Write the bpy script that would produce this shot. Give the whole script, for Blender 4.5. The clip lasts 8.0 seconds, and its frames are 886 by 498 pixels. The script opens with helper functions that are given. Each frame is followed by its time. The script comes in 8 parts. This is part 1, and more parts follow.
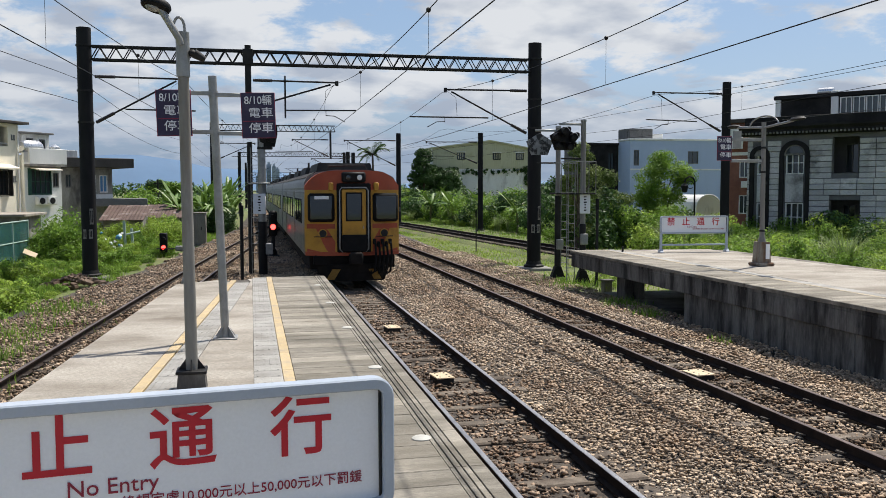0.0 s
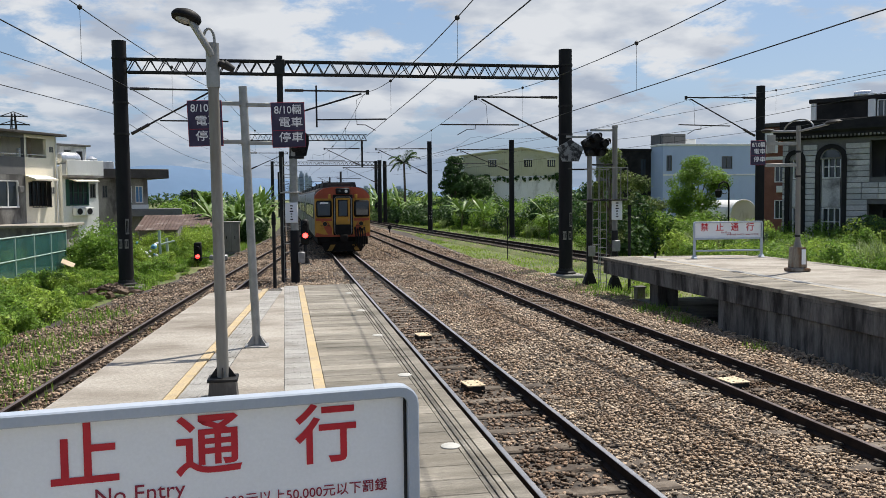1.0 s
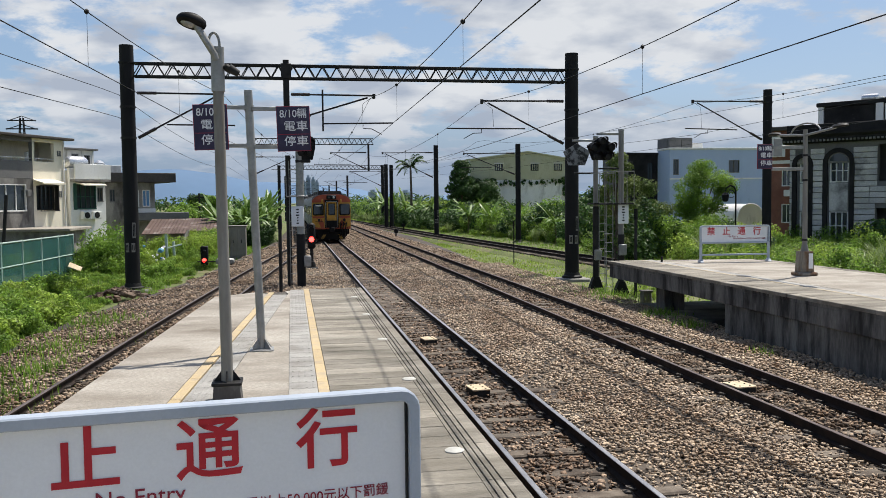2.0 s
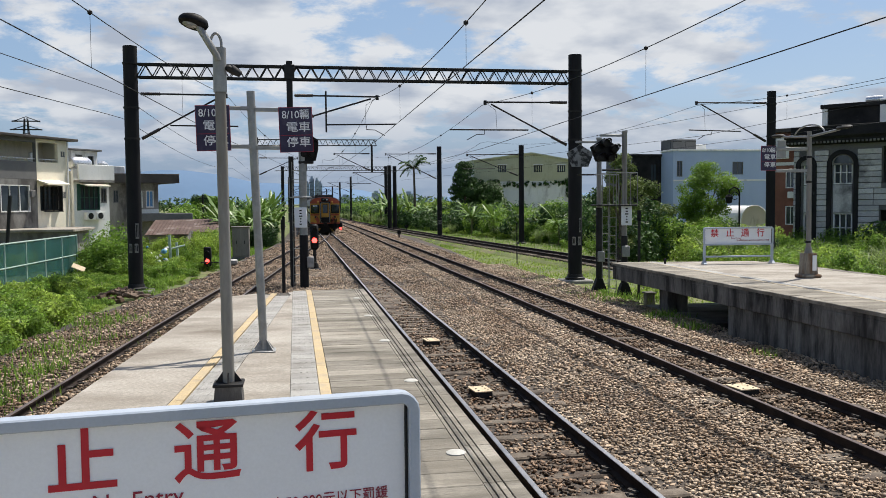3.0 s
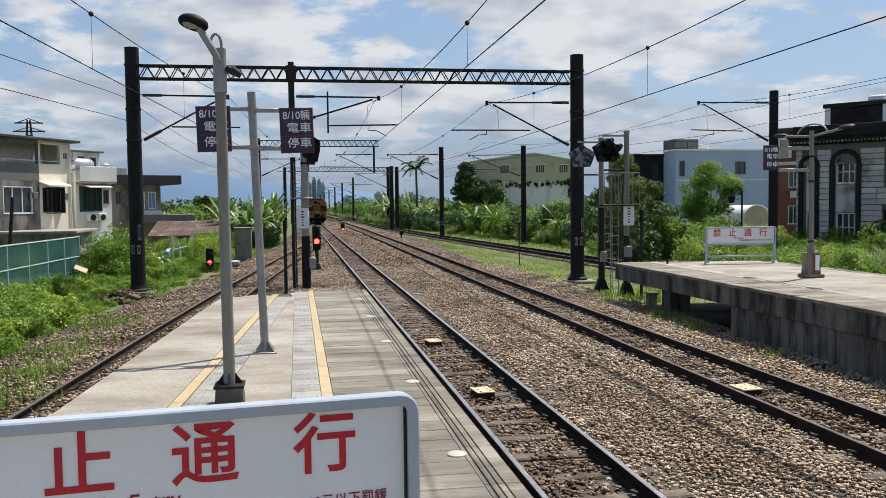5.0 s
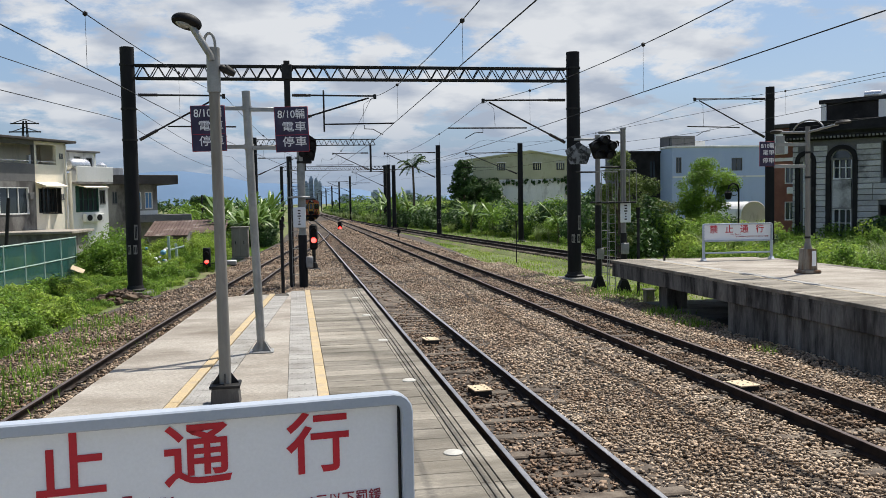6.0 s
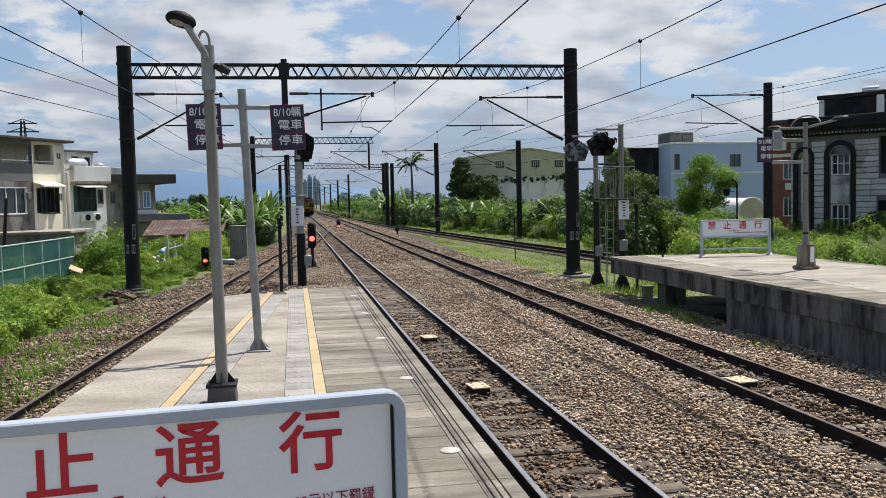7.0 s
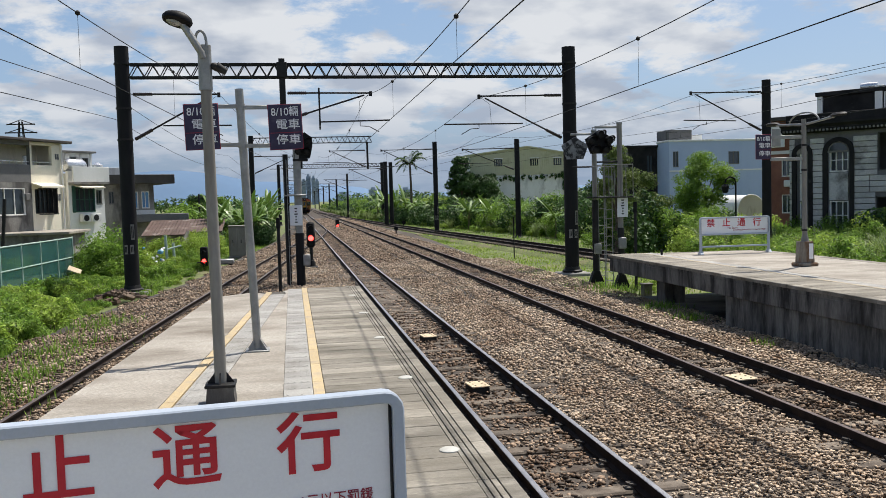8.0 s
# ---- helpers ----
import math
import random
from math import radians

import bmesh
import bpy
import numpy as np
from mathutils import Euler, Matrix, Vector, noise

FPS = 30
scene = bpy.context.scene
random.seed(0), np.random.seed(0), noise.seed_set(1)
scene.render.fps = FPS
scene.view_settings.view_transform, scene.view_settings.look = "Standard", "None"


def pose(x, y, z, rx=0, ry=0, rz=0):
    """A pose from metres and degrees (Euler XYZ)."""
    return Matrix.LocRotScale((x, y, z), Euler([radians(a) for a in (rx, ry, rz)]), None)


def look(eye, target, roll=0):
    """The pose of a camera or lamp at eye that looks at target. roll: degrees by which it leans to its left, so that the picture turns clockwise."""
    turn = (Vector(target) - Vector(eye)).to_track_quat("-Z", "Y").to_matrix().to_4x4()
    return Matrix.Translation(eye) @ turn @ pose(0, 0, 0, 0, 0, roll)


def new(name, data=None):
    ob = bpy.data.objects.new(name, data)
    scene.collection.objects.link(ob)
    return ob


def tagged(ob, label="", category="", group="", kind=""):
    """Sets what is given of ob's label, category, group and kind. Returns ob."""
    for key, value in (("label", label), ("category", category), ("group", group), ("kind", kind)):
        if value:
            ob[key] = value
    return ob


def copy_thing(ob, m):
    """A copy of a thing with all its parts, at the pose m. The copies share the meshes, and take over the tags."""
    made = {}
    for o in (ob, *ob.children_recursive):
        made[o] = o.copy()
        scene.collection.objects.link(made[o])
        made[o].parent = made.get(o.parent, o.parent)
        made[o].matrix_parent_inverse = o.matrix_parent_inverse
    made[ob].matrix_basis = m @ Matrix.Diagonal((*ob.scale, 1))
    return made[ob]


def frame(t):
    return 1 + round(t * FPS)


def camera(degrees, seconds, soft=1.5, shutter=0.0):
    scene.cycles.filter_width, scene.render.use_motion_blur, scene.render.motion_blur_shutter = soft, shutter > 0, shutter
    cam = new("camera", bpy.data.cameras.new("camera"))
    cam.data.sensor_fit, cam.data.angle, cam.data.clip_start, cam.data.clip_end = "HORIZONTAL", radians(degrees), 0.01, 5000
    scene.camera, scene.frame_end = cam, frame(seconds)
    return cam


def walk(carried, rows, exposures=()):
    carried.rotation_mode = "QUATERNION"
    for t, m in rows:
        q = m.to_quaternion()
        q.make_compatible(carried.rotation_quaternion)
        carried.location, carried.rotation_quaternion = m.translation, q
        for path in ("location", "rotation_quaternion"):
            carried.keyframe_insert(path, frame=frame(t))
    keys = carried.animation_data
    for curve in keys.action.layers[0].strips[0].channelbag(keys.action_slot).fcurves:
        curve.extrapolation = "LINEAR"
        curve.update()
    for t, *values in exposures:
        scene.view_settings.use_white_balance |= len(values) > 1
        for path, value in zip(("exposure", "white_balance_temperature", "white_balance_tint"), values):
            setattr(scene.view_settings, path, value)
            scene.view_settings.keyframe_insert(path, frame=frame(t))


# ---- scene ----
cam = camera(54.0, 8.0, soft=0.55)
PATH = [
    (0, (-3.01, -0.11, 2.914), (-2.581, 1.839, 2.777), -0.1),
    (0.5, (-2.987, -0.118, 2.908), (-2.608, 1.841, 2.778), -0.6),
    (1, (-2.976, -0.103, 2.91), (-2.619, 1.861, 2.791), -0.6),
    (1.5, (-2.965, -0.098, 2.908), (-2.617, 1.868, 2.795), -0.6),
    (3, (-2.939, -0.075, 2.908), (-2.604, 1.894, 2.801), -0.5),
    (3.5, (-2.935, -0.06, 2.907), (-2.603, 1.91, 2.801), -0.5),
    (4, (-2.935, -0.068, 2.908), (-2.606, 1.902, 2.803), -0.6),
    (4.5, (-2.93, -0.062, 2.907), (-2.602, 1.908, 2.802), -0.6),
    (6, (-2.901, -0.041, 2.907), (-2.566, 1.928, 2.797), -1.0),
    (6.5, (-2.888, -0.037, 2.905), (-2.552, 1.931, 2.792), -1.2),
    (7, (-2.873, -0.026, 2.902), (-2.536, 1.942, 2.787), -1.3),
    (7.5, (-2.881, -0.028, 2.905), (-2.542, 1.94, 2.789), -1.4),
    (8, (-2.864, -0.013, 2.903), (-2.525, 1.955, 2.785), -1.6),
]
walk(cam, [(t, look(eye, target, roll)) for t, eye, target, roll in PATH])

# ---- light ----
SUN_AZ, SUN_EL = 53.0, 63.0          # degrees from +y towards +x, and above the horizon
sun_way = Vector((math.sin(radians(SUN_AZ)) * math.cos(radians(SUN_EL)),
                  math.cos(radians(SUN_AZ)) * math.cos(radians(SUN_EL)), math.sin(radians(SUN_EL))))
sun_data = bpy.data.lights.new("sun", "SUN")
sun_data.energy, sun_data.angle, sun_data.color = 5.0, radians(0.6), (1.0, 0.95, 0.87)
sun_lamp = new("sun", sun_data)
sun_lamp.matrix_basis = look(sun_way * 100, (0, 0, 0))
scene.view_settings.exposure = 0.32

world = bpy.data.worlds.new("sky")
scene.world = world
world.use_nodes = True


def build_sky():
    nt = world.node_tree
    nt.nodes.clear()
    N, L = nt.nodes.new, nt.links.new
    sky = N("ShaderNodeTexSky")
    sky.sky_type, sky.sun_disc = "NISHITA", False
    sky.sun_elevation, sky.sun_rotation = radians(SUN_EL), radians(SUN_AZ)
    sky.dust_density, sky.air_density = 1.6, 1.0
    tc = N("ShaderNodeTexCoord")
    sep = N("ShaderNodeSeparateXYZ")
    L(tc.outputs["Generated"], sep.inputs[0])

    def op(kind, a, b):
        m = N("ShaderNodeMath")
        m.operation = kind
        for i, k in enumerate((a, b)):
            if isinstance(k, (int, float)):
                m.inputs[i].default_value = k
            else:
                L(k, m.inputs[i])
        return m.outputs[0]
    den = op("ADD", op("MAXIMUM", sep.outputs[2], 0.0), 0.24)
    comb = N("ShaderNodeCombineXYZ")
    L(op("DIVIDE", sep.outputs[0], den), comb.inputs[0])
    L(op("DIVIDE", sep.outputs[1], den), comb.inputs[1])
    n1 = N("ShaderNodeTexNoise")
    n1.inputs["Scale"].default_value, n1.inputs["Detail"].default_value, n1.inputs["Roughness"].default_value = 1.9, 14.0, 0.62
    n1.inputs["Distortion"].default_value = 0.12
    off = N("ShaderNodeVectorMath")
    off.operation = "ADD"
    off.inputs[1].default_value = (3.1, 1.35, 0.0)
    L(comb.outputs[0], off.inputs[0])
    L(off.outputs[0], n1.inputs["Vector"])
    cover = N("ShaderNodeMapRange")
    cover.interpolation_type = "SMOOTHSTEP"
    cover.inputs[1].default_value, cover.inputs[2].default_value = 0.425, 0.515
    # the cloud banks thin out towards a clear zenith
    thin = N("ShaderNodeMapRange")
    thin.inputs[1].default_value, thin.inputs[2].default_value, thin.inputs[3].default_value, thin.inputs[4].default_value = 0.23, 0.5, 0.0, -0.26
    L(sep.outputs[2], thin.inputs[0])
    L(op("ADD", n1.outputs[0], thin.outputs[0]), cover.inputs[0])
    n2 = N("ShaderNodeTexNoise")
    n2.inputs["Scale"].default_value, n2.inputs["Detail"].default_value = 3.4, 10.0
    off2 = N("ShaderNodeVectorMath")
    off2.operation = "ADD"
    off2.inputs[1].default_value = (8.0, 4.0, 0.0)
    L(comb.outputs[0], off2.inputs[0])
    L(off2.outputs[0], n2.inputs["Vector"])
    tone = N("ShaderNodeValToRGB")
    tone.color_ramp.elements[0].position, tone.color_ramp.elements[1].position = 0.38, 0.56
    tone.color_ramp.elements[0].color = (3.35, 3.8, 4.6, 1)
    tone.color_ramp.elements[1].color = (5.9, 6.1, 6.4, 1)
    L(n2.outputs[0], tone.inputs[0])
    # thin high veil so that the open sky stays pale
    veil = N("ShaderNodeMix")
    veil.data_type = "RGBA"
    clear = N("ShaderNodeMapRange")
    clear.inputs[1].default_value, clear.inputs[2].default_value, clear.inputs[3].default_value, clear.inputs[4].default_value = 0.23, 0.55, 0.5, 0.0
    L(sep.outputs[2], clear.inputs[0])
    L(clear.outputs[0], veil.inputs[0])
    L(sky.outputs[0], veil.inputs[6])
    veil.inputs[7].default_value = (2.1, 3.4, 5.5, 1)
    mix = N("ShaderNodeMix")
    mix.data_type = "RGBA"
    L(cover.outputs[0], mix.inputs[0])
    L(veil.outputs[2], mix.inputs[6])
    L(tone.outputs[0], mix.inputs[7])
    # distant blue-grey cloud base near the horizon
    low = N("ShaderNodeMapRange")
    low.interpolation_type = "SMOOTHSTEP"
    low.inputs[1].default_value, low.inputs[2].default_value, low.inputs[3].default_value, low.inputs[4].default_value = 0.0, 0.13, 0.85, 0.0
    L(sep.outputs[2], low.inputs[0])
    mix2 = N("ShaderNodeMix")
    mix2.data_type = "RGBA"
    L(low.outputs[0], mix2.inputs[0])
    L(mix.outputs[2], mix2.inputs[6])
    mix2.inputs[7].default_value = (2.05, 2.75, 3.85, 1)
    bg = N("ShaderNodeBackground")
    bg.inputs[1].default_value = 0.1
    L(mix2.outputs[2], bg.inputs[0])
    out = N("ShaderNodeOutputWorld")
    L(bg.outputs[0], out.inputs[0])


build_sky()


# ---- materials ----
def surface(name, c1, c2, scale=4.0, rough=0.7, metal=0.0, bump=0.15, grain=60.0, stain=None, stain_scale=0.6,
            stain_cut=(0.5, 0.7), rnd=0.0, island=0.0, local=False, stretch=None, translucent=0.0, coat=0.0, speck=0.25, spec=0.3):
    """Two colours in large patches, fine grain, optional stains, and a change from piece to piece."""
    m = bpy.data.materials.new(name)
    m.use_nodes = True
    nt = m.node_tree
    N, L = nt.nodes.new, nt.links.new
    b = nt.nodes["Principled BSDF"]
    b.inputs["Roughness"].default_value, b.inputs["Metallic"].default_value = rough, metal
    b.inputs["Coat Weight"].default_value, b.inputs["Specular IOR Level"].default_value = coat, spec
    if local:
        src = N("ShaderNodeTexCoord").outputs["Object"]
    else:
        src = N("ShaderNodeNewGeometry").outputs["Position"]
    if stretch:
        mp = N("ShaderNodeMapping")
        mp.inputs["Scale"].default_value = stretch
        L(src, mp.inputs[0])
        src = mp.outputs[0]

    def noise_at(s, d=5.0, r=0.6):
        n = N("ShaderNodeTexNoise")
        n.inputs["Scale"].default_value, n.inputs["Detail"].default_value, n.inputs["Roughness"].default_value = s, d, r
        L(src, n.inputs["Vector"])
        return n.outputs[0]

    def mixed(f, a, c, blend="MIX"):
        x = N("ShaderNodeMix")
        x.data_type, x.blend_type = "RGBA", blend
        for sock, v in ((x.inputs[0], f), (x.inputs[6], a), (x.inputs[7], c)):
            if isinstance(v, (int, float)):
                sock.default_value = v
            elif isinstance(v, tuple):
                sock.default_value = (*v, 1)
            else:
                L(v, sock)
        return x.outputs[2]

    def ranged(v, lo, hi, a=0.0, c=1.0):
        r = N("ShaderNodeMapRange")
        r.inputs[1].default_value, r.inputs[2].default_value, r.inputs[3].default_value, r.inputs[4].default_value = lo, hi, a, c
        L(v, r.inputs[0])
        return r.outputs[0]
    col = mixed(ranged(noise_at(scale), 0.35, 0.65), c1, c2)
    fine = noise_at(grain, 4.0)
    col = mixed(1.0, col, mixed(ranged(fine, 0.3, 0.7), (1 - speck,) * 3, (1 + speck * 0.9,) * 3), "MULTIPLY")
    if stain:
        col = mixed(ranged(noise_at(stain_scale, 7.0, 0.65), *stain_cut), col, stain)
    if rnd:
        v = ranged(N("ShaderNodeObjectInfo").outputs["Random"], 0, 1, 1 - rnd, 1 + rnd)
        cb = N("ShaderNodeCombineXYZ")
        for i in range(3):
            L(v, cb.inputs[i])
        col = mixed(1.0, col, cb.outputs[0], "MULTIPLY")
    if island:
        g = N("ShaderNodeNewGeometry")
        ramp = N("ShaderNodeValToRGB")
        lo, hi = 1 - island, 1 + island
        ramp.color_ramp.elements[0].color = (lo, lo, lo, 1)
        ramp.color_ramp.elements[1].color = (hi, hi * 0.97, hi * 0.92, 1)
        L(g.outputs["Random Per Island"], ramp.inputs[0])
        col = mixed(1.0, col, ramp.outputs[0], "MULTIPLY")
    L(col, b.inputs["Base Color"])
    L(ranged(fine, 0.3, 0.7, max(rough - 0.12, 0.03), min(rough + 0.12, 1)), b.inputs["Roughness"])
    if bump:
        bp = N("ShaderNodeBump")
        bp.inputs["Strength"].default_value, bp.inputs["Distance"].default_value = bump, 0.02
        L(fine, bp.inputs["Height"])
        L(bp.outputs[0], b.inputs["Normal"])
    if translucent:
        t = N("ShaderNodeBsdfTranslucent")
        L(col, t.inputs[0])
        ms = N("ShaderNodeMixShader")
        ms.inputs[0].default_value = translucent
        L(b.outputs[0], ms.inputs[1])
        L(t.outputs[0], ms.inputs[2])
        L(ms.outputs[0], nt.nodes["Material Output"].inputs[0])
    return m


def glow(name, color, strength):
    m = bpy.data.materials.new(name)
    m.use_nodes = True
    b = m.node_tree.nodes["Principled BSDF"]
    b.inputs["Base Color"].default_value = (*color, 1)
    b.inputs["Emission Color"].default_value = (*color, 1)
    b.inputs["Emission Strength"].default_value = strength
    return m


def glass(name, tint, rough=0.05):
    m = bpy.data.materials.new(name)
    m.use_nodes = True
    b = m.node_tree.nodes["Principled BSDF"]
    b.inputs["Base Color"].default_value = (*tint, 1)
    b.inputs["Roughness"].default_value, b.inputs["Specular IOR Level"].default_value = rough, 0.8
    return m


CONCRETE = surface("platform concrete", (0.275, 0.247, 0.207), (0.375, 0.345, 0.298), 1.2, 0.85, 0, 0.4, 45, (0.165, 0.14, 0.11), 1.1, (0.47, 0.7), stretch=(0.55, 1, 1), speck=0.32)
PAVER = surface("weathered paver", (0.19, 0.17, 0.136), (0.30, 0.275, 0.23), 2.4, 0.85, 0, 0.4, 60, (0.12, 0.108, 0.085), 1.6, (0.46, 0.66), rnd=0.18, stretch=(0.4, 1.2, 1))
TACTILE = surface("tactile tile", (0.265, 0.255, 0.235), (0.34, 0.33, 0.305), 2.0, 0.8, 0, 0.25, 70, (0.18, 0.168, 0.145), 1.6, (0.52, 0.72), rnd=0.12)
YELLOW = surface("worn yellow line paint", (0.43, 0.33, 0.185), (0.49, 0.385, 0.235), 3.0, 0.75, 0, 0.15, 60, (0.31, 0.26, 0.19), 3.0, (0.48, 0.68), rnd=0.06)
JOINT = surface("dirty joint", (0.06, 0.053, 0.045), (0.11, 0.098, 0.082), 5, 0.9)
OLD_CONCRETE = surface("stained old concrete", (0.20, 0.195, 0.18), (0.30, 0.29, 0.265), 0.9, 0.9, 0, 0.4, 30, (0.085, 0.08, 0.075), 0.7, (0.42, 0.6), stretch=(1, 1, 0.45))
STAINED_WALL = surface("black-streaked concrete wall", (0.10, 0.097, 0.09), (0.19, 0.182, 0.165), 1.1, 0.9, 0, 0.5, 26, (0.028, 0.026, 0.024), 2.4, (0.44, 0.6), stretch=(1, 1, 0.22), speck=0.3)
RUSTY_PLINTH = surface("rust-stained concrete", (0.20, 0.175, 0.14), (0.33, 0.30, 0.25), 3.0, 0.9, 0, 0.4, 40, (0.12, 0.06, 0.03), 5.0, (0.46, 0.62), stretch=(1, 1, 0.35))
# bed colour is darkened to read as shadow in the gaps between stones
GRAVEL = surface("ballast bed darkened for shaded gaps", (0.05, 0.04, 0.032), (0.10, 0.082, 0.066), 0.7, 0.9, 0, 1.0, 11, (0.045, 0.034, 0.026), 0.5, (0.5, 0.7), speck=0.7)
STONE = surface("ballast stone", (0.30, 0.222, 0.155), (0.47, 0.385, 0.295), 0.7, 0.75, 0, 0.2, 90, (0.23, 0.15, 0.097), 0.45, (0.5, 0.74), island=0.45)
STONE_EARTH_SHADE = surface("earth-brown and far shaded ballast stone", (0.16, 0.112, 0.076), (0.33, 0.262, 0.2), 0.8, 0.85, 0, 0.2, 90, (0.13, 0.078, 0.047), 0.6, (0.48, 0.7), island=0.8)
STONE_DIRTY = surface("oil-dark ballast stone", (0.15, 0.10, 0.067), (0.28, 0.21, 0.155), 0.9, 0.7, 0, 0.2, 90, (0.12, 0.07, 0.042), 0.8, (0.5, 0.7), island=0.8)
FADED = surface("faded line on paving", (0.36, 0.30, 0.20), (0.40, 0.34, 0.25), 3.0, 0.8, 0, 0.15, 60, (0.25, 0.22, 0.17), 2.5, (0.45, 0.65))
STUD = surface("pale stud", (0.40, 0.39, 0.35), (0.48, 0.47, 0.43), 8.0, 0.6, speck=0.1)
DULL_YELLOW = surface("grimy yellow stripe", (0.19, 0.105, 0.022), (0.25, 0.145, 0.03), 3.0, 0.6, 0, 0.1, 40, local=True)
WEATHERED = surface("weathered pale sheet", (0.34, 0.35, 0.35), (0.44, 0.45, 0.45), 2.0, 0.6, 0, 0.05, 40, (0.05, 0.05, 0.05), 2.6, (0.52, 0.62), stretch=(1, 1, 0.4), speck=0.08)
SLEEPER = surface("weathered sleeper", (0.095, 0.075, 0.058), (0.185, 0.155, 0.122), 3.0, 0.9, 0, 0.3, 50, (0.055, 0.04, 0.03), 2.2, (0.46, 0.66), rnd=0.25)
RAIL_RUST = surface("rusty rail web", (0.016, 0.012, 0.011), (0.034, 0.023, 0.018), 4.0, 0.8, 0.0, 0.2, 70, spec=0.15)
RAIL_TOP = surface("polished rail head", (0.27, 0.27, 0.28), (0.37, 0.365, 0.365), 3.0, 0.42, 0.8, 0.03, 120)
RAIL_OLD = surface("dull brown rail head", (0.10, 0.075, 0.064), (0.16, 0.125, 0.11), 3.0, 0.45, 0.5, 0.05, 120)
IRON = surface("grey fastening iron", (0.05, 0.043, 0.037), (0.11, 0.098, 0.085), 9, 0.75, 0.1)
SOIL = surface("grass and soil", (0.085, 0.112, 0.034), (0.14, 0.16, 0.056), 0.45, 0.95, 0, 0.9, 9, (0.21, 0.17, 0.11), 0.25, (0.52, 0.70), speck=0.5)
MAST = surface("dark painted mast", (0.0105, 0.0105, 0.012), (0.019, 0.0185, 0.019), 2.5, 0.65, 0, 0.1, 50, (0.04, 0.038, 0.036), 0.9, (0.6, 0.8), stretch=(1, 1, 0.25), speck=0.1, spec=0.15)
STEEL_DARK = surface("dark weathered steel", (0.016, 0.0155, 0.0155), (0.03, 0.029, 0.028), 3.0, 0.6, 0.1, 0.1, 60, spec=0.2)
GALV = surface("galvanised steel", (0.235, 0.237, 0.232), (0.33, 0.33, 0.32), 6.0, 0.5, 0.45, 0.06, 50, (0.26, 0.24, 0.21), 2.0, (0.55, 0.75), speck=0.1)
POLE_PAINT = surface("grey painted pole", (0.195, 0.187, 0.17), (0.25, 0.24, 0.217), 3.0, 0.6, 0.1, 0.08, 40, (0.17, 0.135, 0.10), 2.2, (0.58, 0.74), stretch=(1, 1, 0.2), speck=0.1)
SIGN_GREY = surface("grey coated steel frame", (0.36, 0.41, 0.475), (0.41, 0.455, 0.52), 4.0, 0.4, 0.0, 0.04, 90, coat=0.2, speck=0.04)
SIGN_WHITE = surface("white sign panel", (0.76, 0.775, 0.80), (0.81, 0.825, 0.845), 1.5, 0.45, 0, 0.02, 80, (0.68, 0.69, 0.70), 1.5, (0.55, 0.8), speck=0.03)
RED_PAINT = surface("red lettering", (0.44, 0.018, 0.03), (0.52, 0.025, 0.038), 6.0, 0.45, 0, 0.02, speck=0.05)
MAROON = surface("dark red lettering", (0.24, 0.018, 0.04), (0.30, 0.025, 0.05), 6.0, 0.45, 0, 0.02, speck=0.05)
PURPLE = surface("faded purple sign sheet", (0.028, 0.022, 0.052), (0.045, 0.036, 0.078), 4.0, 0.5, 0, 0.05, 40, (0.075, 0.065, 0.10), 4.0, (0.55, 0.75), speck=0.05)
LETTER_WHITE = surface("white lettering", (0.68, 0.68, 0.72), (0.78, 0.78, 0.8), 6.0, 0.5, speck=0.05)
BLACK = surface("black housing", (0.008, 0.008, 0.009), (0.014, 0.0135, 0.0135), 5.0, 0.6, 0, 0.06, speck=0.1, spec=0.15)
LENS = surface("dark signal lens", (0.008, 0.008, 0.01), (0.014, 0.014, 0.016), 5.0, 0.3, 0, 0, spec=0.2)
RED_GLOW = glow("lit red signal lens", (1.0, 0.03, 0.025), 9.0)
WIRE = surface("dark wire", (0.015, 0.015, 0.016), (0.03, 0.03, 0.03), 5.0, 0.6, 0.2, 0, spec=0.2)
CERAMIC = surface("dark glazed insulator", (0.03, 0.022, 0.022), (0.05, 0.04, 0.038), 6, 0.25)
ORANGE = surface("faded orange train paint", (0.31, 0.058, 0.026), (0.37, 0.082, 0.038), 1.6, 0.55, 0, 0.04, 60, (0.2, 0.056, 0.034), 1.2, (0.5, 0.75), local=True, speck=0.1)
TRAIN_YELLOW = surface("faded yellow train paint", (0.42, 0.215, 0.026), (0.48, 0.255, 0.038), 1.6, 0.55, 0, 0.04, 60, (0.24, 0.12, 0.03), 1.4, (0.5, 0.75), local=True, speck=0.1)
STAINLESS = surface("dull stainless body side", (0.15, 0.153, 0.153), (0.215, 0.215, 0.212), 1.3, 0.45, 0.5, 0.05, 30, (0.16, 0.15, 0.135), 0.8, (0.5, 0.75), local=True, speck=0.1)
ROOF_DARK = surface("sooty dark roof", (0.028, 0.027, 0.028), (0.05, 0.047, 0.045), 1.5, 0.8, 0, 0.2, 30, local=True)
UNDER = surface("grimy underframe", (0.008, 0.0075, 0.007), (0.018, 0.016, 0.0145), 2.0, 0.9, 0, 0.2, 30, local=True, spec=0.1)
TRAIN_GLASS = glass("dark train glass", (0.02, 0.025, 0.028))
RUBBER = surface("black rubber", (0.008, 0.008, 0.008), (0.013, 0.013, 0.013), 5.0, 0.8, local=True, spec=0.12)
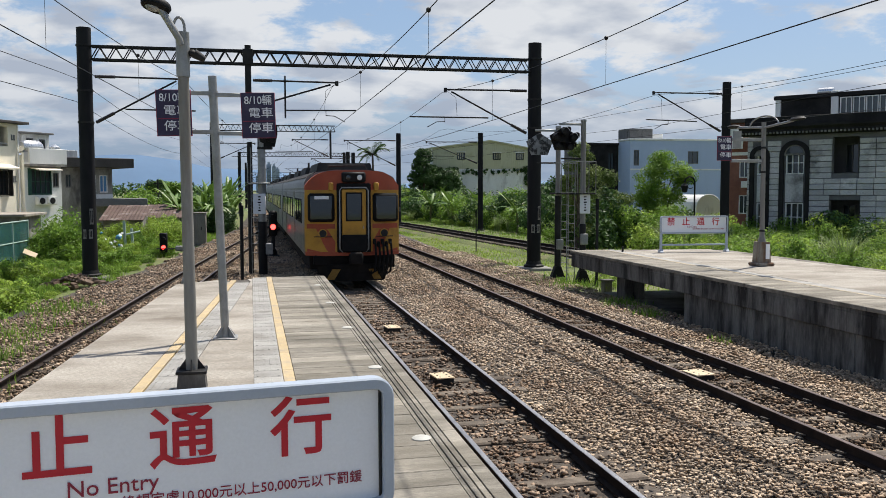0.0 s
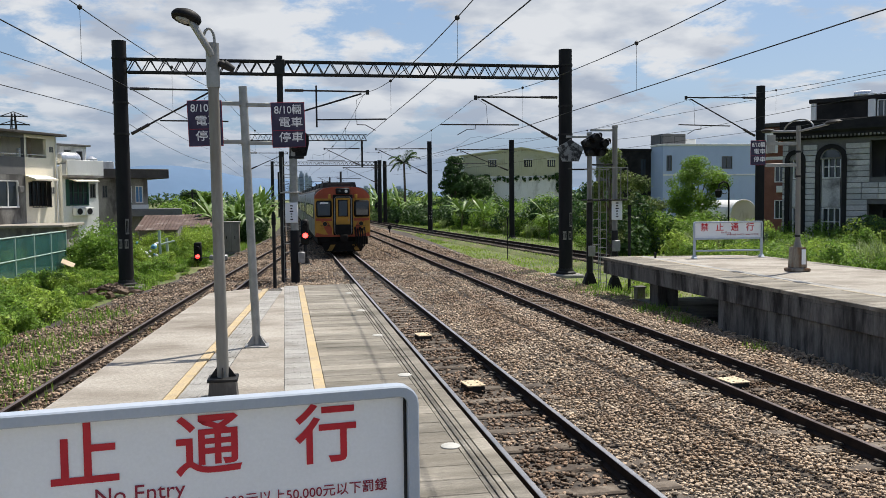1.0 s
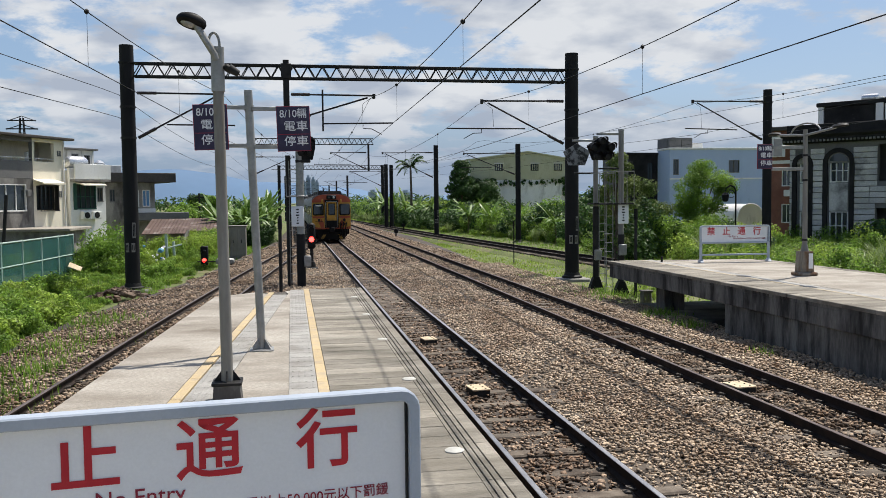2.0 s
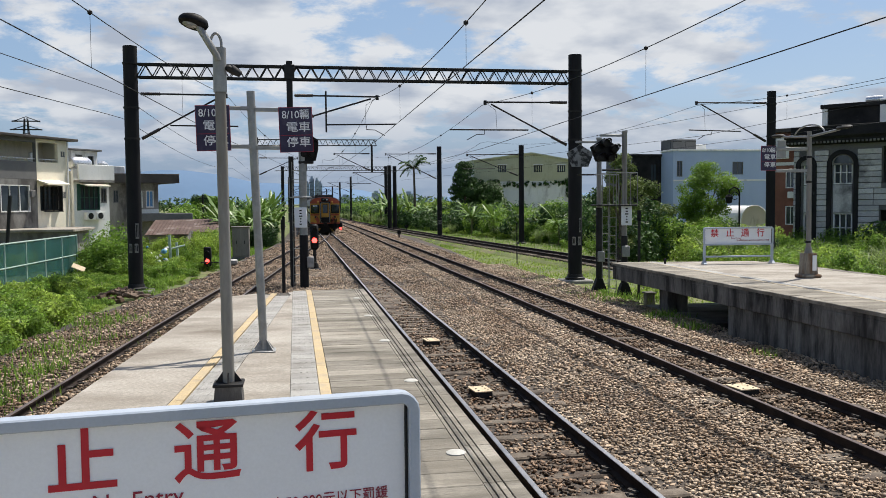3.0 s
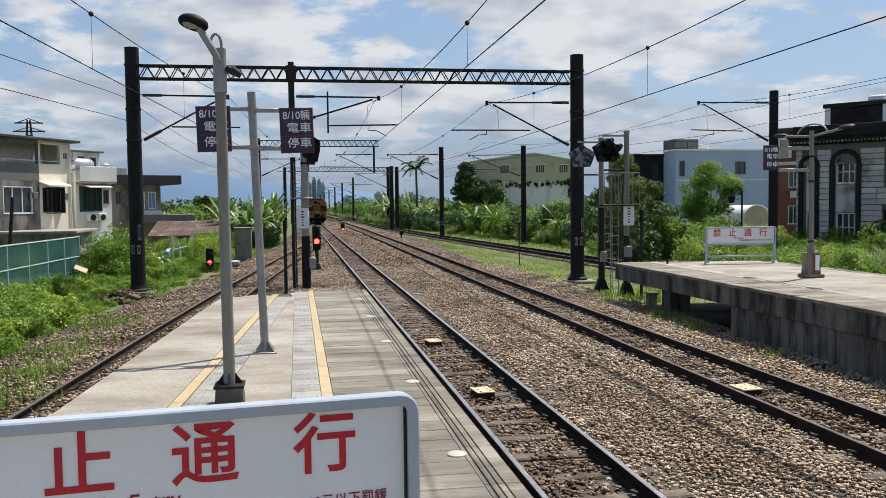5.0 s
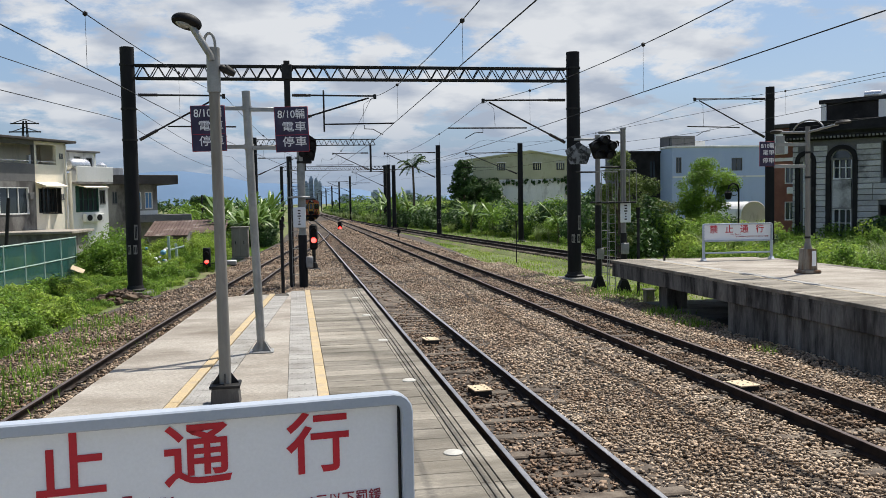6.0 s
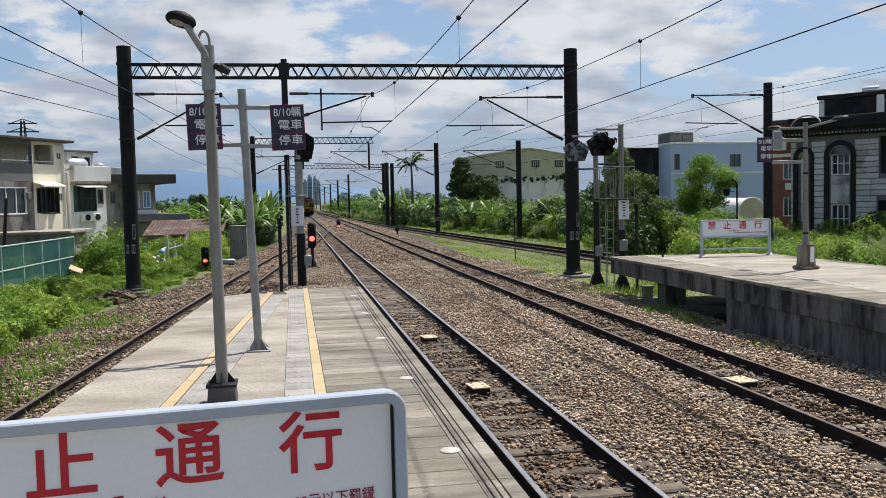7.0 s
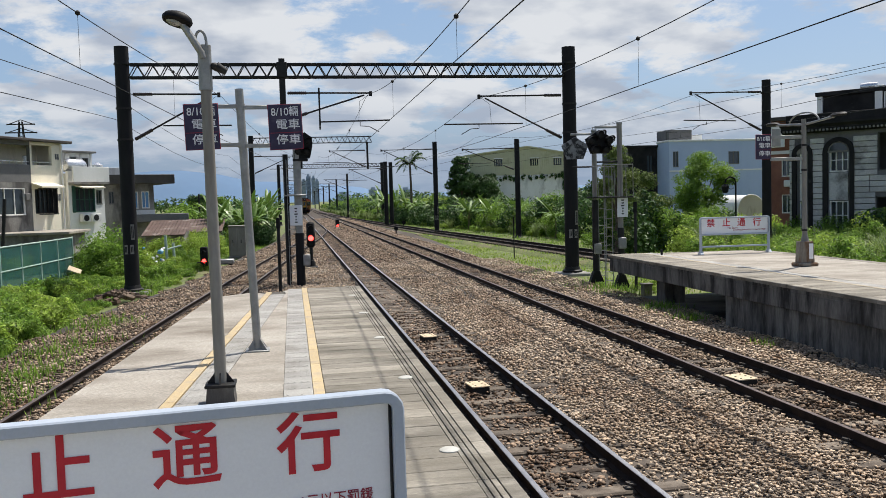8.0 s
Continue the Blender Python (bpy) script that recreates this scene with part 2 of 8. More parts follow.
TAN = surface("tan cover board", (0.50, 0.39, 0.255), (0.59, 0.48, 0.33), 3.0, 0.75, 0, 0.15, 40, (0.4, 0.29, 0.16), 5.0, (0.55, 0.75))


# ---- building blocks ----
class Shape:
    """Vertices and faces of one mesh."""

    def __init__(self):
        self.v, self.f = [], []

    def add(self, vs, fs):
        k = len(self.v)
        self.v.extend(tuple(p) for p in vs)
        self.f.extend(tuple(i + k for i in q) for q in fs)
        return self

    def box(self, x0, y0, z0, x1, y1, z1, b=0.0, m=None):
        """A box between two corners, with chamfered edges of width b."""
        c = ((x0 + x1) / 2, (y0 + y1) / 2, (z0 + z1) / 2)
        h = (abs(x1 - x0) / 2, abs(y1 - y0) / 2, abs(z1 - z0) / 2)
        b = min(b, min(h) * 0.9)
        if b <= 0:
            vs = [(c[0] + sx * h[0], c[1] + sy * h[1], c[2] + sz * h[2]) for sz in (-1, 1) for sy in (-1, 1) for sx in (-1, 1)]
            fs = [(0, 2, 3, 1), (4, 5, 7, 6), (0, 1, 5, 4), (2, 6, 7, 3), (0, 4, 6, 2), (1, 3, 7, 5)]
        else:
            vs, idx = [], {}
            for sx in (-1, 1):
                for sy in (-1, 1):
                    for sz in (-1, 1):
                        s = (sx, sy, sz)
                        for a in range(3):
                            idx[s, a] = len(vs)
                            vs.append(tuple(c[i] + s[i] * (h[i] - (0 if i == a else b)) for i in range(3)))
            fs = []
            for a in range(3):
                o = [i for i in range(3) if i != a]
                for s in (-1, 1):
                    ring = []
                    for p, q in ((-1, -1), (1, -1), (1, 1), (-1, 1)):
                        k = [0, 0, 0]
                        k[a], k[o[0]], k[o[1]] = s, p, q
                        ring.append(idx[tuple(k), a])
                    fs.append(ring if (s > 0) == (a != 1) else ring[::-1])
            for a in range(3):
                o = [i for i in range(3) if i != a]
                for p in (-1, 1):
                    for q in (-1, 1):
                        k0, k1 = [0, 0, 0], [0, 0, 0]
                        k0[a], k1[a] = -1, 1
                        for k in (k0, k1):
                            k[o[0]], k[o[1]] = p, q
                        ring = [idx[tuple(k0), o[0]], idx[tuple(k1), o[0]], idx[tuple(k1), o[1]], idx[tuple(k0), o[1]]]
                        fs.append(ring if (p * q > 0) == (a == 1) else ring[::-1])
            for s in [(x, y, z) for x in (-1, 1) for y in (-1, 1) for z in (-1, 1)]:
                ring = [idx[s, 0], idx[s, 1], idx[s, 2]]
                fs.append(ring if s[0] * s[1] * s[2] > 0 else ring[::-1])
        if m is not None:
            vs = [m @ Vector(p) for p in vs]
        return self.add(vs, fs)

    def tube(self, pts, r, n=8, r2=None, caps=True):
        """A round bar along points; r2: its radius at the end."""
        pts = [Vector(p) for p in pts]
        vs, fs, up = [], [], None
        for i, p in enumerate(pts):
            d = (pts[min(i + 1, len(pts) - 1)] - pts[max(i - 1, 0)]).normalized()
            if up is None:
                up = Vector((0, 0, 1)) if abs(d.z) < 0.9 else Vector((1, 0, 0))
            a = d.cross(up).normalized()
            c = a.cross(d)
            up = c
            rr = r if r2 is None else r + (r2 - r) * i / (len(pts) - 1)
            for k in range(n):
                w = 2 * math.pi * k / n
                vs.append(p + a * (rr * math.cos(w)) + c * (rr * math.sin(w)))
        for i in range(len(pts) - 1):
            for k in range(n):
                q = (k + 1) % n
                fs.append((i * n + k, i * n + q, (i + 1) * n + q, (i + 1) * n + k))
        if caps:
            fs.append(tuple(range(n))[::-1])
            fs.append(tuple((len(pts) - 1) * n + k for k in range(n)))
        return self.add(vs, fs)

    def lathe(self, prof, n=16, m=None):
        """A turned body from (radius, height) pairs."""
        vs = [Vector((r * math.cos(2 * math.pi * k / n), r * math.sin(2 * math.pi * k / n), z)) for r, z in prof for k in range(n)]
        fs = [(i * n + k, i * n + (k + 1) % n, (i + 1) * n + (k + 1) % n, (i + 1) * n + k) for i in range(len(prof) - 1) for k in range(n)]
        fs += [tuple(range(n))[::-1], tuple((len(prof) - 1) * n + k for k in range(n))]
        if m is not None:
            vs = [m @ p for p in vs]
        return self.add(vs, fs)

    def prism(self, poly, a, b, axis="y"):
        """A flat outline drawn out from a to b along an axis; the outline's pairs are the two other axes in order."""
        def at(p, d):
            return {"x": (d, p[0], p[1]), "y": (p[0], d, p[1]), "z": (p[0], p[1], d)}[axis]
        n = len(poly)
        vs = [at(p, a) for p in poly] + [at(p, b) for p in poly]
        fs = [tuple(range(n))[::-1], tuple(range(n, 2 * n))] + [(i, (i + 1) % n, n + (i + 1) % n, n + i) for i in range(n)]
        return self.add(vs, fs)

    def sweep(self, sect, line):
        """A section (side, height) carried along a level line of (x, y, z)."""
        n, vs, fs = len(sect), [], []
        for i, p in enumerate(line):
            q0, q1 = line[max(i - 1, 0)], line[min(i + 1, len(line) - 1)]
            d = Vector((q1[0] - q0[0], q1[1] - q0[1])).normalized()
            for s, h in sect:
                vs.append((p[0] + d.y * s, p[1] - d.x * s, p[2] + h))
        for i in range(len(line) - 1):
            for k in range(n):
                q = (k + 1) % n
                fs.append((i * n + k, i * n + q, (i + 1) * n + q, (i + 1) * n + k))
        fs += [tuple(range(n)), tuple((len(line) - 1) * n + k for k in range(n))[::-1]]
        return self.add(vs, fs)


def mesh_of(name, shape, material, smooth=True):
    me = bpy.data.meshes.new(name)
    me.from_pydata(shape.v, [], shape.f)
    if material:
        me.materials.append(material)
    bm = bmesh.new()
    bm.from_mesh(me)
    if len(bm.faces) < 60000:
        bmesh.ops.recalc_face_normals(bm, faces=bm.faces)
    bm.to_mesh(me)
    bm.free()
    if smooth:
        me.shade_smooth()
        me.set_sharp_from_angle(angle=radians(38))
    return me


def part(name, shape, material, parent, label="", smooth=True, m=None):
    ob = new(name, mesh_of(name, shape, material, smooth))
    ob.parent = parent
    if m is not None:
        ob.matrix_basis = m
    return tagged(ob, label)


def thing(name, label, category, at=(0, 0, 0), group="", kind="", turn=0.0):
    ob = new(name)
    ob.empty_display_size = 0.2
    ob.matrix_basis = pose(*at, 0, 0, turn)
    return tagged(ob, label, category, group, kind)


def solid(name, shape, material, label, category, at=(0, 0, 0), group="", kind="", smooth=True):
    """A thing that is one mesh."""
    ob = new(name, mesh_of(name, shape, material, smooth))
    ob.matrix_basis = pose(*at)
    return tagged(ob, label, category, group, kind)


def lettering(name, body, size, material, parent, at, bold=0.0, depth=0.002, align="CENTER", label="", squeeze=1.0):
    """Flat letters that face -y."""
    cu = bpy.data.curves.new(name, "FONT")
    cu.body, cu.size, cu.align_x, cu.align_y = body, size, align, "CENTER"
    cu.extrude, cu.offset, cu.resolution_u = depth, bold, 3
    tmp = new(name, cu)
    bpy.context.view_layer.update()
    me = bpy.data.meshes.new_from_object(tmp.evaluated_get(bpy.context.evaluated_depsgraph_get()))
    bpy.data.objects.remove(tmp)
    bpy.data.curves.remove(cu)
    me.materials.clear()
    me.materials.append(material)
    me.transform(Matrix.Diagonal((squeeze, 1, 1, 1)))
    me.transform(pose(0, 0, 0, 90, 0, 0))
    ob = new(name, me)
    ob.parent = parent
    ob.matrix_basis = pose(*at)
    return tagged(ob, label)


def curve_through(pts, step=1.0):
    """Evenly stepped points on a smooth line through plan points (x, y)."""
    out = []
    for i in range(len(pts) - 1):
        p0, p1, p2, p3 = (Vector(pts[max(0, min(len(pts) - 1, j))]) for j in (i - 1, i, i + 1, i + 2))
        n = max(1, round((p2 - p1).length / step))
        for k in range(n):
            t = k / n
            out.append(0.5 * (2 * p1 + (p2 - p0) * t + (2 * p0 - 5 * p1 + 4 * p2 - p3) * t * t + (3 * p1 - p0 - 3 * p2 + p3) * t ** 3))
    out.append(Vector(pts[-1]))
    return out


# ---- the plan ----
GROUND, BED, EDGE, PLAT, RPLAT = -0.55, -0.19, -1.47, 1.025, 1.0
GAUGE = 0.566
TRACKS = {
    "a": dict(z=0.0, pts=[(0, -12), (0, 20), (0, 90), (0, 420)]),
    "b": dict(z=0.07, pts=[(4.05, -12), (4.05, 20), (4.05, 60), (4.0, 100), (3.75, 180), (3.6, 420)]),
    "c": dict(z=0.0, pts=[(-7.0, -12), (-6.75, 5), (-6.02, 17.4), (-5.08, 29.6), (-4.0, 42), (-2.75, 55), (-1.2, 71), (-0.25, 84), (0.0, 92)]),
    "d": dict(z=-0.05, pts=[(13.5, 25), (12.6, 38), (9.75, 78), (7.2, 126), (5.3, 180), (4.2, 230)]),
}


def plat_left(y):
    """The left edge of the near platform."""
    return -4.52 - 0.067 * (17.94 - y)


def build_ground():
    ys = [-60, -30, -10, 0, 10, 20, 30, 40, 50, 60, 80, 100, 140, 200, 300, 500, 900, 1600, 3000, 4800]
    xs = [-4000, -1500, -600, -250, -120, -60, -40, -30, -22, -16, -12, -8, -4, 0, 4, 8, 12, 16, 22, 30, 40, 60, 120, 250, 600, 1500, 4000]
    vs = [(x, y, GROUND + (0.08 * noise.noise((x * 0.13, y * 0.13, 3)) if abs(x) < 60 else 0)) for y in ys for x in xs]
    n = len(xs)
    fs = [(j * n + i, j * n + i + 1, (j + 1) * n + i + 1, (j + 1) * n + i) for j in range(len(ys) - 1) for i in range(n - 1)]
    solid("ground", Shape().add(vs, fs), SOIL, "green grassy ground with bare soil beside the railway", "ground", kind="structure")
    # ballast beds
    line = curve_through([(-1.4, -12), (-1.2, 20), (0.2, 45), (1.8, 75), (2.0, 110), (2.0, 420)], 4)
    half = [(6.9 if p.y < 25 else 6.9 - (p.y - 25) * 0.022 if p.y < 110 else 5.0) for p in line]
    vs, fs = [], []
    for p, h in zip(line, half):
        e = 0.9 * min(max((34 - p.y) / 8, 0), 1)
        w = 1.3 * min(max((29 - p.y) / 5, 0), 1)
        for s, z in ((-h - e - 0.75, GROUND - 0.15), (-h - e, BED - 0.02), (-h * 0.5, BED), (0, BED), (h * 0.5, BED), (h + w, BED - 0.05), (h + w + 0.75, GROUND - 0.15)):
            vs.append((p.x + s, p.y, z))
    fs = [(j * 7 + i, j * 7 + i + 1, (j + 1) * 7 + i + 1, (j + 1) * 7 + i) for j in range(len(line) - 1) for i in range(6)]
    solid("ballast_bed", Shape().add(vs, fs), GRAVEL, "gravel ballast bed under the tracks, darkened as shade between the stones", "ballast", kind="structure")
    line = curve_through(TRACKS["d"]["pts"], 4)
    vs = []
    for p in line:
        for s, z in ((-1.75, GROUND - 0.1), (-1.25, BED - 0.11), (1.25, BED - 0.11), (1.9, GROUND - 0.1)):
            vs.append((p.x + s, p.y, z))
    fs = [(j * 4 + i, j * 4 + i + 1, (j + 1) * 4 + i + 1, (j + 1) * 4 + i) for j in range(len(line) - 1) for i in range(3)]
    solid("ballast_bed", Shape().add(vs, fs), SOIL, "grassed-over earth bed under the siding", "ballast", kind="structure")


RAIL_SECT = [(-0.065, -0.15), (0.065, -0.15), (0.065, -0.135), (0.01, -0.115), (0.01, -0.04), (0.033, -0.03), (0.033, -0.004),
             (-0.033, -0.004), (-0.033, -0.03), (-0.01, -0.04), (-0.01, -0.115), (-0.065, -0.135)]


def build_track(key, label, head, far):
    t = TRACKS[key]
    line = curve_through(t["pts"], 0.626)
    top = thing("railway_track", label, "track", kind="structure")
    for side in (-1, 1):
        pl = []
        for i, p in enumerate(line):
            if i % 3 == 0 or i == len(line) - 1:
                q0, q1 = line[max(i - 1, 0)], line[min(i + 1, len(line) - 1)]
                d = (q1 - q0).normalized()
                pl.append((p.x + side * GAUGE * d.y, p.y - side * GAUGE * d.x, t["z"]))
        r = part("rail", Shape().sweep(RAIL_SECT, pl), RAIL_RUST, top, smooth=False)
        part("rail_head", Shape().sweep([(-0.031, -0.006), (0.031, -0.006), (0.031, -0.001), (0.024, 0.002), (-0.024, 0.002), (-0.031, -0.001)], pl), head, r, smooth=False)
    me = mesh_of("sleeper", Shape().box(-1.1, -0.11, -0.30, 1.1, 0.11, -0.155, 0.02), SLEEPER, False)
    clips = Shape()
    count = 0
    for i, p in enumerate(line[:-1]):
        if p.y > far or p.y < 1.5 or count >= 290:
            continue
        count += 1
        d = (line[i + 1] - p).normalized()
        ang = math.degrees(math.atan2(-d.x, d.y))
        ob = new("sleeper", me)
        ob.parent = top
        ob.matrix_basis = pose(p.x, p.y, t["z"] + random.uniform(-0.012, 0.006), 0, 0, ang + random.uniform(-0.8, 0.8))
        if p.y < 34:
            m = pose(p.x, p.y, t["z"], 0, 0, ang)
            for side in (-1, 1):
                for s in (-1, 1):
                    x = side * GAUGE + s * 0.105
                    c = [m @ Vector((x - s * 0.03 + s * 0.055 * math.cos(w), 0.045 * math.sin(w), -0.105 + 0.012 * math.cos(w))) for w in np.linspace(-2.3, 2.3, 6)]
                    clips.tube(c, 0.014, 5)
                    clips.box(x - 0.045, -0.05, -0.158, x + 0.045, 0.05, -0.138, 0, m)
    if clips.v:
        tagged(part("rail_clips", clips, IRON, top, "rows of rusty spring clips"), kind="stuff")


def stone_field(name, label, zones, seed, material):
    """Loose stones: every zone gives an outline test, a count a square metre, a size and the shape's detail."""
    rng = np.random.default_rng(seed)
    octa_v = np.array([(1, 0, 0), (-1, 0, 0), (0, 1, 0), (0, -1, 0), (0, 0, 1), (0, 0, -1)], float)
    octa_f = np.array([(0, 2, 4), (2, 1, 4), (1, 3, 4), (3, 0, 4), (2, 0, 5), (1, 2, 5), (3, 1, 5), (0, 3, 5)])
    rock_v = np.array([(x, y, z) for x in (-0.62, 0.62) for y in (-0.62, 0.62) for z in (-0.62, 0.62)], float)
    rock_f = np.array([(0, 1, 3), (0, 3, 2), (4, 6, 7), (4, 7, 5), (0, 4, 5), (0, 5, 1), (2, 3, 7), (2, 7, 6), (0, 2, 6), (0, 6, 4), (1, 5, 7), (1, 7, 3)])
    V, F, k = [], [], 0
    for (x0, x1, y0, y1), per, size, fine, keep in zones:
        n = int((x1 - x0) * (y1 - y0) * per)
        xy = rng.uniform((x0, y0), (x1, y1), (n, 2))
        ok, z = keep(xy[:, 0], xy[:, 1], rng)
        xy, z = xy[ok], z[ok]
        n = len(xy)
        bv, bf = (rock_v, rock_f) if fine else (octa_v, octa_f)
        s = rng.uniform(0.45, 1.3, (n, 1, 3)) * size * rng.uniform(0.7, 1.25, (n, 1, 1)) * np.array([1.2, 0.95, 0.6])
        jit = rng.uniform(0.5, 1.35, (n, len(bv), 3))
        p = bv[None] * jit * s
        e = rng.uniform(-math.pi, math.pi, (n, 2))
        ca, sa, cb, sb = np.cos(e[:, :1]), np.sin(e[:, :1]), np.cos(e[:, 1:] * 0.22), np.sin(e[:, 1:] * 0.22)
        x, y, zz = p[..., 0], p[..., 1], p[..., 2]
        y, zz = y * cb - zz * sb, y * sb + zz * cb
        x, y = x * ca - y * sa, x * sa + y * ca
        p = np.stack([x + xy[:, :1], y + xy[:, 1:], zz + z[:, None]], -1)
        V.append(p.reshape(-1, 3))
        F.append((bf[None] + (np.arange(n) * len(bv))[:, None, None] + k).reshape(-1, 3))
        k += n * len(bv)
    ob = raw_mesh(name, np.concatenate(V), np.concatenate(F), material, label, "gravel")
    ob.data.shade_smooth()
    return ob


def raw_object(name, V, F, material):
    """A mesh straight from arrays of corners and of faces with one number of sides."""
    me = bpy.data.meshes.new(name)
    n, sides = F.shape
    me.vertices.add(len(V))
    me.vertices.foreach_set("co", V.astype(np.float32).ravel())
    me.loops.add(n * sides)
    me.loops.foreach_set("vertex_index", F.astype(np.int32).ravel())
    me.polygons.add(n)
    me.polygons.foreach_set("loop_start", np.arange(0, n * sides, sides, dtype=np.int32))
    me.update(calc_edges=True)
    me.shade_flat()
    me.materials.append(material)
    return me


def raw_mesh(name, V, F, material, label, category):
    return tagged(new(name, raw_object(name, V, F, material)), label, category, kind="stuff")


build_ground()
build_track("a", "main track with polished rails on weathered sleepers in gravel", RAIL_TOP, 140)
build_track("b", "second track with brown rails on half-buried sleepers", RAIL_OLD, 140)
build_track("c", "platform track with rusty rails curving towards the main line", RAIL_OLD, 84)
build_track("d", "siding track with dark rails between grass strips", RAIL_OLD, 150)


# ---- near platform ----
def build_near_platform():
    top = thing("platform", "pale concrete island platform with yellow lines", "platform", kind="structure")
    y0, ye = -4.0, 19.05
    outline = [(EDGE, y0), (EDGE, 19.06), (-3.73, 18.62), (-4.52, 17.94)] + [(plat_left(y), y) for y in (15, 10, 5, 0, y0)]
    part("slab", Shape().prism(outline, PLAT - 0.33, PLAT - 0.03, "z"), OLD_CONCRETE, top, smooth=False)
    inner = [(EDGE - 0.35, y0), (EDGE - 0.35, 18.6), (-3.6, 18.2), (-4.2, 17.7)] + [(plat_left(y) + 0.3, y) for y in (15, 10, 5, 0, y0)]
    part("base_wall", Shape().prism(inner, GROUND - 0.1, PLAT - 0.32, "z"), OLD_CONCRETE, top, smooth=False)
    # plain concrete field between the two tactile strips, and the strip by the left edge
    def left_line(y):
        return -3.64 - 0.0688 * (15.81 - y)
    ys = [y0, 0, 4, 8, 12, 15, 18.2]
    field = [(-3.015, y0), (-3.015, 18.75)] + [(left_line(18.6) + 0.33, 18.6)] + [(left_line(y) + 0.43, y) for y in ys[::-1]]
    part("concrete_field", Shape().prism(field, PLAT - 0.03, PLAT, "z"), CONCRETE, top, smooth=False)
    left = [(left_line(y) - 0.005, y) for y in ys] + [(-3.74, 18.59), (-4.505, 17.93)] + [(plat_left(y) + 0.004, y) for y in ys[::-1] if y < 17.9]
    part("concrete_border", Shape().prism(left, PLAT - 0.03, PLAT - 0.001, "z"), CONCRETE, top, smooth=False)
    # yellow lines in lengths
    me = mesh_of("yellow_strip", Shape().box(-0.055, 0.004, -0.03, 0.055, 0.996, 0.004, 0.003), YELLOW, False)
    for i in range(20):
        ob = new("yellow_strip", me)
        ob.parent = top
        ob.matrix_basis = pose(-2.665, -0.95 + i, PLAT)
    ang = math.degrees(math.atan(-0.0688))
    for i in range(19):
        ob = new("yellow_strip", me)
        ob.parent = top
        ob.matrix_basis = pose(left_line(-0.5 + i) + 0.06, -0.5 + i, PLAT, 0, 0, ang)
    # grey tactile tiles with raised bars
    s = Shape().box(-0.144, 0.003, -0.03, 0.144, 0.297, 0.0, 0.003)
    for k in range(4):
        s.box(-0.115 + k * 0.07, 0.03, 0, -0.095 + k * 0.07, 0.27, 0.003)
    me = mesh_of("tactile_tile", s, TACTILE, False)
    for i in range(62):
        ob = new("tactile_tile", me)
        ob.parent = top
        ob.matrix_basis = pose(-2.868, 0.35 + i * 0.3, PLAT + random.uniform(-0.002, 0.001))
    for i in range(58):
        y = 0.6 + i * 0.3
        ob = new("tactile_tile", me)
        ob.parent = top
        ob.matrix_basis = pose(left_line(y) + 0.275, y, PLAT + random.uniform(-0.002, 0.001), 0, 0, ang)
    # long pavers beside the edge
    me = [mesh_of("paver", Shape().box(-0.44, 0.006, -0.03, 0.44, w - 0.006, 0.0, 0.005), PAVER, False) for w in (0.3, 0.3)]
    for i in range(62):
        ob = new("paver", me[i % 2])
        ob.parent = top
        ob.matrix_basis = pose(-2.165, 0.4 + i * 0.3, PLAT + random.uniform(-0.003, 0.002), 0, random.uniform(-0.1, 0.1), random.uniform(-0.2, 0.2))
    # edge kerb in three strips with dark grooves between
    part("groove_bed", Shape().box(-1.74, y0, PLAT - 0.031, EDGE - 0.01, 18.98, PLAT - 0.018), JOINT, top)
    for a, b in ((-1.722, -1.690), (-1.680, -1.640), (-1.630, -1.588), (-1.578, EDGE)):
        me = mesh_of("kerb_strip", Shape().box(a, 0.004, -0.03, b, 0.896, 0.0, 0.003), PAVER, False)
        for i in range(20):
            ob = new("kerb_strip", me)
            ob.parent = top
            ob.matrix_basis = pose(0, 1.05 + i * 0.9, PLAT)
    part("joint_bed", Shape().prism([(EDGE - 0.01, y0), (EDGE - 0.01, 19.0), (-3.75, 18.6), (-4.5, 17.92), (plat_left(y0) + 0.01, y0)], PLAT - 0.032, PLAT - 0.022, "z"), JOINT, top, smooth=False)
    disc = Shape().lathe([(0.0, 0.0), (0.075, 0.0), (0.075, 0.006), (0.06, 0.014), (0.0, 0.016)], 20)
    first = solid("platform_stud", disc, STUD, "round pale platform edge stud set in the paving", "stud", (-1.775, 6.27, PLAT), "edge studs")
    for y in (3.57, 8.97, 11.7, 14.39, 17.1):
        copy_thing(first, pose(-1.755, y, PLAT))


# ---- far platform ----
def plat_back(y):
    """The back edge of the far platform."""
    return 11.5


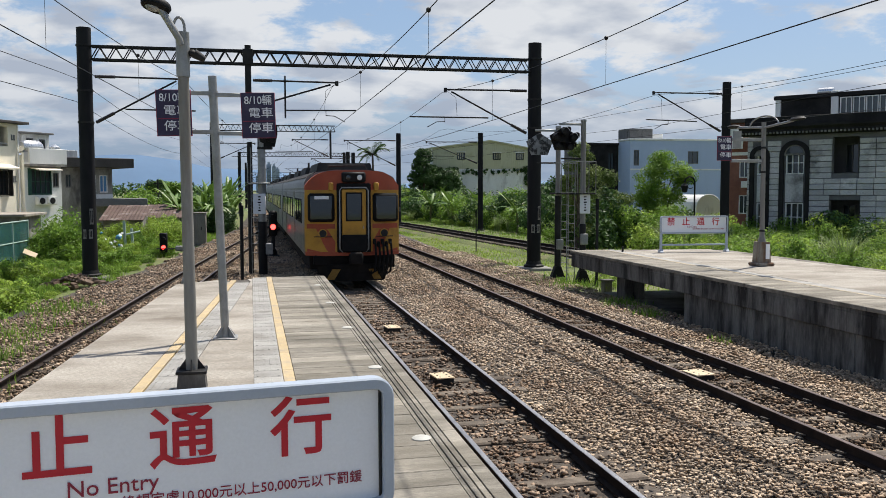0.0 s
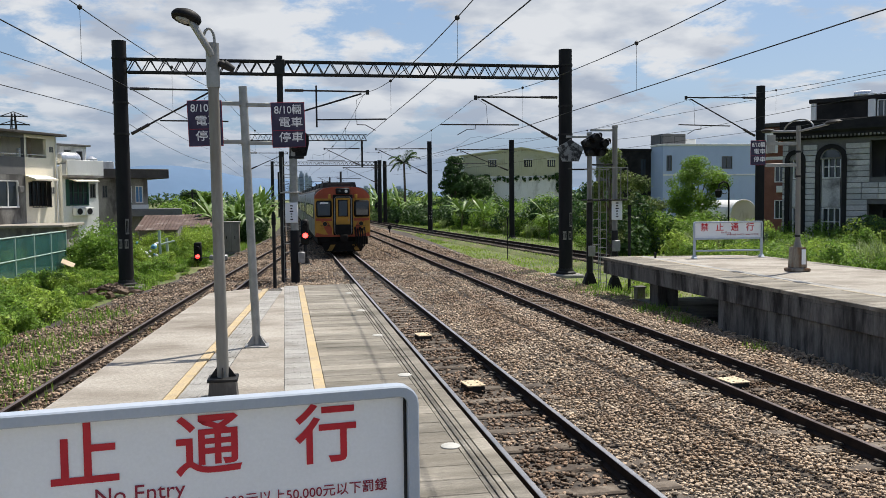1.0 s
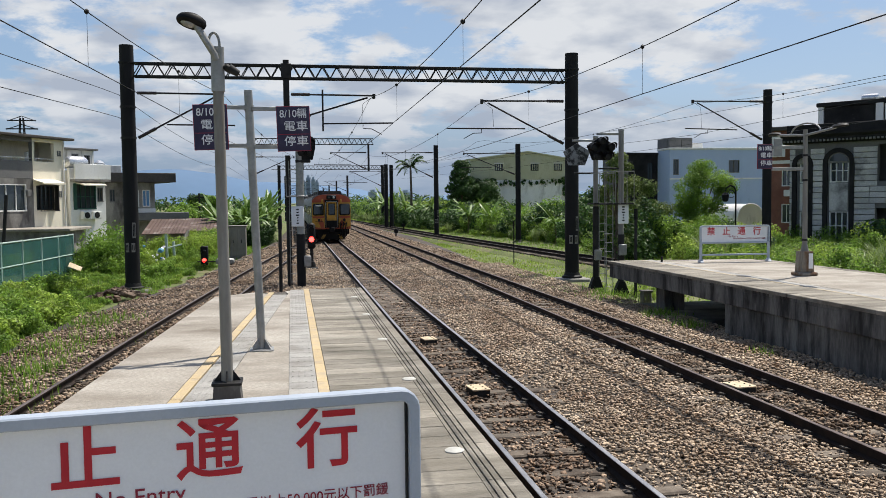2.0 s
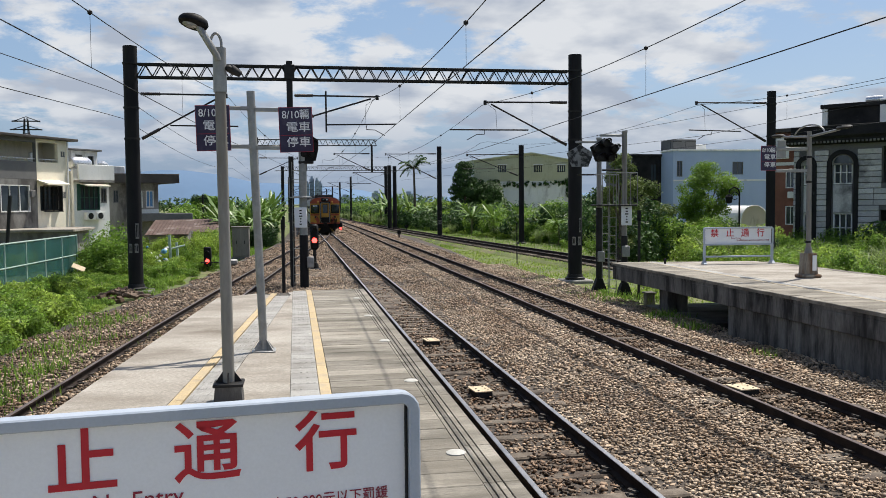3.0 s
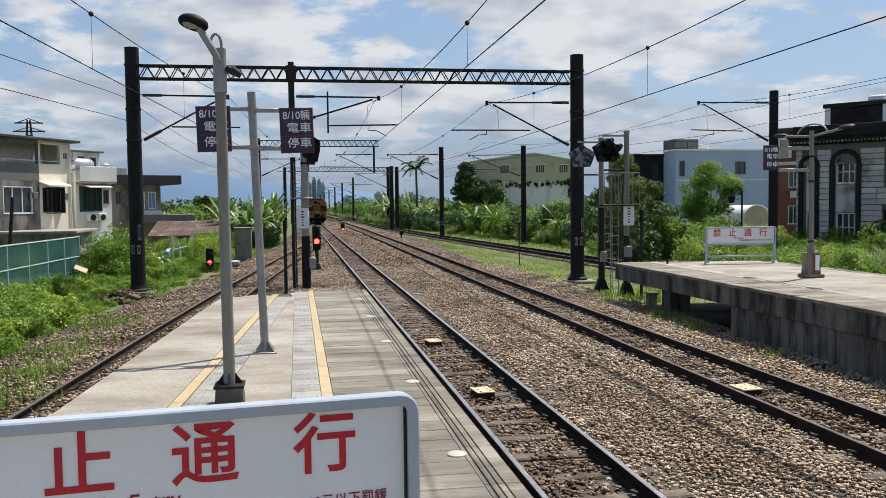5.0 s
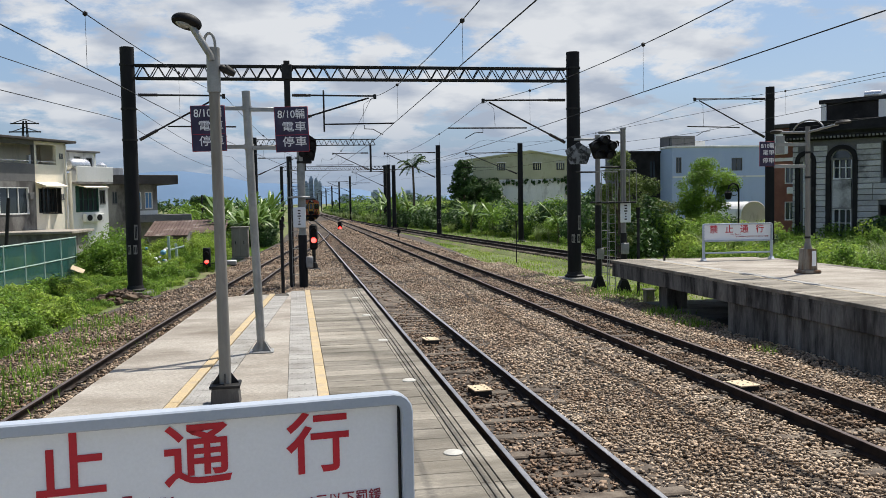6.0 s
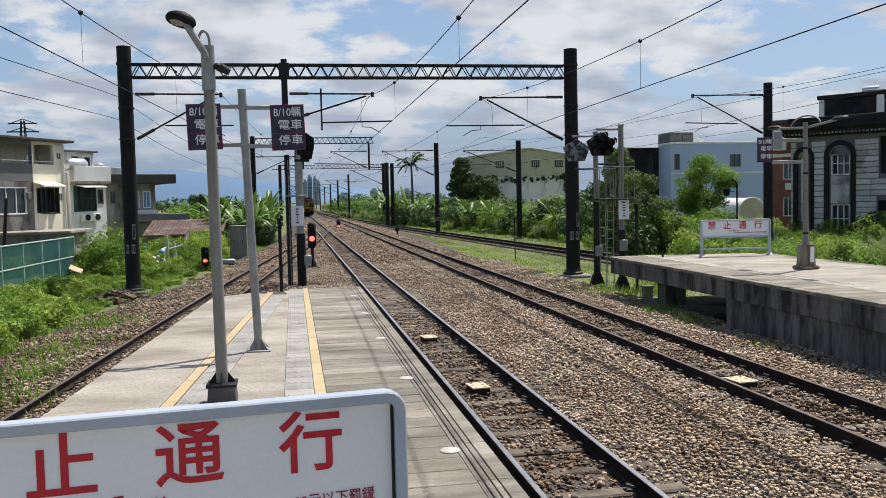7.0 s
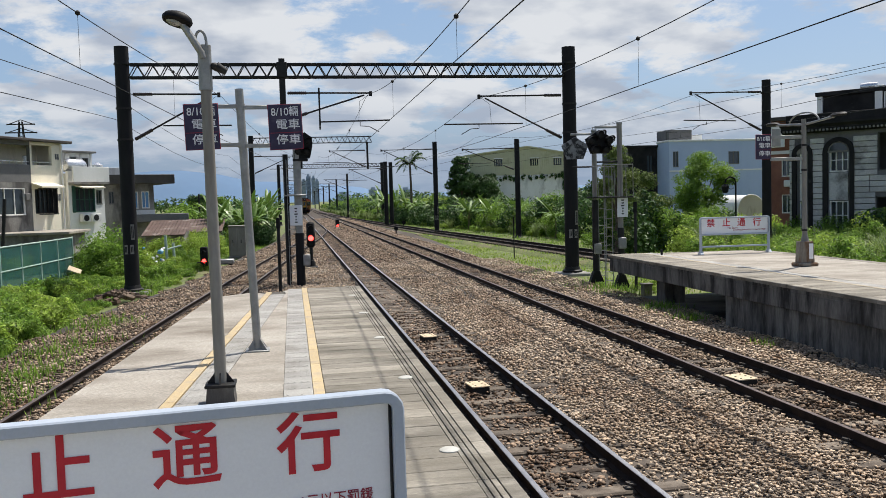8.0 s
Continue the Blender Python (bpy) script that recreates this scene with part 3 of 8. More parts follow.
def build_far_platform():
    top = thing("platform", "weathered concrete platform raised on a stained wall and piers", "platform", kind="structure")
    x0, x1, y0, ye, yb = 6.72, 11.5, 6.6, 25.65, 25.0
    quad = [(x0 + 0.03, y0), (x1, y0), (x1, yb), (x0 + 0.03, ye - 0.03)]
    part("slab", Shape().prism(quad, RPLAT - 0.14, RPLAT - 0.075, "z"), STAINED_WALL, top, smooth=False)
    # the deep edge beam in cast lengths, with a chipped lip above it
    n = 7
    for i in range(n):
        a = y0 + (ye - 0.1 - y0) * i / n
        b = y0 + (ye - 0.1 - y0) * (i + 1) / n
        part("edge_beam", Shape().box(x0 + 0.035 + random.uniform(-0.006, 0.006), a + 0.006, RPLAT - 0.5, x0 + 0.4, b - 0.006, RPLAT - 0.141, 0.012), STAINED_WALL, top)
    part("end_beam", Shape().prism([(x0 + 0.41, ye - 0.5), (x1 - 0.05, yb - 0.42), (x1 - 0.05, yb - 0.05), (x0 + 0.41, ye - 0.12)], RPLAT - 0.5, RPLAT - 0.141, "z"), STAINED_WALL, top, smooth=False)
    for i in range(5):
        a = 18.4 - (i + 1) * 2.95
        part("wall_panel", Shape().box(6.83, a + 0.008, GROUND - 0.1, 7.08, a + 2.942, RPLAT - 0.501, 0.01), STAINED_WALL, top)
    part("footing", Shape().box(6.74, 3.6, GROUND - 0.1, 6.83, 16.6, GROUND + 0.33, 0.02), STAINED_WALL, top)
    part("return_wall", Shape().box(7.09, 18.1, GROUND - 0.1, x1 - 0.1, 18.38, RPLAT - 0.141, 0.01), STAINED_WALL, top)
    part("back_wall", Shape().box(x1 - 0.4, 18.39, GROUND - 0.1, x1 - 0.12, 23.4, RPLAT - 0.141, 0.01), STAINED_WALL, top)
    for x in (7.3, 10.4):
        part("pier", Shape().box(x, 22.75, GROUND - 0.1, x + 0.62, 23.3, RPLAT - 0.141, 0.02), STAINED_WALL, top)
    part("pier_footing", Shape().box(6.95, 20.6, GROUND - 0.05, 10.9, 24.6, GROUND + 0.33, 0.03), OLD_CONCRETE, top)
    # lip of edge stones
    for i in range(21):
        y = ye - 0.05 - (i + 1) * 0.9
        part("edge_stone", Shape().box(x0 + random.uniform(-0.012, 0.006), y + 0.004, RPLAT - 0.074, x0 + 0.2, y + 0.896, RPLAT + random.uniform(-0.003, 0.004), 0.008), PAVER, top, smooth=False)
        part("edge_paver", Shape().box(x0 + 0.205, y + 0.004, RPLAT - 0.074, x0 + 1.05, y + 0.446, RPLAT + random.uniform(-0.004, 0.002), 0.005), PAVER, top, smooth=False)
        part("edge_paver", Shape().box(x0 + 0.205, y + 0.454, RPLAT - 0.074, x0 + 1.05, y + 0.896, RPLAT + random.uniform(-0.004, 0.002), 0.005), PAVER, top, smooth=False)
        if y > 8.5:
            part("yellow_strip", Shape().box(x0 + 1.055, y + 0.004, RPLAT - 0.074, x0 + 1.16, y + 0.896, RPLAT + 0.002), FADED, top, smooth=False)
            part("tactile_tile", Shape().box(x0 + 1.165, y + 0.004, RPLAT - 0.074, x0 + 1.46, y + 0.896, RPLAT + random.uniform(-0.002, 0.001), 0.004), TACTILE, top, smooth=False)
    for i in range(4):
        a, b = y0 + 4.6 * i, min(y0 + 4.6 * (i + 1), yb)
        part("concrete_field", Shape().prism([(x0 + 1.465, a + 0.006), (x1 - 0.31, a + 0.006), (x1 - 0.31, b - 0.006), (x0 + 1.465, b - 0.006)], RPLAT - 0.074, RPLAT, "z"), CONCRETE, top, smooth=False)
    part("end_kerb", Shape().prism([(x0 + 1.465, yb + 0.002), (x1 - 0.31, yb + 0.002), (x1 - 0.31, yb + 0.03), (x0 + 1.465, ye - 0.22)], RPLAT - 0.074, RPLAT + 0.002, "z"), PAVER, top, smooth=False)
    for i in range(18):
        part("back_kerb", Shape().box(x1 - 0.3, y0 + i + 0.004, RPLAT - 0.074, x1, y0 + i + 0.996, RPLAT + 0.003, 0.005), PAVER, top, smooth=False)
    part("bollard", Shape().tube([(8.05, 24.6, RPLAT), (8.05, 24.6, RPLAT + 0.17)], 0.035, 8), STEEL_DARK, top, "short dark stub")
    c = thing("junction_box", "small pale concrete cable box under the platform end", "box", (8.1, 25.9, GROUND))
    part("body", Shape().box(-0.14, -0.14, 0, 0.14, 0.14, 0.52, 0.02), OLD_CONCRETE, c)
    part("lid", Shape().box(-0.17, -0.17, 0.52, 0.17, 0.17, 0.57, 0.012), OLD_CONCRETE, c)


# ---- signs ----
def barrier_sign(at, label, turn=0.0, lift=0.0, w=1.085):
    """A low frame with a white panel, 2.17 m wide; its base is the middle of its feet."""
    s = thing("no_entry_sign", label, "sign", at, "platform end signs", turn=turn)
    k, h0, h1 = w / 1.085, 0.46 + lift, 1.0 + lift
    part("panel", Shape().box(-w + 0.03, 0.006, h0 + 0.03, w - 0.03, 0.024, h1 - 0.03, 0.003), SIGN_WHITE, s)
    fr = Shape()
    r = 0.075
    def frame_ring(b, d):
        ring = []
        for cx, cz, a0 in ((w - r, h1 - r, 0), (-w + r, h1 - r, 90), (-w + r, h0 + r, 180), (w - r, h0 + r, 270)):
            for k in range(5):
                a = radians(a0 + k * 22.5)
                ring.append((cx + (r - b) * math.cos(a), d, cz + (r - b) * math.sin(a)))
        return ring
    b = 0.046
    layers = [frame_ring(b, 0.03), frame_ring(0.006, 0.036), frame_ring(0.0, 0.03), frame_ring(0.0, -0.03), frame_ring(0.006, -0.036), frame_ring(b - 0.005, -0.036), frame_ring(b, -0.03)]
    n = len(layers[0])
    vs = [p for ring in layers for p in ring]
    fs = [(j * n + i, j * n + (i + 1) % n, ((j + 1) % len(layers)) * n + (i + 1) % n, ((j + 1) % len(layers)) * n + i) for j in range(len(layers)) for i in range(n)]
    part("frame", fr.add(vs, fs), SIGN_GREY, s, "rounded grey-blue steel frame")
    # dark strips stand in for the frame's shadow line on the recessed panel
    for x in (-w + 0.047, w - 0.056):
        part("seal", Shape().box(x, -0.012, h0 + 0.05, x + 0.009, 0.006, h1 - 0.05, 0.002), STEEL_DARK, s, "dark strip painted as the frame's shadow on the panel edge")
    for x in (-w + 0.035, w - 0.035):
        part("leg", Shape().box(x - 0.035, -0.03, 0.0, x + 0.035, 0.03, h0 + 0.02, 0.006), SIGN_GREY, s)
        part("foot", Shape().prism([(-0.12, 0.0), (0.12, 0.0), (0.12, 0.015), (0.04, 0.09), (-0.04, 0.09), (-0.12, 0.015)], x - 0.05, x + 0.05, "x"), SIGN_GREY, s)
    part("rail", Shape().box(-w + 0.06, -0.02, 0.2, w - 0.06, 0.02, 0.25, 0.005), SIGN_GREY, s)
    f = 0.0035
    for i, ch in enumerate("禁止通行"):
        lettering("character", ch, 0.258 * k ** 0.5, RED_PAINT, s, ((-0.735 + i * 0.467 + (0.0, 0.009, 0.009, 0.024)[i]) * k, f, h1 - 0.19), 0.0034, label="red painted character")
    lettering("caption", "No Entry", 0.084, MAROON, s, (-0.06 * k, f, h1 - 0.334), 0.0, label="dark red caption")
    lettering("notice", "第70條規定處10,000元以上50,000元以下罰鍰", 0.052, MAROON, s, (w - 0.125, f, h1 - 0.402), 0.0, align="RIGHT", label="dark red line of notice", squeeze=1.0)
    return s


def stop_board(parent, x, z, w=0.41, h=0.56, name="board", lean=0.0):
    """A purple stopping board with white characters."""
    b = part(name, Shape().box(x - w / 2, -0.008, z - h / 2, x + w / 2, 0.008, z + h / 2, 0.003), PURPLE, parent, "purple board with white characters")
    part("edging", Shape().box(x - w / 2 - 0.006, -0.005, z - h / 2 - 0.006, x + w / 2 + 0.006, 0.012, z + h / 2 + 0.006, 0.002), MAROON, b, "thin dark red edging")
    part("stripe", Shape().box(x - w / 2 + 0.01, -0.0105, z - 0.075, x + w / 2 - 0.01, -0.008, z - 0.068), MAROON, b)
    lettering("lettering", "8/10輛", 0.135, LETTER_WHITE, b, (x, -0.0115, z + 0.185), 0.001, 0.001, squeeze=0.92)
    lettering("lettering", "電車", 0.135, LETTER_WHITE, b, (x + 0.03, -0.0115, z + 0.025), 0.001, 0.001, squeeze=1.15)
    lettering("lettering", "停車", 0.135, LETTER_WHITE, b, (x + 0.03, -0.0115, z - 0.165), 0.001, 0.001, squeeze=1.15)
    b.matrix_basis = b.matrix_basis @ pose(x, 0, z, 0, lean, 0) @ pose(-x, 0, -z)


def stop_sign_post():
    s = thing("stop_sign_post", "galvanised post carrying two purple train stopping boards", "sign post", (-3.358, 11.22, PLAT))
    part("base_plate", Shape().box(-0.15, -0.15, 0, 0.15, 0.15, 0.018, 0.004), GALV, s)
    for k in range(4):
        a = math.pi / 4 + k * math.pi / 2
        part("gusset", Shape().add([(0.04 * math.cos(a), 0.04 * math.sin(a), 0.018), (0.17 * math.cos(a), 0.17 * math.sin(a), 0.018), (0.045 * math.cos(a), 0.045 * math.sin(a), 0.16),
                                    (0.04 * math.cos(a) - 0.01 * math.sin(a), 0.04 * math.sin(a) + 0.01 * math.cos(a), 0.018), (0.17 * math.cos(a) - 0.01 * math.sin(a), 0.17 * math.sin(a) + 0.01 * math.cos(a), 0.018), (0.045 * math.cos(a) - 0.01 * math.sin(a), 0.045 * math.sin(a) + 0.01 * math.cos(a), 0.16)],
                                   [(0, 1, 2), (5, 4, 3), (0, 3, 4, 1), (1, 4, 5, 2), (2, 5, 3, 0)]), GALV, s)
    part("post", Shape().tube([(0, 0, 0.01), (-0.105, 0.06, 3.31)], 0.052, 16), GALV, s)
    for z in (3.09, 2.61):
        c = -0.105 * z / 3.31
        part("clamp", Shape().tube([(c, 0.055, z - 0.035), (c, 0.055, z + 0.035)], 0.06, 14), GALV, s)
        part("cross_arm", Shape().box(c - 0.47, 0.0, z - 0.025, c - 0.02, 0.03, z + 0.025, 0.004), GALV, s)
        part("cross_arm", Shape().box(c + 0.04, 0.0, z - 0.04, c + 0.36, 0.03, z + 0.01, 0.004), GALV, s)
    stop_board(s, -0.57, 2.84, lean=-1.5)
    stop_board(s, 0.455, 2.825, lean=-1.5)


def platform_lamp():
    s = thing("platform_lamp", "grey painted lamp post with a dark street lantern", "lamp post", (-3.585, 8.36, PLAT))
    part("plinth", Shape().prism([(-0.135, 0), (0.135, 0), (0.12, 0.17), (-0.12, 0.17)], -0.13, 0.13, "y"), OLD_CONCRETE, s, "stained square concrete plinth", smooth=False)
    part("cap", Shape().box(-0.14, -0.14, 0.165, 0.14, 0.14, 0.195, 0.006), STEEL_DARK, s, "rusty dark cap plate")
    for a in range(4):
        m = pose(0, 0, 0, 0, 0, a * 90)
        part("gusset", Shape().prism([(0.045, 0.195), (0.125, 0.195), (0.05, 0.30)], -0.006, 0.006, "y"), STEEL_DARK, s, m=m, smooth=False)
    part("post", Shape().tube([(0, 0, 0.19), (-0.02, 0, 2.95)], 0.056, 18, 0.05), POLE_PAINT, s)
    part("upper_post", Shape().tube([(-0.02, 0, 2.93), (-0.021, 0, 3.34)], 0.062, 18), GALV, s, "grey sleeve at the head")
    part("bracket_arm", Shape().tube([(-0.03, -0.05, 3.22), (-0.04, -0.06, 3.26), (-0.2, -0.05, 3.53)], 0.033, 12), GALV, s)
    hoop = [(-0.05 + 0.05 * math.cos(a), 0.0, 3.37 + 0.105 * math.sin(a)) for a in np.linspace(0.0, 2.9, 9)]
    part("cable_hoop", Shape().tube([(0.0, 0, 3.32)] + hoop + [(-0.105, -0.02, 3.33)], 0.013, 8), GALV, s)
    m = pose(-0.235, -0.05, 3.57, -24, 15, 0) @ Matrix.Diagonal((0.86, 0.9, 0.8, 1))
    prof = Shape()
    n, vs, fs = 18, [], []
    for r, z in ((0.10, -0.045), (0.155, -0.035), (0.165, -0.01), (0.15, 0.02), (0.09, 0.05), (0.02, 0.06)):
        for k in range(n):
            a = 2 * math.pi * k / n
            vs.append(m @ Vector((r * math.cos(a) * (1.02 if math.cos(a) < 0 else 0.95), r * math.sin(a) * 0.66, z * 1.3)))
    for j in range(5):
        for k in range(n):
            fs.append((j * n + k, j * n + (k + 1) % n, (j + 1) * n + (k + 1) % n, (j + 1) * n + k))
    fs.append(tuple(5 * n + k for k in range(n)))
    fs.append(tuple(range(n))[::-1])
    head = part("lantern", prof.add(vs, fs), BLACK, s, "dark oval lantern housing")
    part("lens", Shape().lathe([(0.01, -0.085), (0.05, -0.078), (0.07, -0.057), (0.02, -0.05)], 16, m @ Matrix.Translation((-0.03, 0, 0)) @ Matrix.Diagonal((1.2, 0.7, 1, 1))), GALV, head, "pale lantern lens")
    part("side_fixture", Shape().box(0.03, -0.05, 3.12, 0.10, 0.05, 3.18, 0.02, ).tube([(0.08, 0, 3.15), (0.17, 0.02, 3.10)], 0.045, 10, 0.03), STEEL_DARK, s, "small dark floodlight")


def far_lamp():
    s = thing("platform_lamp", "grey twin-arm lamp post on a stained plinth with stopping board", "lamp post", (9.38, 19.27, RPLAT))
    part("foot", Shape().box(-0.24, -0.22, 0, 0.24, 0.22, 0.09, 0.025), RUSTY_PLINTH, s)
    part("plinth", Shape().prism([(-0.165, 0.09), (0.165, 0.09), (0.13, 0.6), (-0.13, 0.6)], -0.15, 0.15, "y"), RUSTY_PLINTH, s, smooth=False)
    part("door_plate", Shape().box(0.01, -0.165, 0.18, 0.12, -0.15, 0.55, 0.01), SIGN_WHITE, s, "pale service plate")
    part("post", Shape().tube([(0, 0, 0.6), (-0.02, 0, 3.55)], 0.062, 16, 0.055), POLE_PAINT, s)
    part("collar", Shape().tube([(0, 0, 0.6), (0, 0, 0.74)], 0.1, 16, 0.07), POLE_PAINT, s)
    for z in (0.85, 2.3, 2.9):
        part("band", Shape().tube([(-0.01, 0, z), (-0.01, 0, z + 0.05)], 0.068, 14), STEEL_DARK, s)
    part("cross_arm", Shape().box(-0.89, -0.03, 3.08, -0.07, 0.03, 3.16, 0.006), GALV, s)
    part("cross_arm", Shape().box(-0.89, -0.03, 2.56, -0.07, 0.03, 2.64, 0.006), GALV, s)
    stop_board(s, -1.08, 2.9, 0.38, 0.58)
    part("back_plate", Shape().box(-0.85, -0.01, 2.9, -0.63, 0.01, 3.33, 0.004), GALV, s)
    # two lanterns on a bar that runs along the platform, under a bent conduit
    part("bracket_arm", Shape().tube([(-0.02, 1.2, 3.5), (-0.02, 0.1, 3.42), (-0.02, -0.1, 3.42), (-0.02, -1.2, 3.5)], 0.03, 8), GALV, s)
    part("cable_hoop", Shape().tube([(-0.02, 0.62 * math.cos(a), 3.46 + 0.24 * math.sin(a)) for a in np.linspace(0, math.pi, 12)], 0.02, 8), GALV, s)
    for q in (-1, 1):
        part("lantern", Shape().lathe([(0.03, -0.05), (0.12, -0.045), (0.14, 0), (0.10, 0.05), (0.02, 0.06)], 14, pose(-0.02, q * 1.36, 3.53, q * 6, 0, 90) @ Matrix.Diagonal((1.9, 1, 0.8, 1))), STEEL_DARK, s, "dark oval lantern housing")


# ---- overhead line ----
def ribbed(shape, a, b, r, n=10):
    """A ribbed insulator between two points."""
    a, b = Vector(a), Vector(b)
    d = b - a
    rot = d.to_track_quat("Z", "Y").to_matrix().to_4x4()
    prof = [(r * 0.4, 0)]
    k = max(4, int(d.length / 0.07))
    for i in range(k):
        z = d.length * (i + 0.2) / k
        prof += [(r * 0.84, z), (r, z + d.length * 0.2 / k), (r, z + d.length * 0.5 / k), (r * 0.84, z + d.length * 0.7 / k)]
    prof.append((r * 0.4, d.length))
    return shape.lathe(prof, n, Matrix.Translation(a) @ rot)


def mast(at, height, radius, label, marks=True):
    s = thing("catenary_mast", label, "mast", at, "overhead line masts")
    part("shaft", Shape().tube([(0, 0, -0.1), (0, 0, height)], radius, 20, radius * 0.94), MAST, s)
    part("base_collar", Shape().lathe([(radius + 0.13, -0.1), (radius + 0.13, 0.06), (radius + 0.05, 0.1), (radius + 0.02, 0.22)], 16), STEEL_DARK, s)
    part("foundation", Shape().box(-radius - 0.35, -radius - 0.3, -0.45, radius + 0.35, radius + 0.3, -0.02, 0.05), OLD_CONCRETE, s)
    if marks:
        for z, h, x in ((1.45, 0.36, -0.45), (1.45, 0.36, 0.35), (2.0, 0.6, 0.5)):
            vs = []
            for a in np.linspace(-0.24, 0.24, 5):
                w = x - math.pi / 2 + a
                vs += [((radius + 0.008) * math.cos(w), (radius + 0.008) * math.sin(w), z), ((radius + 0.008) * math.cos(w), (radius + 0.008) * math.sin(w), z + h)]
            pl = part("number_plate", Shape().add(vs, [(2 * i, 2 * i + 2, 2 * i + 3, 2 * i + 1) for i in range(4)]), POLE_PAINT, s, "pale plate with worn marks")
            for q in (-0.1, 0.08):
                w = x - math.pi / 2 + q
                part("mark_bar", Shape().box(-0.014, -0.004, z + 0.07, 0.014, 0.004, z + h - 0.07, 0, pose((radius + 0.012) * math.cos(w), (radius + 0.012) * math.sin(w), 0, 0, 0, math.degrees(w) + 90)), BLACK, pl)
    for z in (height - 0.7, height - 2.4, height - 3.6):
        part("band", Shape().tube([(0, 0, z), (0, 0, z + 0.07)], radius + 0.015, 18), STEEL_DARK, s)
    return s


def truss(p0, p1, depth, height, bays, at, label, width=0.4):
    """A lattice beam between two ends at one height: chords and zigzag."""
    s = thing("gantry_beam", label, "gantry beam", at, "overhead line beams")
    x0, x1 = p0, p1
    for y in (-width / 2, width / 2):
        for z in (0, height):
            part("chord", Shape().box(x0, y - depth, z - depth, x1, y + depth, z + depth, depth * 0.2), STEEL_DARK, s)
    step = (x1 - x0) / bays
    for y in (-width / 2, width / 2):
        for i in range(bays):
            xa = x0 + i * step
            part("brace", Shape().tube([(xa, y, 0), (xa + step / 2, y, height)], depth * 0.62, 5), STEEL_DARK, s)
            part("brace", Shape().tube([(xa + step / 2, y, height), (xa + step, y, 0)], depth * 0.62, 5), STEEL_DARK, s)
    cross = Shape()
    for i in range(bays + 1):
        for z in (0, height):
            cross.tube([(x0 + i * step, -width / 2, z), (x0 + i * step, width / 2, z)], depth * 0.5, 4)
    part("cross_ties", cross, STEEL_DARK, s)
    return s


def cantilever(at, reach, dz_top, dz_arm, rise, side, arm0, arm1, label, droparm=True):
    """A bracket that reaches from a mast face over a track. side: -1 to the left, 1 to the right. at: the lower fixing."""
    s = thing("cantilever_bracket", label, "bracket", at, "overhead line brackets")
    d = side
    top = Shape().tube([(d * 0.78, 0, dz_top), (d * reach, 0, dz_top - 0.02)], 0.035, 8)
    part("top_tube", top, STEEL_DARK, s)
    part("top_insulator", ribbed(Shape(), (d * 0.06, 0, dz_top), (d * 0.8, 0, dz_top), 0.065), CERAMIC, s)
    e = Vector((d * (reach - 0.25), 0, dz_top - 0.1))
    b = Vector((0, 0, 0))
    u = (e - b).normalized()
    part("strut_insulator", ribbed(Shape(), b + u * 0.08, b + u * 0.85, 0.07), CERAMIC, s)
    part("strut", Shape().tube([b + u * 0.8, e], 0.035, 8), STEEL_DARK, s)
    part("steady_tube", Shape().tube([(arm0, 0, dz_arm), (arm1, 0, dz_arm + rise)], 0.03, 8), STEEL_DARK, s)
    xm = (arm0 + arm1) / 2
    part("registration_arm", Shape().tube([(xm + d * 0.2, 0, dz_arm - 0.02), (xm + d * 0.2, 0, dz_arm - 0.18), (xm + d * 0.55, 0, dz_arm - 0.2), (xm + d * 0.95, 0, dz_arm - 0.42)], 0.018, 6), STEEL_DARK, s)
    if droparm:
        part("clamp", Shape().box(d * reach - 0.06, -0.05, dz_top - 0.14, d * reach + 0.06, 0.05, dz_top + 0.05, 0.01), STEEL_DARK, s)
        part("hanger_wire", Shape().tube([(d * (reach - 0.1), 0, dz_top - 0.1), (d * (reach - 0.45), 0, dz_top - 0.35), (d * (reach - 0.5), 0, dz_arm + 0.05)], 0.008, 5), WIRE, s)
    return s


def overhead_wire(name, xs, ys, z_hi, z_lo, contact, label, drops=()):
    """A messenger wire that sags between supports, with a level contact wire below and droppers."""
    s = thing(name, label, "wire", group="overhead wires")
    mess, cont = [], []
    def x_at(y):
        return float(np.interp(y, ys, xs))
    def z_at(y):
        for a, b in zip(ys[:-1], ys[1:]):
            if a <= y <= b:
                u = (y - a) / (b - a)
                return z_lo + (z_hi - z_lo) * (2 * u - 1) ** 2
        return z_hi
    for y in np.arange(ys[0], ys[-1] + 0.1, 2.0):
        mess.append((x_at(y), y, z_at(y)))
        cont.append((x_at(y), y, contact))
    part("messenger_wire", Shape().tube(mess, 0.0095, 6), WIRE, s)
    part("contact_wire", Shape().tube(cont, 0.0095, 6), WIRE, s)
    for y in drops:
        d = part("dropper", Shape().tube([(x_at(y), y, contact), (x_at(y), y, z_at(y))], 0.004, 5), WIRE, s)
        part("clip", Shape().lathe([(0.01, -0.05), (0.045, -0.02), (0.045, 0.02), (0.01, 0.05)], 8, pose(x_at(y), y, z_at(y))), STEEL_DARK, d)
    return s


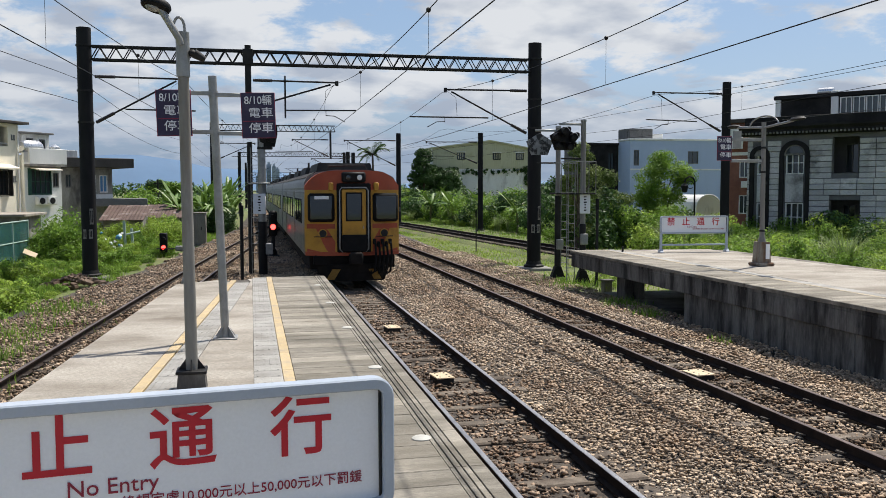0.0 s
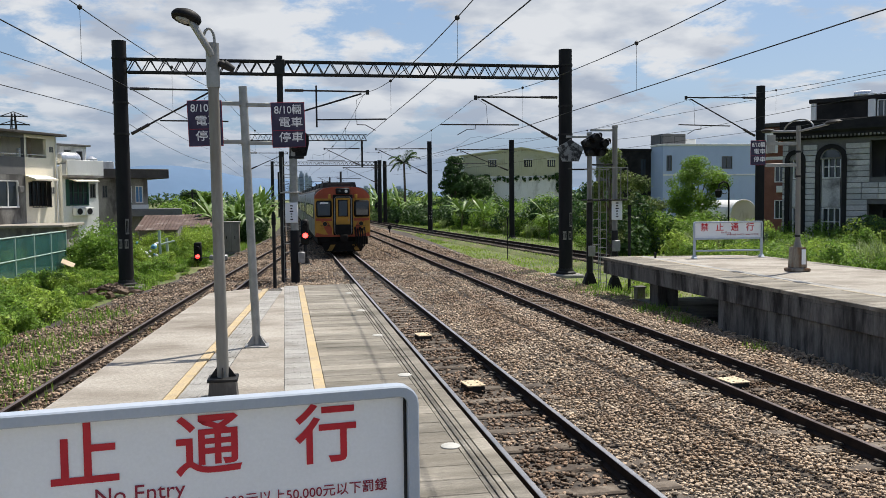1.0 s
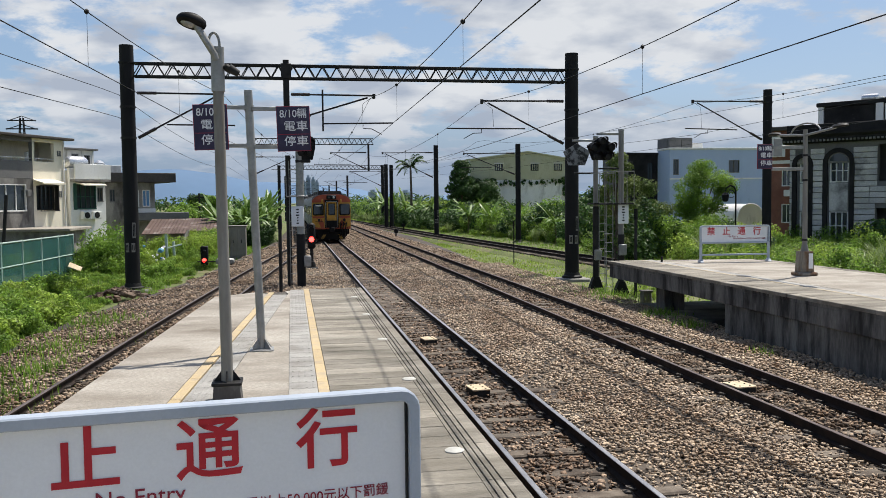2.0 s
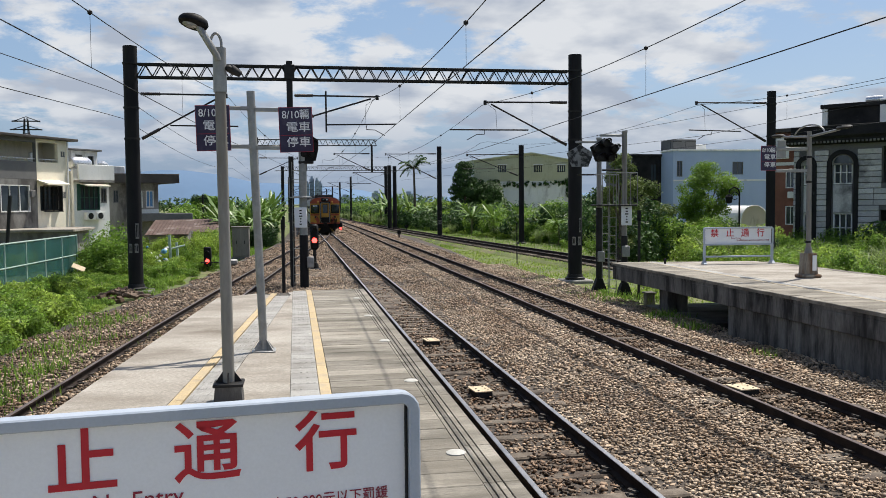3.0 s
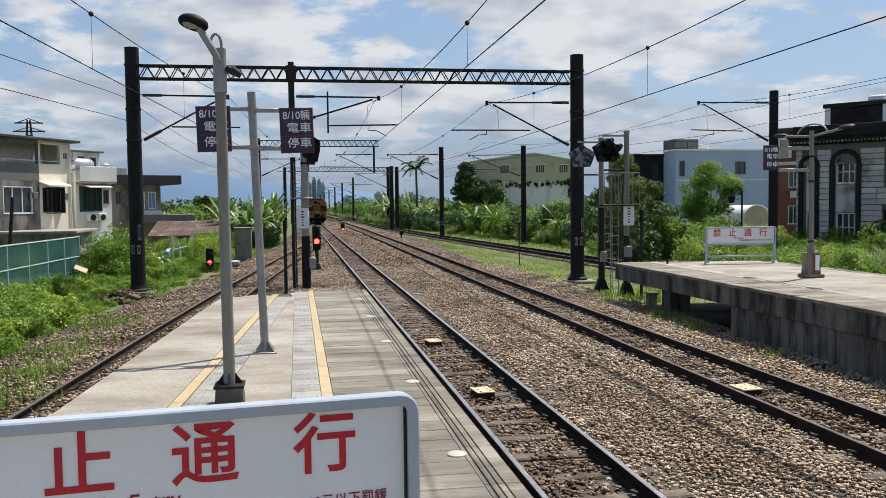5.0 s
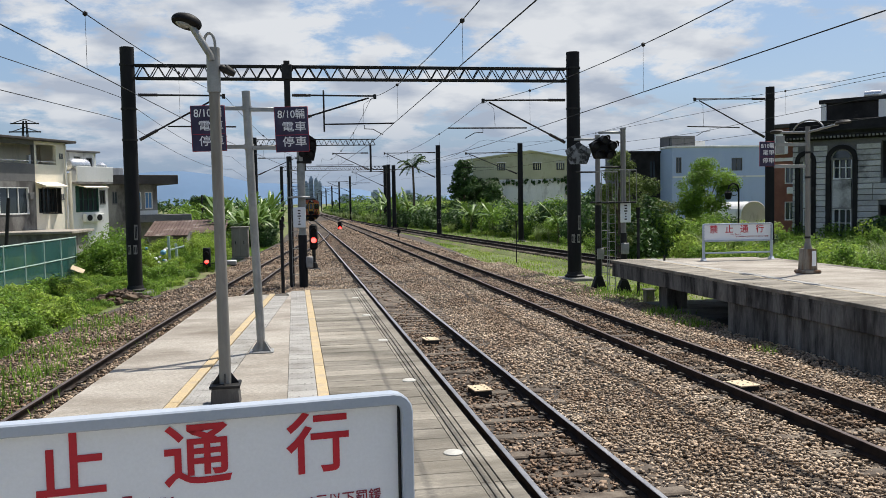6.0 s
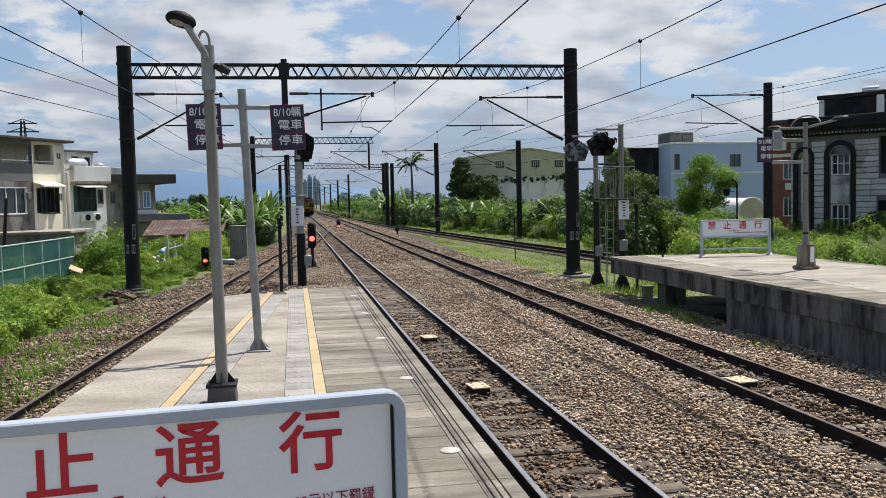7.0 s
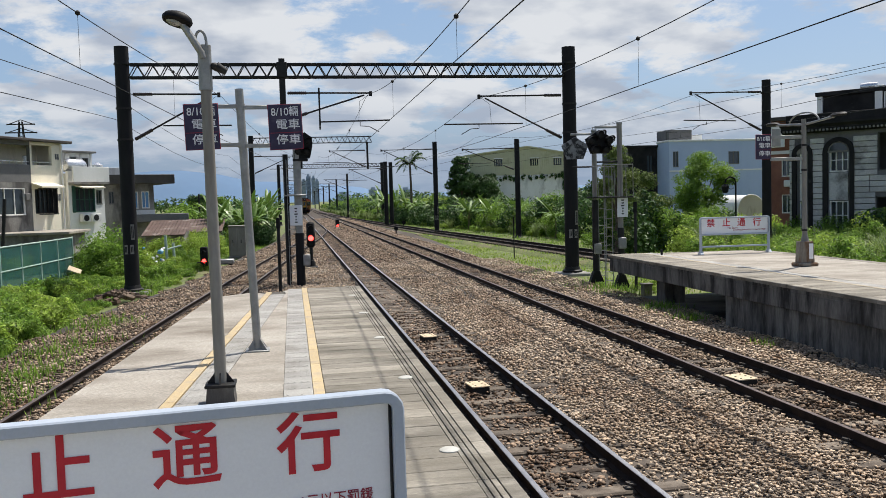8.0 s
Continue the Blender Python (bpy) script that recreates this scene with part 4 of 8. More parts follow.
def build_overhead():
    mast((-9.12, 35.5, -0.4), 9.45, 0.285, "thick dark steel mast on a concrete foot among weeds")
    mast((8.83, 35.5, -0.4), 9.47, 0.295, "thick dark steel mast on a concrete foot beside the track")
    truss(-8.86, 8.55, 0.035, 0.5, 30, (0, 35.5, 7.86), "dark steel lattice beam spanning the tracks")
    s = thing("hanging_post", "dark square post hung from the lattice beam", "post", (-3.05, 35.2, 5.6))
    part("post", Shape().box(-0.12, -0.08, 0, 0.12, 0.08, 2.95, 0.01), STEEL_DARK, s)
    part("clamp_plate", Shape().box(-0.2, -0.12, 2.2, 0.2, -0.08, 2.8, 0.01), STEEL_DARK, s)
    cantilever((-8.83, 35.5, 5.45), 3.3, 1.78, 0.56, -0.02, 1, 1.15, 3.75, "dark bracket holding the wires over the platform track")
    c = cantilever((-2.93, 35.2, 6.15), 3.35, 1.05, -0.1, 0.04, 1, 1.3, 4.1, "dark bracket hung from the beam over the main track")
    part("upright", Shape().tube([(1.3, 0, -0.4), (1.3, 0, 1.25)], 0.035, 8), STEEL_DARK, c)
    cantilever((8.54, 35.5, 5.25), 3.6, 1.82, 0.66, 0.0, -1, -1.75, -5.1, "dark bracket reaching over the second track")
    mast((21.93, 42.5, -0.5), 9.1, 0.24, "slim dark mast beyond the far platform", False)
    cantilever((21.7, 42.5, 5.94), 4.0, 2.04, 0.55, 0.06, -1, -1.5, -4.4, "dark bracket over the siding")
    # further supports down the line
    mast((9.9, 77, -0.5), 8.4, 0.22, "slim dark mast with a heavy foot in the grass", True)
    f = thing("mast_foot", "heavy black concrete block round the mast foot", "foundation", (9.9, 77, GROUND + 0.1))
    part("block", Shape().prism([(-0.85, 0), (0.85, 0), (0.7, 0.3), (0.4, 0.42), (-0.4, 0.42), (-0.7, 0.3)], -0.6, -0.26, "y"), STEEL_DARK, f, smooth=False)
    cantilever((9.7, 77, 5.0), 4.6, 2.25, 0.8, 0, -1, -2.6, -5.6, "dark bracket on the grass-side mast")
    mast((15.35, 69, -0.5), 8.0, 0.22, "slim dark mast before the shrubs", False)
    cantilever((15.15, 69, 5.0), 4.3, 1.75, 0.6, 0, -1, -2.0, -4.6, "dark bracket over the siding track")
    mast((-6.4, 83, -0.5), 9.6, 0.24, "dark mast beside the banana plants", False)
    truss(-6.3, 4.85, 0.03, 0.55, 22, (0, 83, 8.35), "dark lattice beam further along the line")
    for x, l in ((4.4, 2.6), (-1.8, 2.4)):
        h = thing("hanging_post", "dark drop post under the lattice beam", "post", (x, 83, 8.4 - l))
        part("post", Shape().box(-0.09, -0.09, 0, 0.09, 0.09, l, 0.01), STEEL_DARK, h)
    cantilever((4.25, 83, 6.0), 3.4, 1.6, 0.5, 0, -1, -1.5, -5.0, "dark bracket on the second beam")
    cantilever((-6.2, 83, 5.6), 3.6, 1.6, 0.4, 0, 1, 1.5, 4.2, "dark bracket over the joining track")
    for x, y in ((8.1, 102), (8.95, 104)):
        mast((x, y, -0.5), 7.8, 0.24, "slim dark mast of a pair beside the line", False)
    cantilever((7.9, 102, 4.6), 4.0, 1.9, 0.6, 0, -1, -2.0, -4.8, "dark bracket beside the second track")
    mast((-4.6, 130, -0.5), 8.9, 0.24, "slim dark mast down the line", False)
    mast((10.6, 130, -0.5), 8.9, 0.24, "slim dark mast down the line", False)
    truss(-4.6, 10.6, 0.035, 0.55, 26, (0, 130, 7.75), "dark lattice beam far along the line")
    for i, y in enumerate((165, 205, 245, 290, 340, 400)):
        for x in (-3.9, 7.6):
            mast((x, y, -0.5), 8.4 - 0.1 * i, 0.2, "slim dark mast far down the line", False)
        cantilever((7.4, y, 5.0), 4.2, 1.9, 0.6, 0, -1, -2.0, -4.8, "dark bracket far down the line", False)
        cantilever((-3.7, y, 5.0), 4.0, 1.9, 0.6, 0, 1, 1.8, 4.6, "dark bracket far down the line", False)
    overhead_wire("catenary", [0.0, 0.0, 0.3, -0.2, 0.2, -0.2, 0.2], [-40, -3.5, 35.3, 83, 130, 205, 290], 7.15, 6.12, 5.36, "thin dark overhead wires above the main track", (5.5, 15.4, 26, 45, 55, 66))
    overhead_wire("catenary", [4.2, 4.1, 4.9, 3.9, 4.1, 3.9, 4.1], [-40, -2, 35.5, 77, 130, 205, 290], 7.0, 6.16, 5.16, "thin dark overhead wires above the second track", (6.5, 17.7, 27.5, 45, 56, 66))
    overhead_wire("catenary", [-8.9, -8.3, -5.5, -1.5, -0.2], [-40, -12, 35.5, 83, 100], 7.2, 6.42, 5.45, "thin dark overhead wires above the platform track", (8, 17, 26, 48, 60))
    overhead_wire("catenary", [15.2, 15.0, 17.7, 12.2, 10.5], [-14, 2, 42.5, 69, 102], 7.85, 6.9, 6.2, "thin dark overhead wires above the siding", (10, 20, 33, 52))
    s = thing("feeder_wire", "thin dark wires strung past the masts", "wire", group="overhead wires")
    for z, drop, far in ((7.15, 1.0, 7.35), (6.27, 0.85, 6.2)):
        line = [(-9.45, y, z - drop * (1 - u * u)) for y, u in ((-12, 0.55), (0, 0.05), (8, 0.0), (14, 0.05), (18, 0.28), (21, 0.46), (25, 0.66), (29, 0.81), (32, 0.91), (35.5, 1.0))]
        line += [(-9.4 + 0.9 * u, 35.5 + 47.5 * u, z + (far - z) * u - 2.2 * u * (1 - u)) for u in (0.1, 0.2, 0.3, 0.4, 0.5, 0.6, 0.7, 0.8, 0.9, 1.0)]
        part("strand", Shape().tube(line + [(-8.3, 130, far - 0.4)], 0.011, 5), WIRE, s)
    for x, z in ((22.3, 8.0), (22.3, 6.3)):
        part("strand", Shape().tube([(20.5, -12, z + 0.3), (21.4, 12, z - 0.4), (x, 42.5, z), (17.5, 80, z - 0.3), (13, 130, z)], 0.011, 5), WIRE, s)


# ---- train ----
CAB_GLASS = glass("greyish cab glass", (0.014, 0.017, 0.0175))
PALE_LENS = glass("pale headlight glass", (0.75, 0.75, 0.72), 0.1)


def train_car(label, rear):
    """A diesel railcar: its rear end plane is y = 0, its rails z = 0."""
    s = thing("railcar", label, "train", group="railcars of the train")
    W, LEN = 1.43, 19.6
    z0, z1 = 0.92, 3.12
    prof = [(-W, z0), (-W, z1), (-W + 0.10, z1 + 0.18), (-W + 0.38, z1 + 0.32), (-0.5, z1 + 0.40), (0.5, z1 + 0.40), (W - 0.38, z1 + 0.32), (W - 0.10, z1 + 0.18), (W, z1), (W, z0)]
    y_in = 0.85 if rear else 0.15
    body = part("body", Shape().prism(prof, y_in, LEN, "y"), STAINLESS, s, "dull stainless steel body")
    for z in (1.0, 1.12, 1.24, 1.36, 1.48, 2.68, 2.8, 2.92):
        for x in (-W - 0.012, W):
            part("side_rib", Shape().box(x, y_in + 0.3, z, x + 0.012, LEN - 0.1, z + 0.035), STAINLESS, body, smooth=False)
    k = 0
    for i in range(11):
        y = 2.2 + i * 1.52
        for x in (-W - 0.02, W - 0.01):
            if i in (3, 8):
                part("side_door", Shape().box(x, y - 0.1, 1.0, x + 0.03, y + 0.85, 2.86, 0.01), STAINLESS, s)
                part("door_glass", Shape().box(x - 0.006, y + 0.12, 1.9, x + 0.036, y + 0.62, 2.6, 0.01), TRAIN_GLASS, s)
            else:
                w = part("side_window", Shape().box(x - 0.006, y, 1.83, x + 0.036, y + 1.08, 2.62, 0.02), RUBBER, s)
                part("pane", Shape().box(x - 0.012, y + 0.06, 1.88, x + 0.042, y + 1.02, 2.57, 0.01), TRAIN_GLASS, w)
    part("roof", Shape().prism([(-W + 0.06, z1 + 0.16), (-W + 0.36, z1 + 0.34), (-0.5, z1 + 0.43), (0.5, z1 + 0.43), (W - 0.36, z1 + 0.34), (W - 0.06, z1 + 0.16)], y_in + 0.25, LEN - 0.05, "y"), ROOF_DARK, s, "sooty dark roof", smooth=False)
    for y in (2.6, 8.6, 14.4):
        part("roof_unit", Shape().prism([(-0.95, z1 + 0.3), (-0.85, z1 + 0.66), (0.85, z1 + 0.66), (0.95, z1 + 0.3)], y, y + 3.6, "y"), ROOF_DARK, s, "dark roof cooling unit", smooth=False)
    part("underframe", Shape().box(-W + 0.12, 0.5, 0.5, W - 0.12, LEN - 0.3, 0.93, 0.03), UNDER, s)
    for y in (4.5, 8.2, 12.0):
        for x in (-1, 1):
            part("equipment_box", Shape().box(x * 0.75 - 0.45, y, 0.28, x * 0.75 + 0.45, y + 2.4, 0.62, 0.04), UNDER, s)
    for y in (2.6, LEN - 2.9):
        bogie = part("bogie", Shape().box(-1.0, y - 1.5, 0.38, -0.8, y + 1.5, 0.62, 0.04).box(0.8, y - 1.5, 0.38, 1.0, y + 1.5, 0.62, 0.04).box(-0.8, y - 0.25, 0.4, 0.8, y + 0.25, 0.6, 0.03), UNDER, s)
        for yy in (y - 1.05, y + 1.05):
            for x in (-1, 1):
                m = pose(x * 0.535, yy, 0.43, 0, 90, 0)
                part("wheel", Shape().lathe([(0.05, -0.07), (0.40, -0.06), (0.43, -0.05), (0.43, 0.05), (0.36, 0.06), (0.12, 0.03)], 20, m), UNDER, bogie)
            part("axle", Shape().tube([(-0.7, yy, 0.43), (0.7, yy, 0.43)], 0.07, 8), UNDER, bogie)
    if not rear:
        part("gangway", Shape().box(-0.55, -0.35, 1.0, 0.55, 0.16, 3.0, 0.05), RUBBER, s)
        return s
    # rounded cab end, swept back at its corners
    def end_plan(x):
        return 0.05 + 0.38 * (abs(x) / W) ** 3
    cols = np.linspace(-W, W, 25)
    def roof_at(x):
        return z1 + 0.37 - 0.46 * (abs(x) / W) ** 4.5
    def skin(zlo, zhi, name, mat, lab, off=0.0, xs=cols):
        vs, fs, rows = [], [], 6
        for r in range(rows + 1):
            for x in xs:
                zz = zlo(x) + (zhi(x) - zlo(x)) * r / rows
                lean = 0.05 * max(0.0, (zz - 2.6)) ** 1.5
                vs.append((x, end_plan(x) + lean - off, zz))
        n = len(xs)
        for r in range(rows):
            for i in range(n - 1):
                fs.append((r * n + i, r * n + i + 1, (r + 1) * n + i + 1, (r + 1) * n + i))
        k = len(vs)
        vs += [(p[0], 0.95 + 0.0 * p[1], p[2]) for p in vs]
        for r in range(rows):
            fs.append((r * n, (r + 1) * n, k + (r + 1) * n, k + r * n))
            fs.append((r * n + n - 1, k + r * n + n - 1, k + (r + 1) * n + n - 1, (r + 1) * n + n - 1))
        for i in range(n - 1):
            fs.append((i, k + i, k + i + 1, i + 1))
            fs.append((rows * n + i, rows * n + i + 1, k + rows * n + i + 1, k + rows * n + i))
        return part(name, Shape().add(vs, fs), mat, s, lab)
    skin(lambda x: 0.92, lambda x: 1.04, "lower_band", ORANGE, "orange band along the bottom edge")
    face = skin(lambda x: 1.042, lambda x: 2.9, "cab_face", TRAIN_YELLOW, "faded yellow cab end")
    skin(lambda x: min(2.902, roof_at(x) - 0.02), roof_at, "cab_brow", ORANGE, "orange band over the cab windows")
    # slanting orange stripes under the windows
    for sx in (-1, 1):
        def strip(a, b, lo, hi):
            st = skin(lambda x: lo(abs(x)), lambda x: max(hi(abs(x)), lo(abs(x)) + 0.004), "stripe", ORANGE, "faded orange stripe", 0.007, np.linspace(sx * a, sx * b, 9))
            st.parent = face
        strip(0.565, 1.385, lambda x: 1.74, lambda x: 1.88)
        strip(0.565, 1.12, lambda x: max(1.044, 1.044 + (x - 0.80) / 0.32 * 0.69), lambda x: min(1.739, 1.34 + (x - 0.56) / 0.24 * 0.4))
        strip(1.0, 1.385, lambda x: 1.044, lambda x: 1.044 + 0.09 * (x - 1.0) / 0.385)
        # windows with rounded rubber seals
        w = part("cab_window", Shape().box(sx * 0.98 - 0.40, 0.03, 1.94, sx * 0.98 + 0.40, 0.4, 2.80, 0.07, pose(0, 0, 0)), RUBBER, s, "dark rubber window seal")
        w.matrix_basis = Matrix.Translation((sx * 0.98, 0.06, 0)) @ pose(0, 0, 0, 0, 0, sx * 9) @ Matrix.Translation((-sx * 0.98, -0.055, 0))
        part("pane", Shape().box(sx * 0.98 - 0.365, 0.015, 1.975, sx * 0.98 + 0.365, 0.3, 2.765, 0.06), CAB_GLASS, w)
        if sx < 0:
            part("destination_plate", Shape().box(-1.17, 0.004, 2.62, -0.74, 0.02, 2.72, 0.01), LETTER_WHITE, w, "pale destination plate with grey bars")
        part("tail_lamp", Shape().lathe([(0.02, 0.0), (0.10, 0.0), (0.115, 0.05), (0.115, 0.12)], 16, pose(sx * 0.93, 0.04, 1.6, -90, 0, 0)), STEEL_DARK, s, "round dark lamp")
        part("lamp_ring", Shape().lathe([(0.11, -0.01), (0.135, -0.01), (0.135, 0.06), (0.11, 0.06)], 18, pose(sx * 0.93, 0.075, 1.6, -90, 0, 0)), TRAIN_YELLOW, s)
        part("handrail", Shape().tube([(sx * 0.66, 0.0, 1.50), (sx * 1.2, 0.1, 1.50)], 0.015, 6), STEEL_DARK, s)
        part("marker_lamp", Shape().box(sx * 0.68 - 0.07, -0.02, 2.88, sx * 0.68 + 0.07, 0.12, 3.12, 0.02), TRAIN_YELLOW, s, "yellow marker lamp box")
        part("plough_stripe", Shape().add([(sx * 0.42, -0.03, 0.52), (sx * 0.66, 0.03, 0.52), (sx * 0.84, 0.12, 0.2), (sx * 0.6, 0.04, 0.2)], [(0, 1, 2, 3)]), DULL_YELLOW, s, "yellow warning stripe")
    # end door in its dark gangway frame
    part("door_surround", Shape().box(-0.51, -0.01, 1.02, 0.51, 0.3, 3.1, 0.03), RUBBER, s, "black gangway surround")
    rim = Shape().tube([(-0.43, -0.03, 1.12), (-0.43, -0.03, 2.88), (-0.36, -0.03, 2.97), (0.36, -0.03, 2.97), (0.43, -0.03, 2.88), (0.43, -0.03, 1.12), (0.36, -0.03, 1.05), (-0.36, -0.03, 1.05), (-0.43, -0.03, 1.12)], 0.022, 8)
    part("gangway_rim", rim, GALV, s, "pale metal gangway rim")
    door = part("end_door", Shape().box(-0.37, -0.035, 1.10, 0.37, 0.05, 2.92, 0.03), TRAIN_YELLOW, s, "yellow end door")
    part("door_window", Shape().box(-0.26, -0.043, 1.95, 0.26, 0.0, 2.84, 0.06), RUBBER, door)
    part("pane", Shape().box(-0.225, -0.05, 1.99, 0.225, 0.0, 2.80, 0.05), CAB_GLASS, door)
    part("step_plate", Shape().box(-0.38, -0.16, 1.04, 0.38, -0.03, 1.56, 0.04), RUBBER, s, "dark folded gangway plate")
    part("door_handle", Shape().tube([(0.28, -0.06, 1.72), (0.28, -0.06, 1.82)], 0.012, 6), GALV, door)
    box = part("headlight_box", Shape().box(-0.36, -0.06, 3.12, 0.36, 0.6, 3.44, 0.05), BLACK, s, "black headlight box")
    for x in (-0.17, 0.17):
        part("headlight", Shape().lathe([(0.01, -0.015), (0.07, 0.0), (0.085, 0.02), (0.085, 0.05)], 18, pose(x, -0.075, 3.27, -90, 0, 0)), PALE_LENS if x > 0 else CAB_GLASS, box, "round headlight glass")
    part("roof_frame", Shape().tube([(-0.75, 0.45, 3.5), (-0.7, 0.4, 3.62), (0.4, 0.4, 3.64), (0.46, 0.45, 3.46)], 0.02, 6).tube([(-0.7, 0.9, 3.66), (0.42, 0.9, 3.68)], 0.02, 6), STEEL_DARK, s, "thin roof frame")
    part("plough", Shape().add([(-1.15, 0.35, 0.66), (1.15, 0.35, 0.66), (0.95, 0.3, 0.14), (-0.95, 0.3, 0.14), (-0.35, -0.02, 0.66), (0.35, -0.02, 0.66), (0.35, 0.0, 0.16), (-0.35, 0.0, 0.16), (-1.1, 0.7, 0.66), (1.1, 0.7, 0.66), (0.9, 0.7, 0.14), (-0.9, 0.7, 0.14)],
                               [(0, 4, 7, 3), (4, 5, 6, 7), (5, 1, 2, 6), (0, 8, 9, 1, 5, 4), (3, 7, 6, 2, 10, 11), (8, 11, 10, 9), (0, 3, 11, 8), (1, 9, 10, 2)]), UNDER, s, "grimy snow plough")
    part("coupler", Shape().box(-0.16, -0.5, 0.74, 0.16, 0.4, 1.0, 0.05).box(-0.2, -0.62, 0.68, 0.2, -0.42, 1.06, 0.05), UNDER, s, "dark coupler head")
    part("skirt", Shape().box(-1.2, 0.2, 0.62, 1.2, 0.6, 0.93, 0.03), UNDER, s)
    for i, x in enumerate((0.62, 0.74, 0.86, 0.98, 1.1)):
        dz = 0.08 * (i % 2)
        part("jumper_hose", Shape().tube([(x, 0.05, 1.32 - dz), (x, -0.14, 1.28 - dz), (x + 0.02, -0.16, 0.9), (x - 0.02, -0.12, 0.45 + dz), (x - 0.1, -0.02, 0.36 + dz), (x - 0.16, 0.08, 0.6)], 0.034, 8), RUBBER, s)
        part("hose_socket", Shape().box(x - 0.045, -0.02, 1.26 - dz, x + 0.045, 0.14, 1.42 - dz, 0.015), UNDER, s)
    return s


CARS = []


def build_train():
    CARS.append(train_car("rear railcar in faded yellow and orange with dark end door", True))
    CARS.append(train_car("stainless middle railcar coupled in the train", False))
    for i in range(2):
        CARS.append(copy_thing(CARS[1], pose(0, 0, 0)))


def motions():
    """The train runs away from the platform and gains a little speed."""
    for i, car in enumerate(CARS):
        rows = []
        for k in range(17):
            t = k * 0.5
            rows.append((t, pose(0, 26.0 + 18.6 * t + 0.43 * t * t + i * 20.2, 0)))
        walk(car, rows)


build_near_platform()
build_far_platform()
barrier_sign((-3.463, 3.18, PLAT), "white no entry board with red characters in a grey frame", 7.0, 0.145, 1.0)
barrier_sign((10.1, 24.0, RPLAT), "white no entry board standing on the far platform", -4.0, 0.1)
stop_sign_post()
platform_lamp()
far_lamp()
build_overhead()
build_train()


# ---- loose ballast ----
def track_gap(x, y):
    """Distance from the centre of the nearest of the three tracks in the main bed."""
    ca = np.abs(x)
    cb = np.abs(x - 4.05)
    cl = curve_through(TRACKS["c"]["pts"], 1.0)
    cx = np.interp(y, [p.y for p in cl], [p.x for p in cl])
    return ca, cb, np.abs(x - cx), cx


def keep_stones(x, y, rng):
    ca, cb, cc, cx = track_gap(x, y)
    rail = (np.abs(ca - GAUGE) < 0.085) | (np.abs(cb - GAUGE) < 0.085) | (np.abs(cc - GAUGE) < 0.085)
    under = (x < EDGE - 0.3) & (x > plat_left(y) + 0.2) & (y < 18.4)
    far_wall = (x > 6.85) & (y < 18.4)
    left_end = x < cx - 2.35 - 0.8 * np.clip((34 - y) / 8, 0, 1) + 0.25 * np.sin(y * 1.7)
    ph = np.abs(((y + 12) / 0.626 + 0.5) % 1.0 - 0.5) * 0.626
    on_sleeper = (ph < 0.10) & (ca < 1.05)
    hide = on_sleeper & (rng.random(len(x)) > np.where(y < 13, 0.38, 0.5))
    ok = ~(rail | under | far_wall | left_end | hide)
    z = np.full(len(x), BED + 0.015)
    z += np.where(cb < 1.6, 0.075, 0.0) + np.where(cc < 1.3, 0.035, 0.0)
    z += np.where(ca < 0.5, -0.015, 0.0) + np.where(on_sleeper, 0.035, 0.0)
    mid = np.clip(1 - np.abs(x - 2.0) / 0.9, 0, 1)
    z += mid * 0.05 + rng.uniform(-0.035, 0.03, len(x)) + 0.025 * np.sin(x * 2.1) * np.sin(y * 1.3)
    return ok, z


def keep_clean(x, y, rng):
    """Stones outside the oily strip between the rails of the main track."""
    ok, z = keep_stones(x, y, rng)
    return ok & (np.abs(x) + rng.normal(0, 0.07, len(x)) > 0.62) & (np.abs(x - 4.05) + rng.normal(0, 0.07, len(x)) > 0.45), z


def keep_earth(x, y, rng):
    """Stones between the rails of the second track."""
    ok, z = keep_stones(x, y, rng)
    return ok & ((np.abs(x - 4.05) + rng.normal(0, 0.07, len(x)) <= 0.45) | (x < -3.4)), z


def keep_oily(x, y, rng):
    ok, z = keep_stones(x, y, rng)
    return ok & (np.abs(x) + rng.normal(0, 0.07, len(x)) <= 0.62), z


# ---- plants ----
SMEARED = surface("grimy grey sheet", (0.17, 0.175, 0.18), (0.25, 0.255, 0.26), 3.0, 0.6, 0, 0.05, 40, (0.025, 0.025, 0.026), 4.5, (0.47, 0.56), speck=0.1)
LEAF_MID = surface("mid green leaves", (0.12, 0.225, 0.028), (0.225, 0.36, 0.06), 0.8, 0.5, 0, 0, 8, island=0.5, translucent=0.45)
LEAF_LIGHT = surface("fresh yellow green leaves", (0.22, 0.335, 0.042), (0.33, 0.45, 0.085), 0.8, 0.5, 0, 0, 8, island=0.45, translucent=0.45)
LEAF_DARK = surface("dark green leaves", (0.03, 0.075, 0.018), (0.07, 0.14, 0.032), 0.7, 0.5, 0, 0, 8, island=0.5, translucent=0.2)
LEAF_OLIVE = surface("olive half-dry leaves", (0.075, 0.125, 0.026), (0.155, 0.205, 0.05), 0.9, 0.6, 0, 0, 8, island=0.45, translucent=0.22)
LEAF_DRY = surface("dry brown leaves", (0.16, 0.12, 0.05), (0.24, 0.19, 0.08), 0.8, 0.7, 0, 0, 8, island=0.4, translucent=0.22)
REED = surface("pale green blades", (0.14, 0.21, 0.06), (0.25, 0.32, 0.13), 0.8, 0.5, 0, 0, 8, island=0.35, translucent=0.25)
BANANA = surface("banana leaf green", (0.085, 0.165, 0.025), (0.14, 0.23, 0.045), 0.8, 0.45, 0, 0, 8, translucent=0.2)
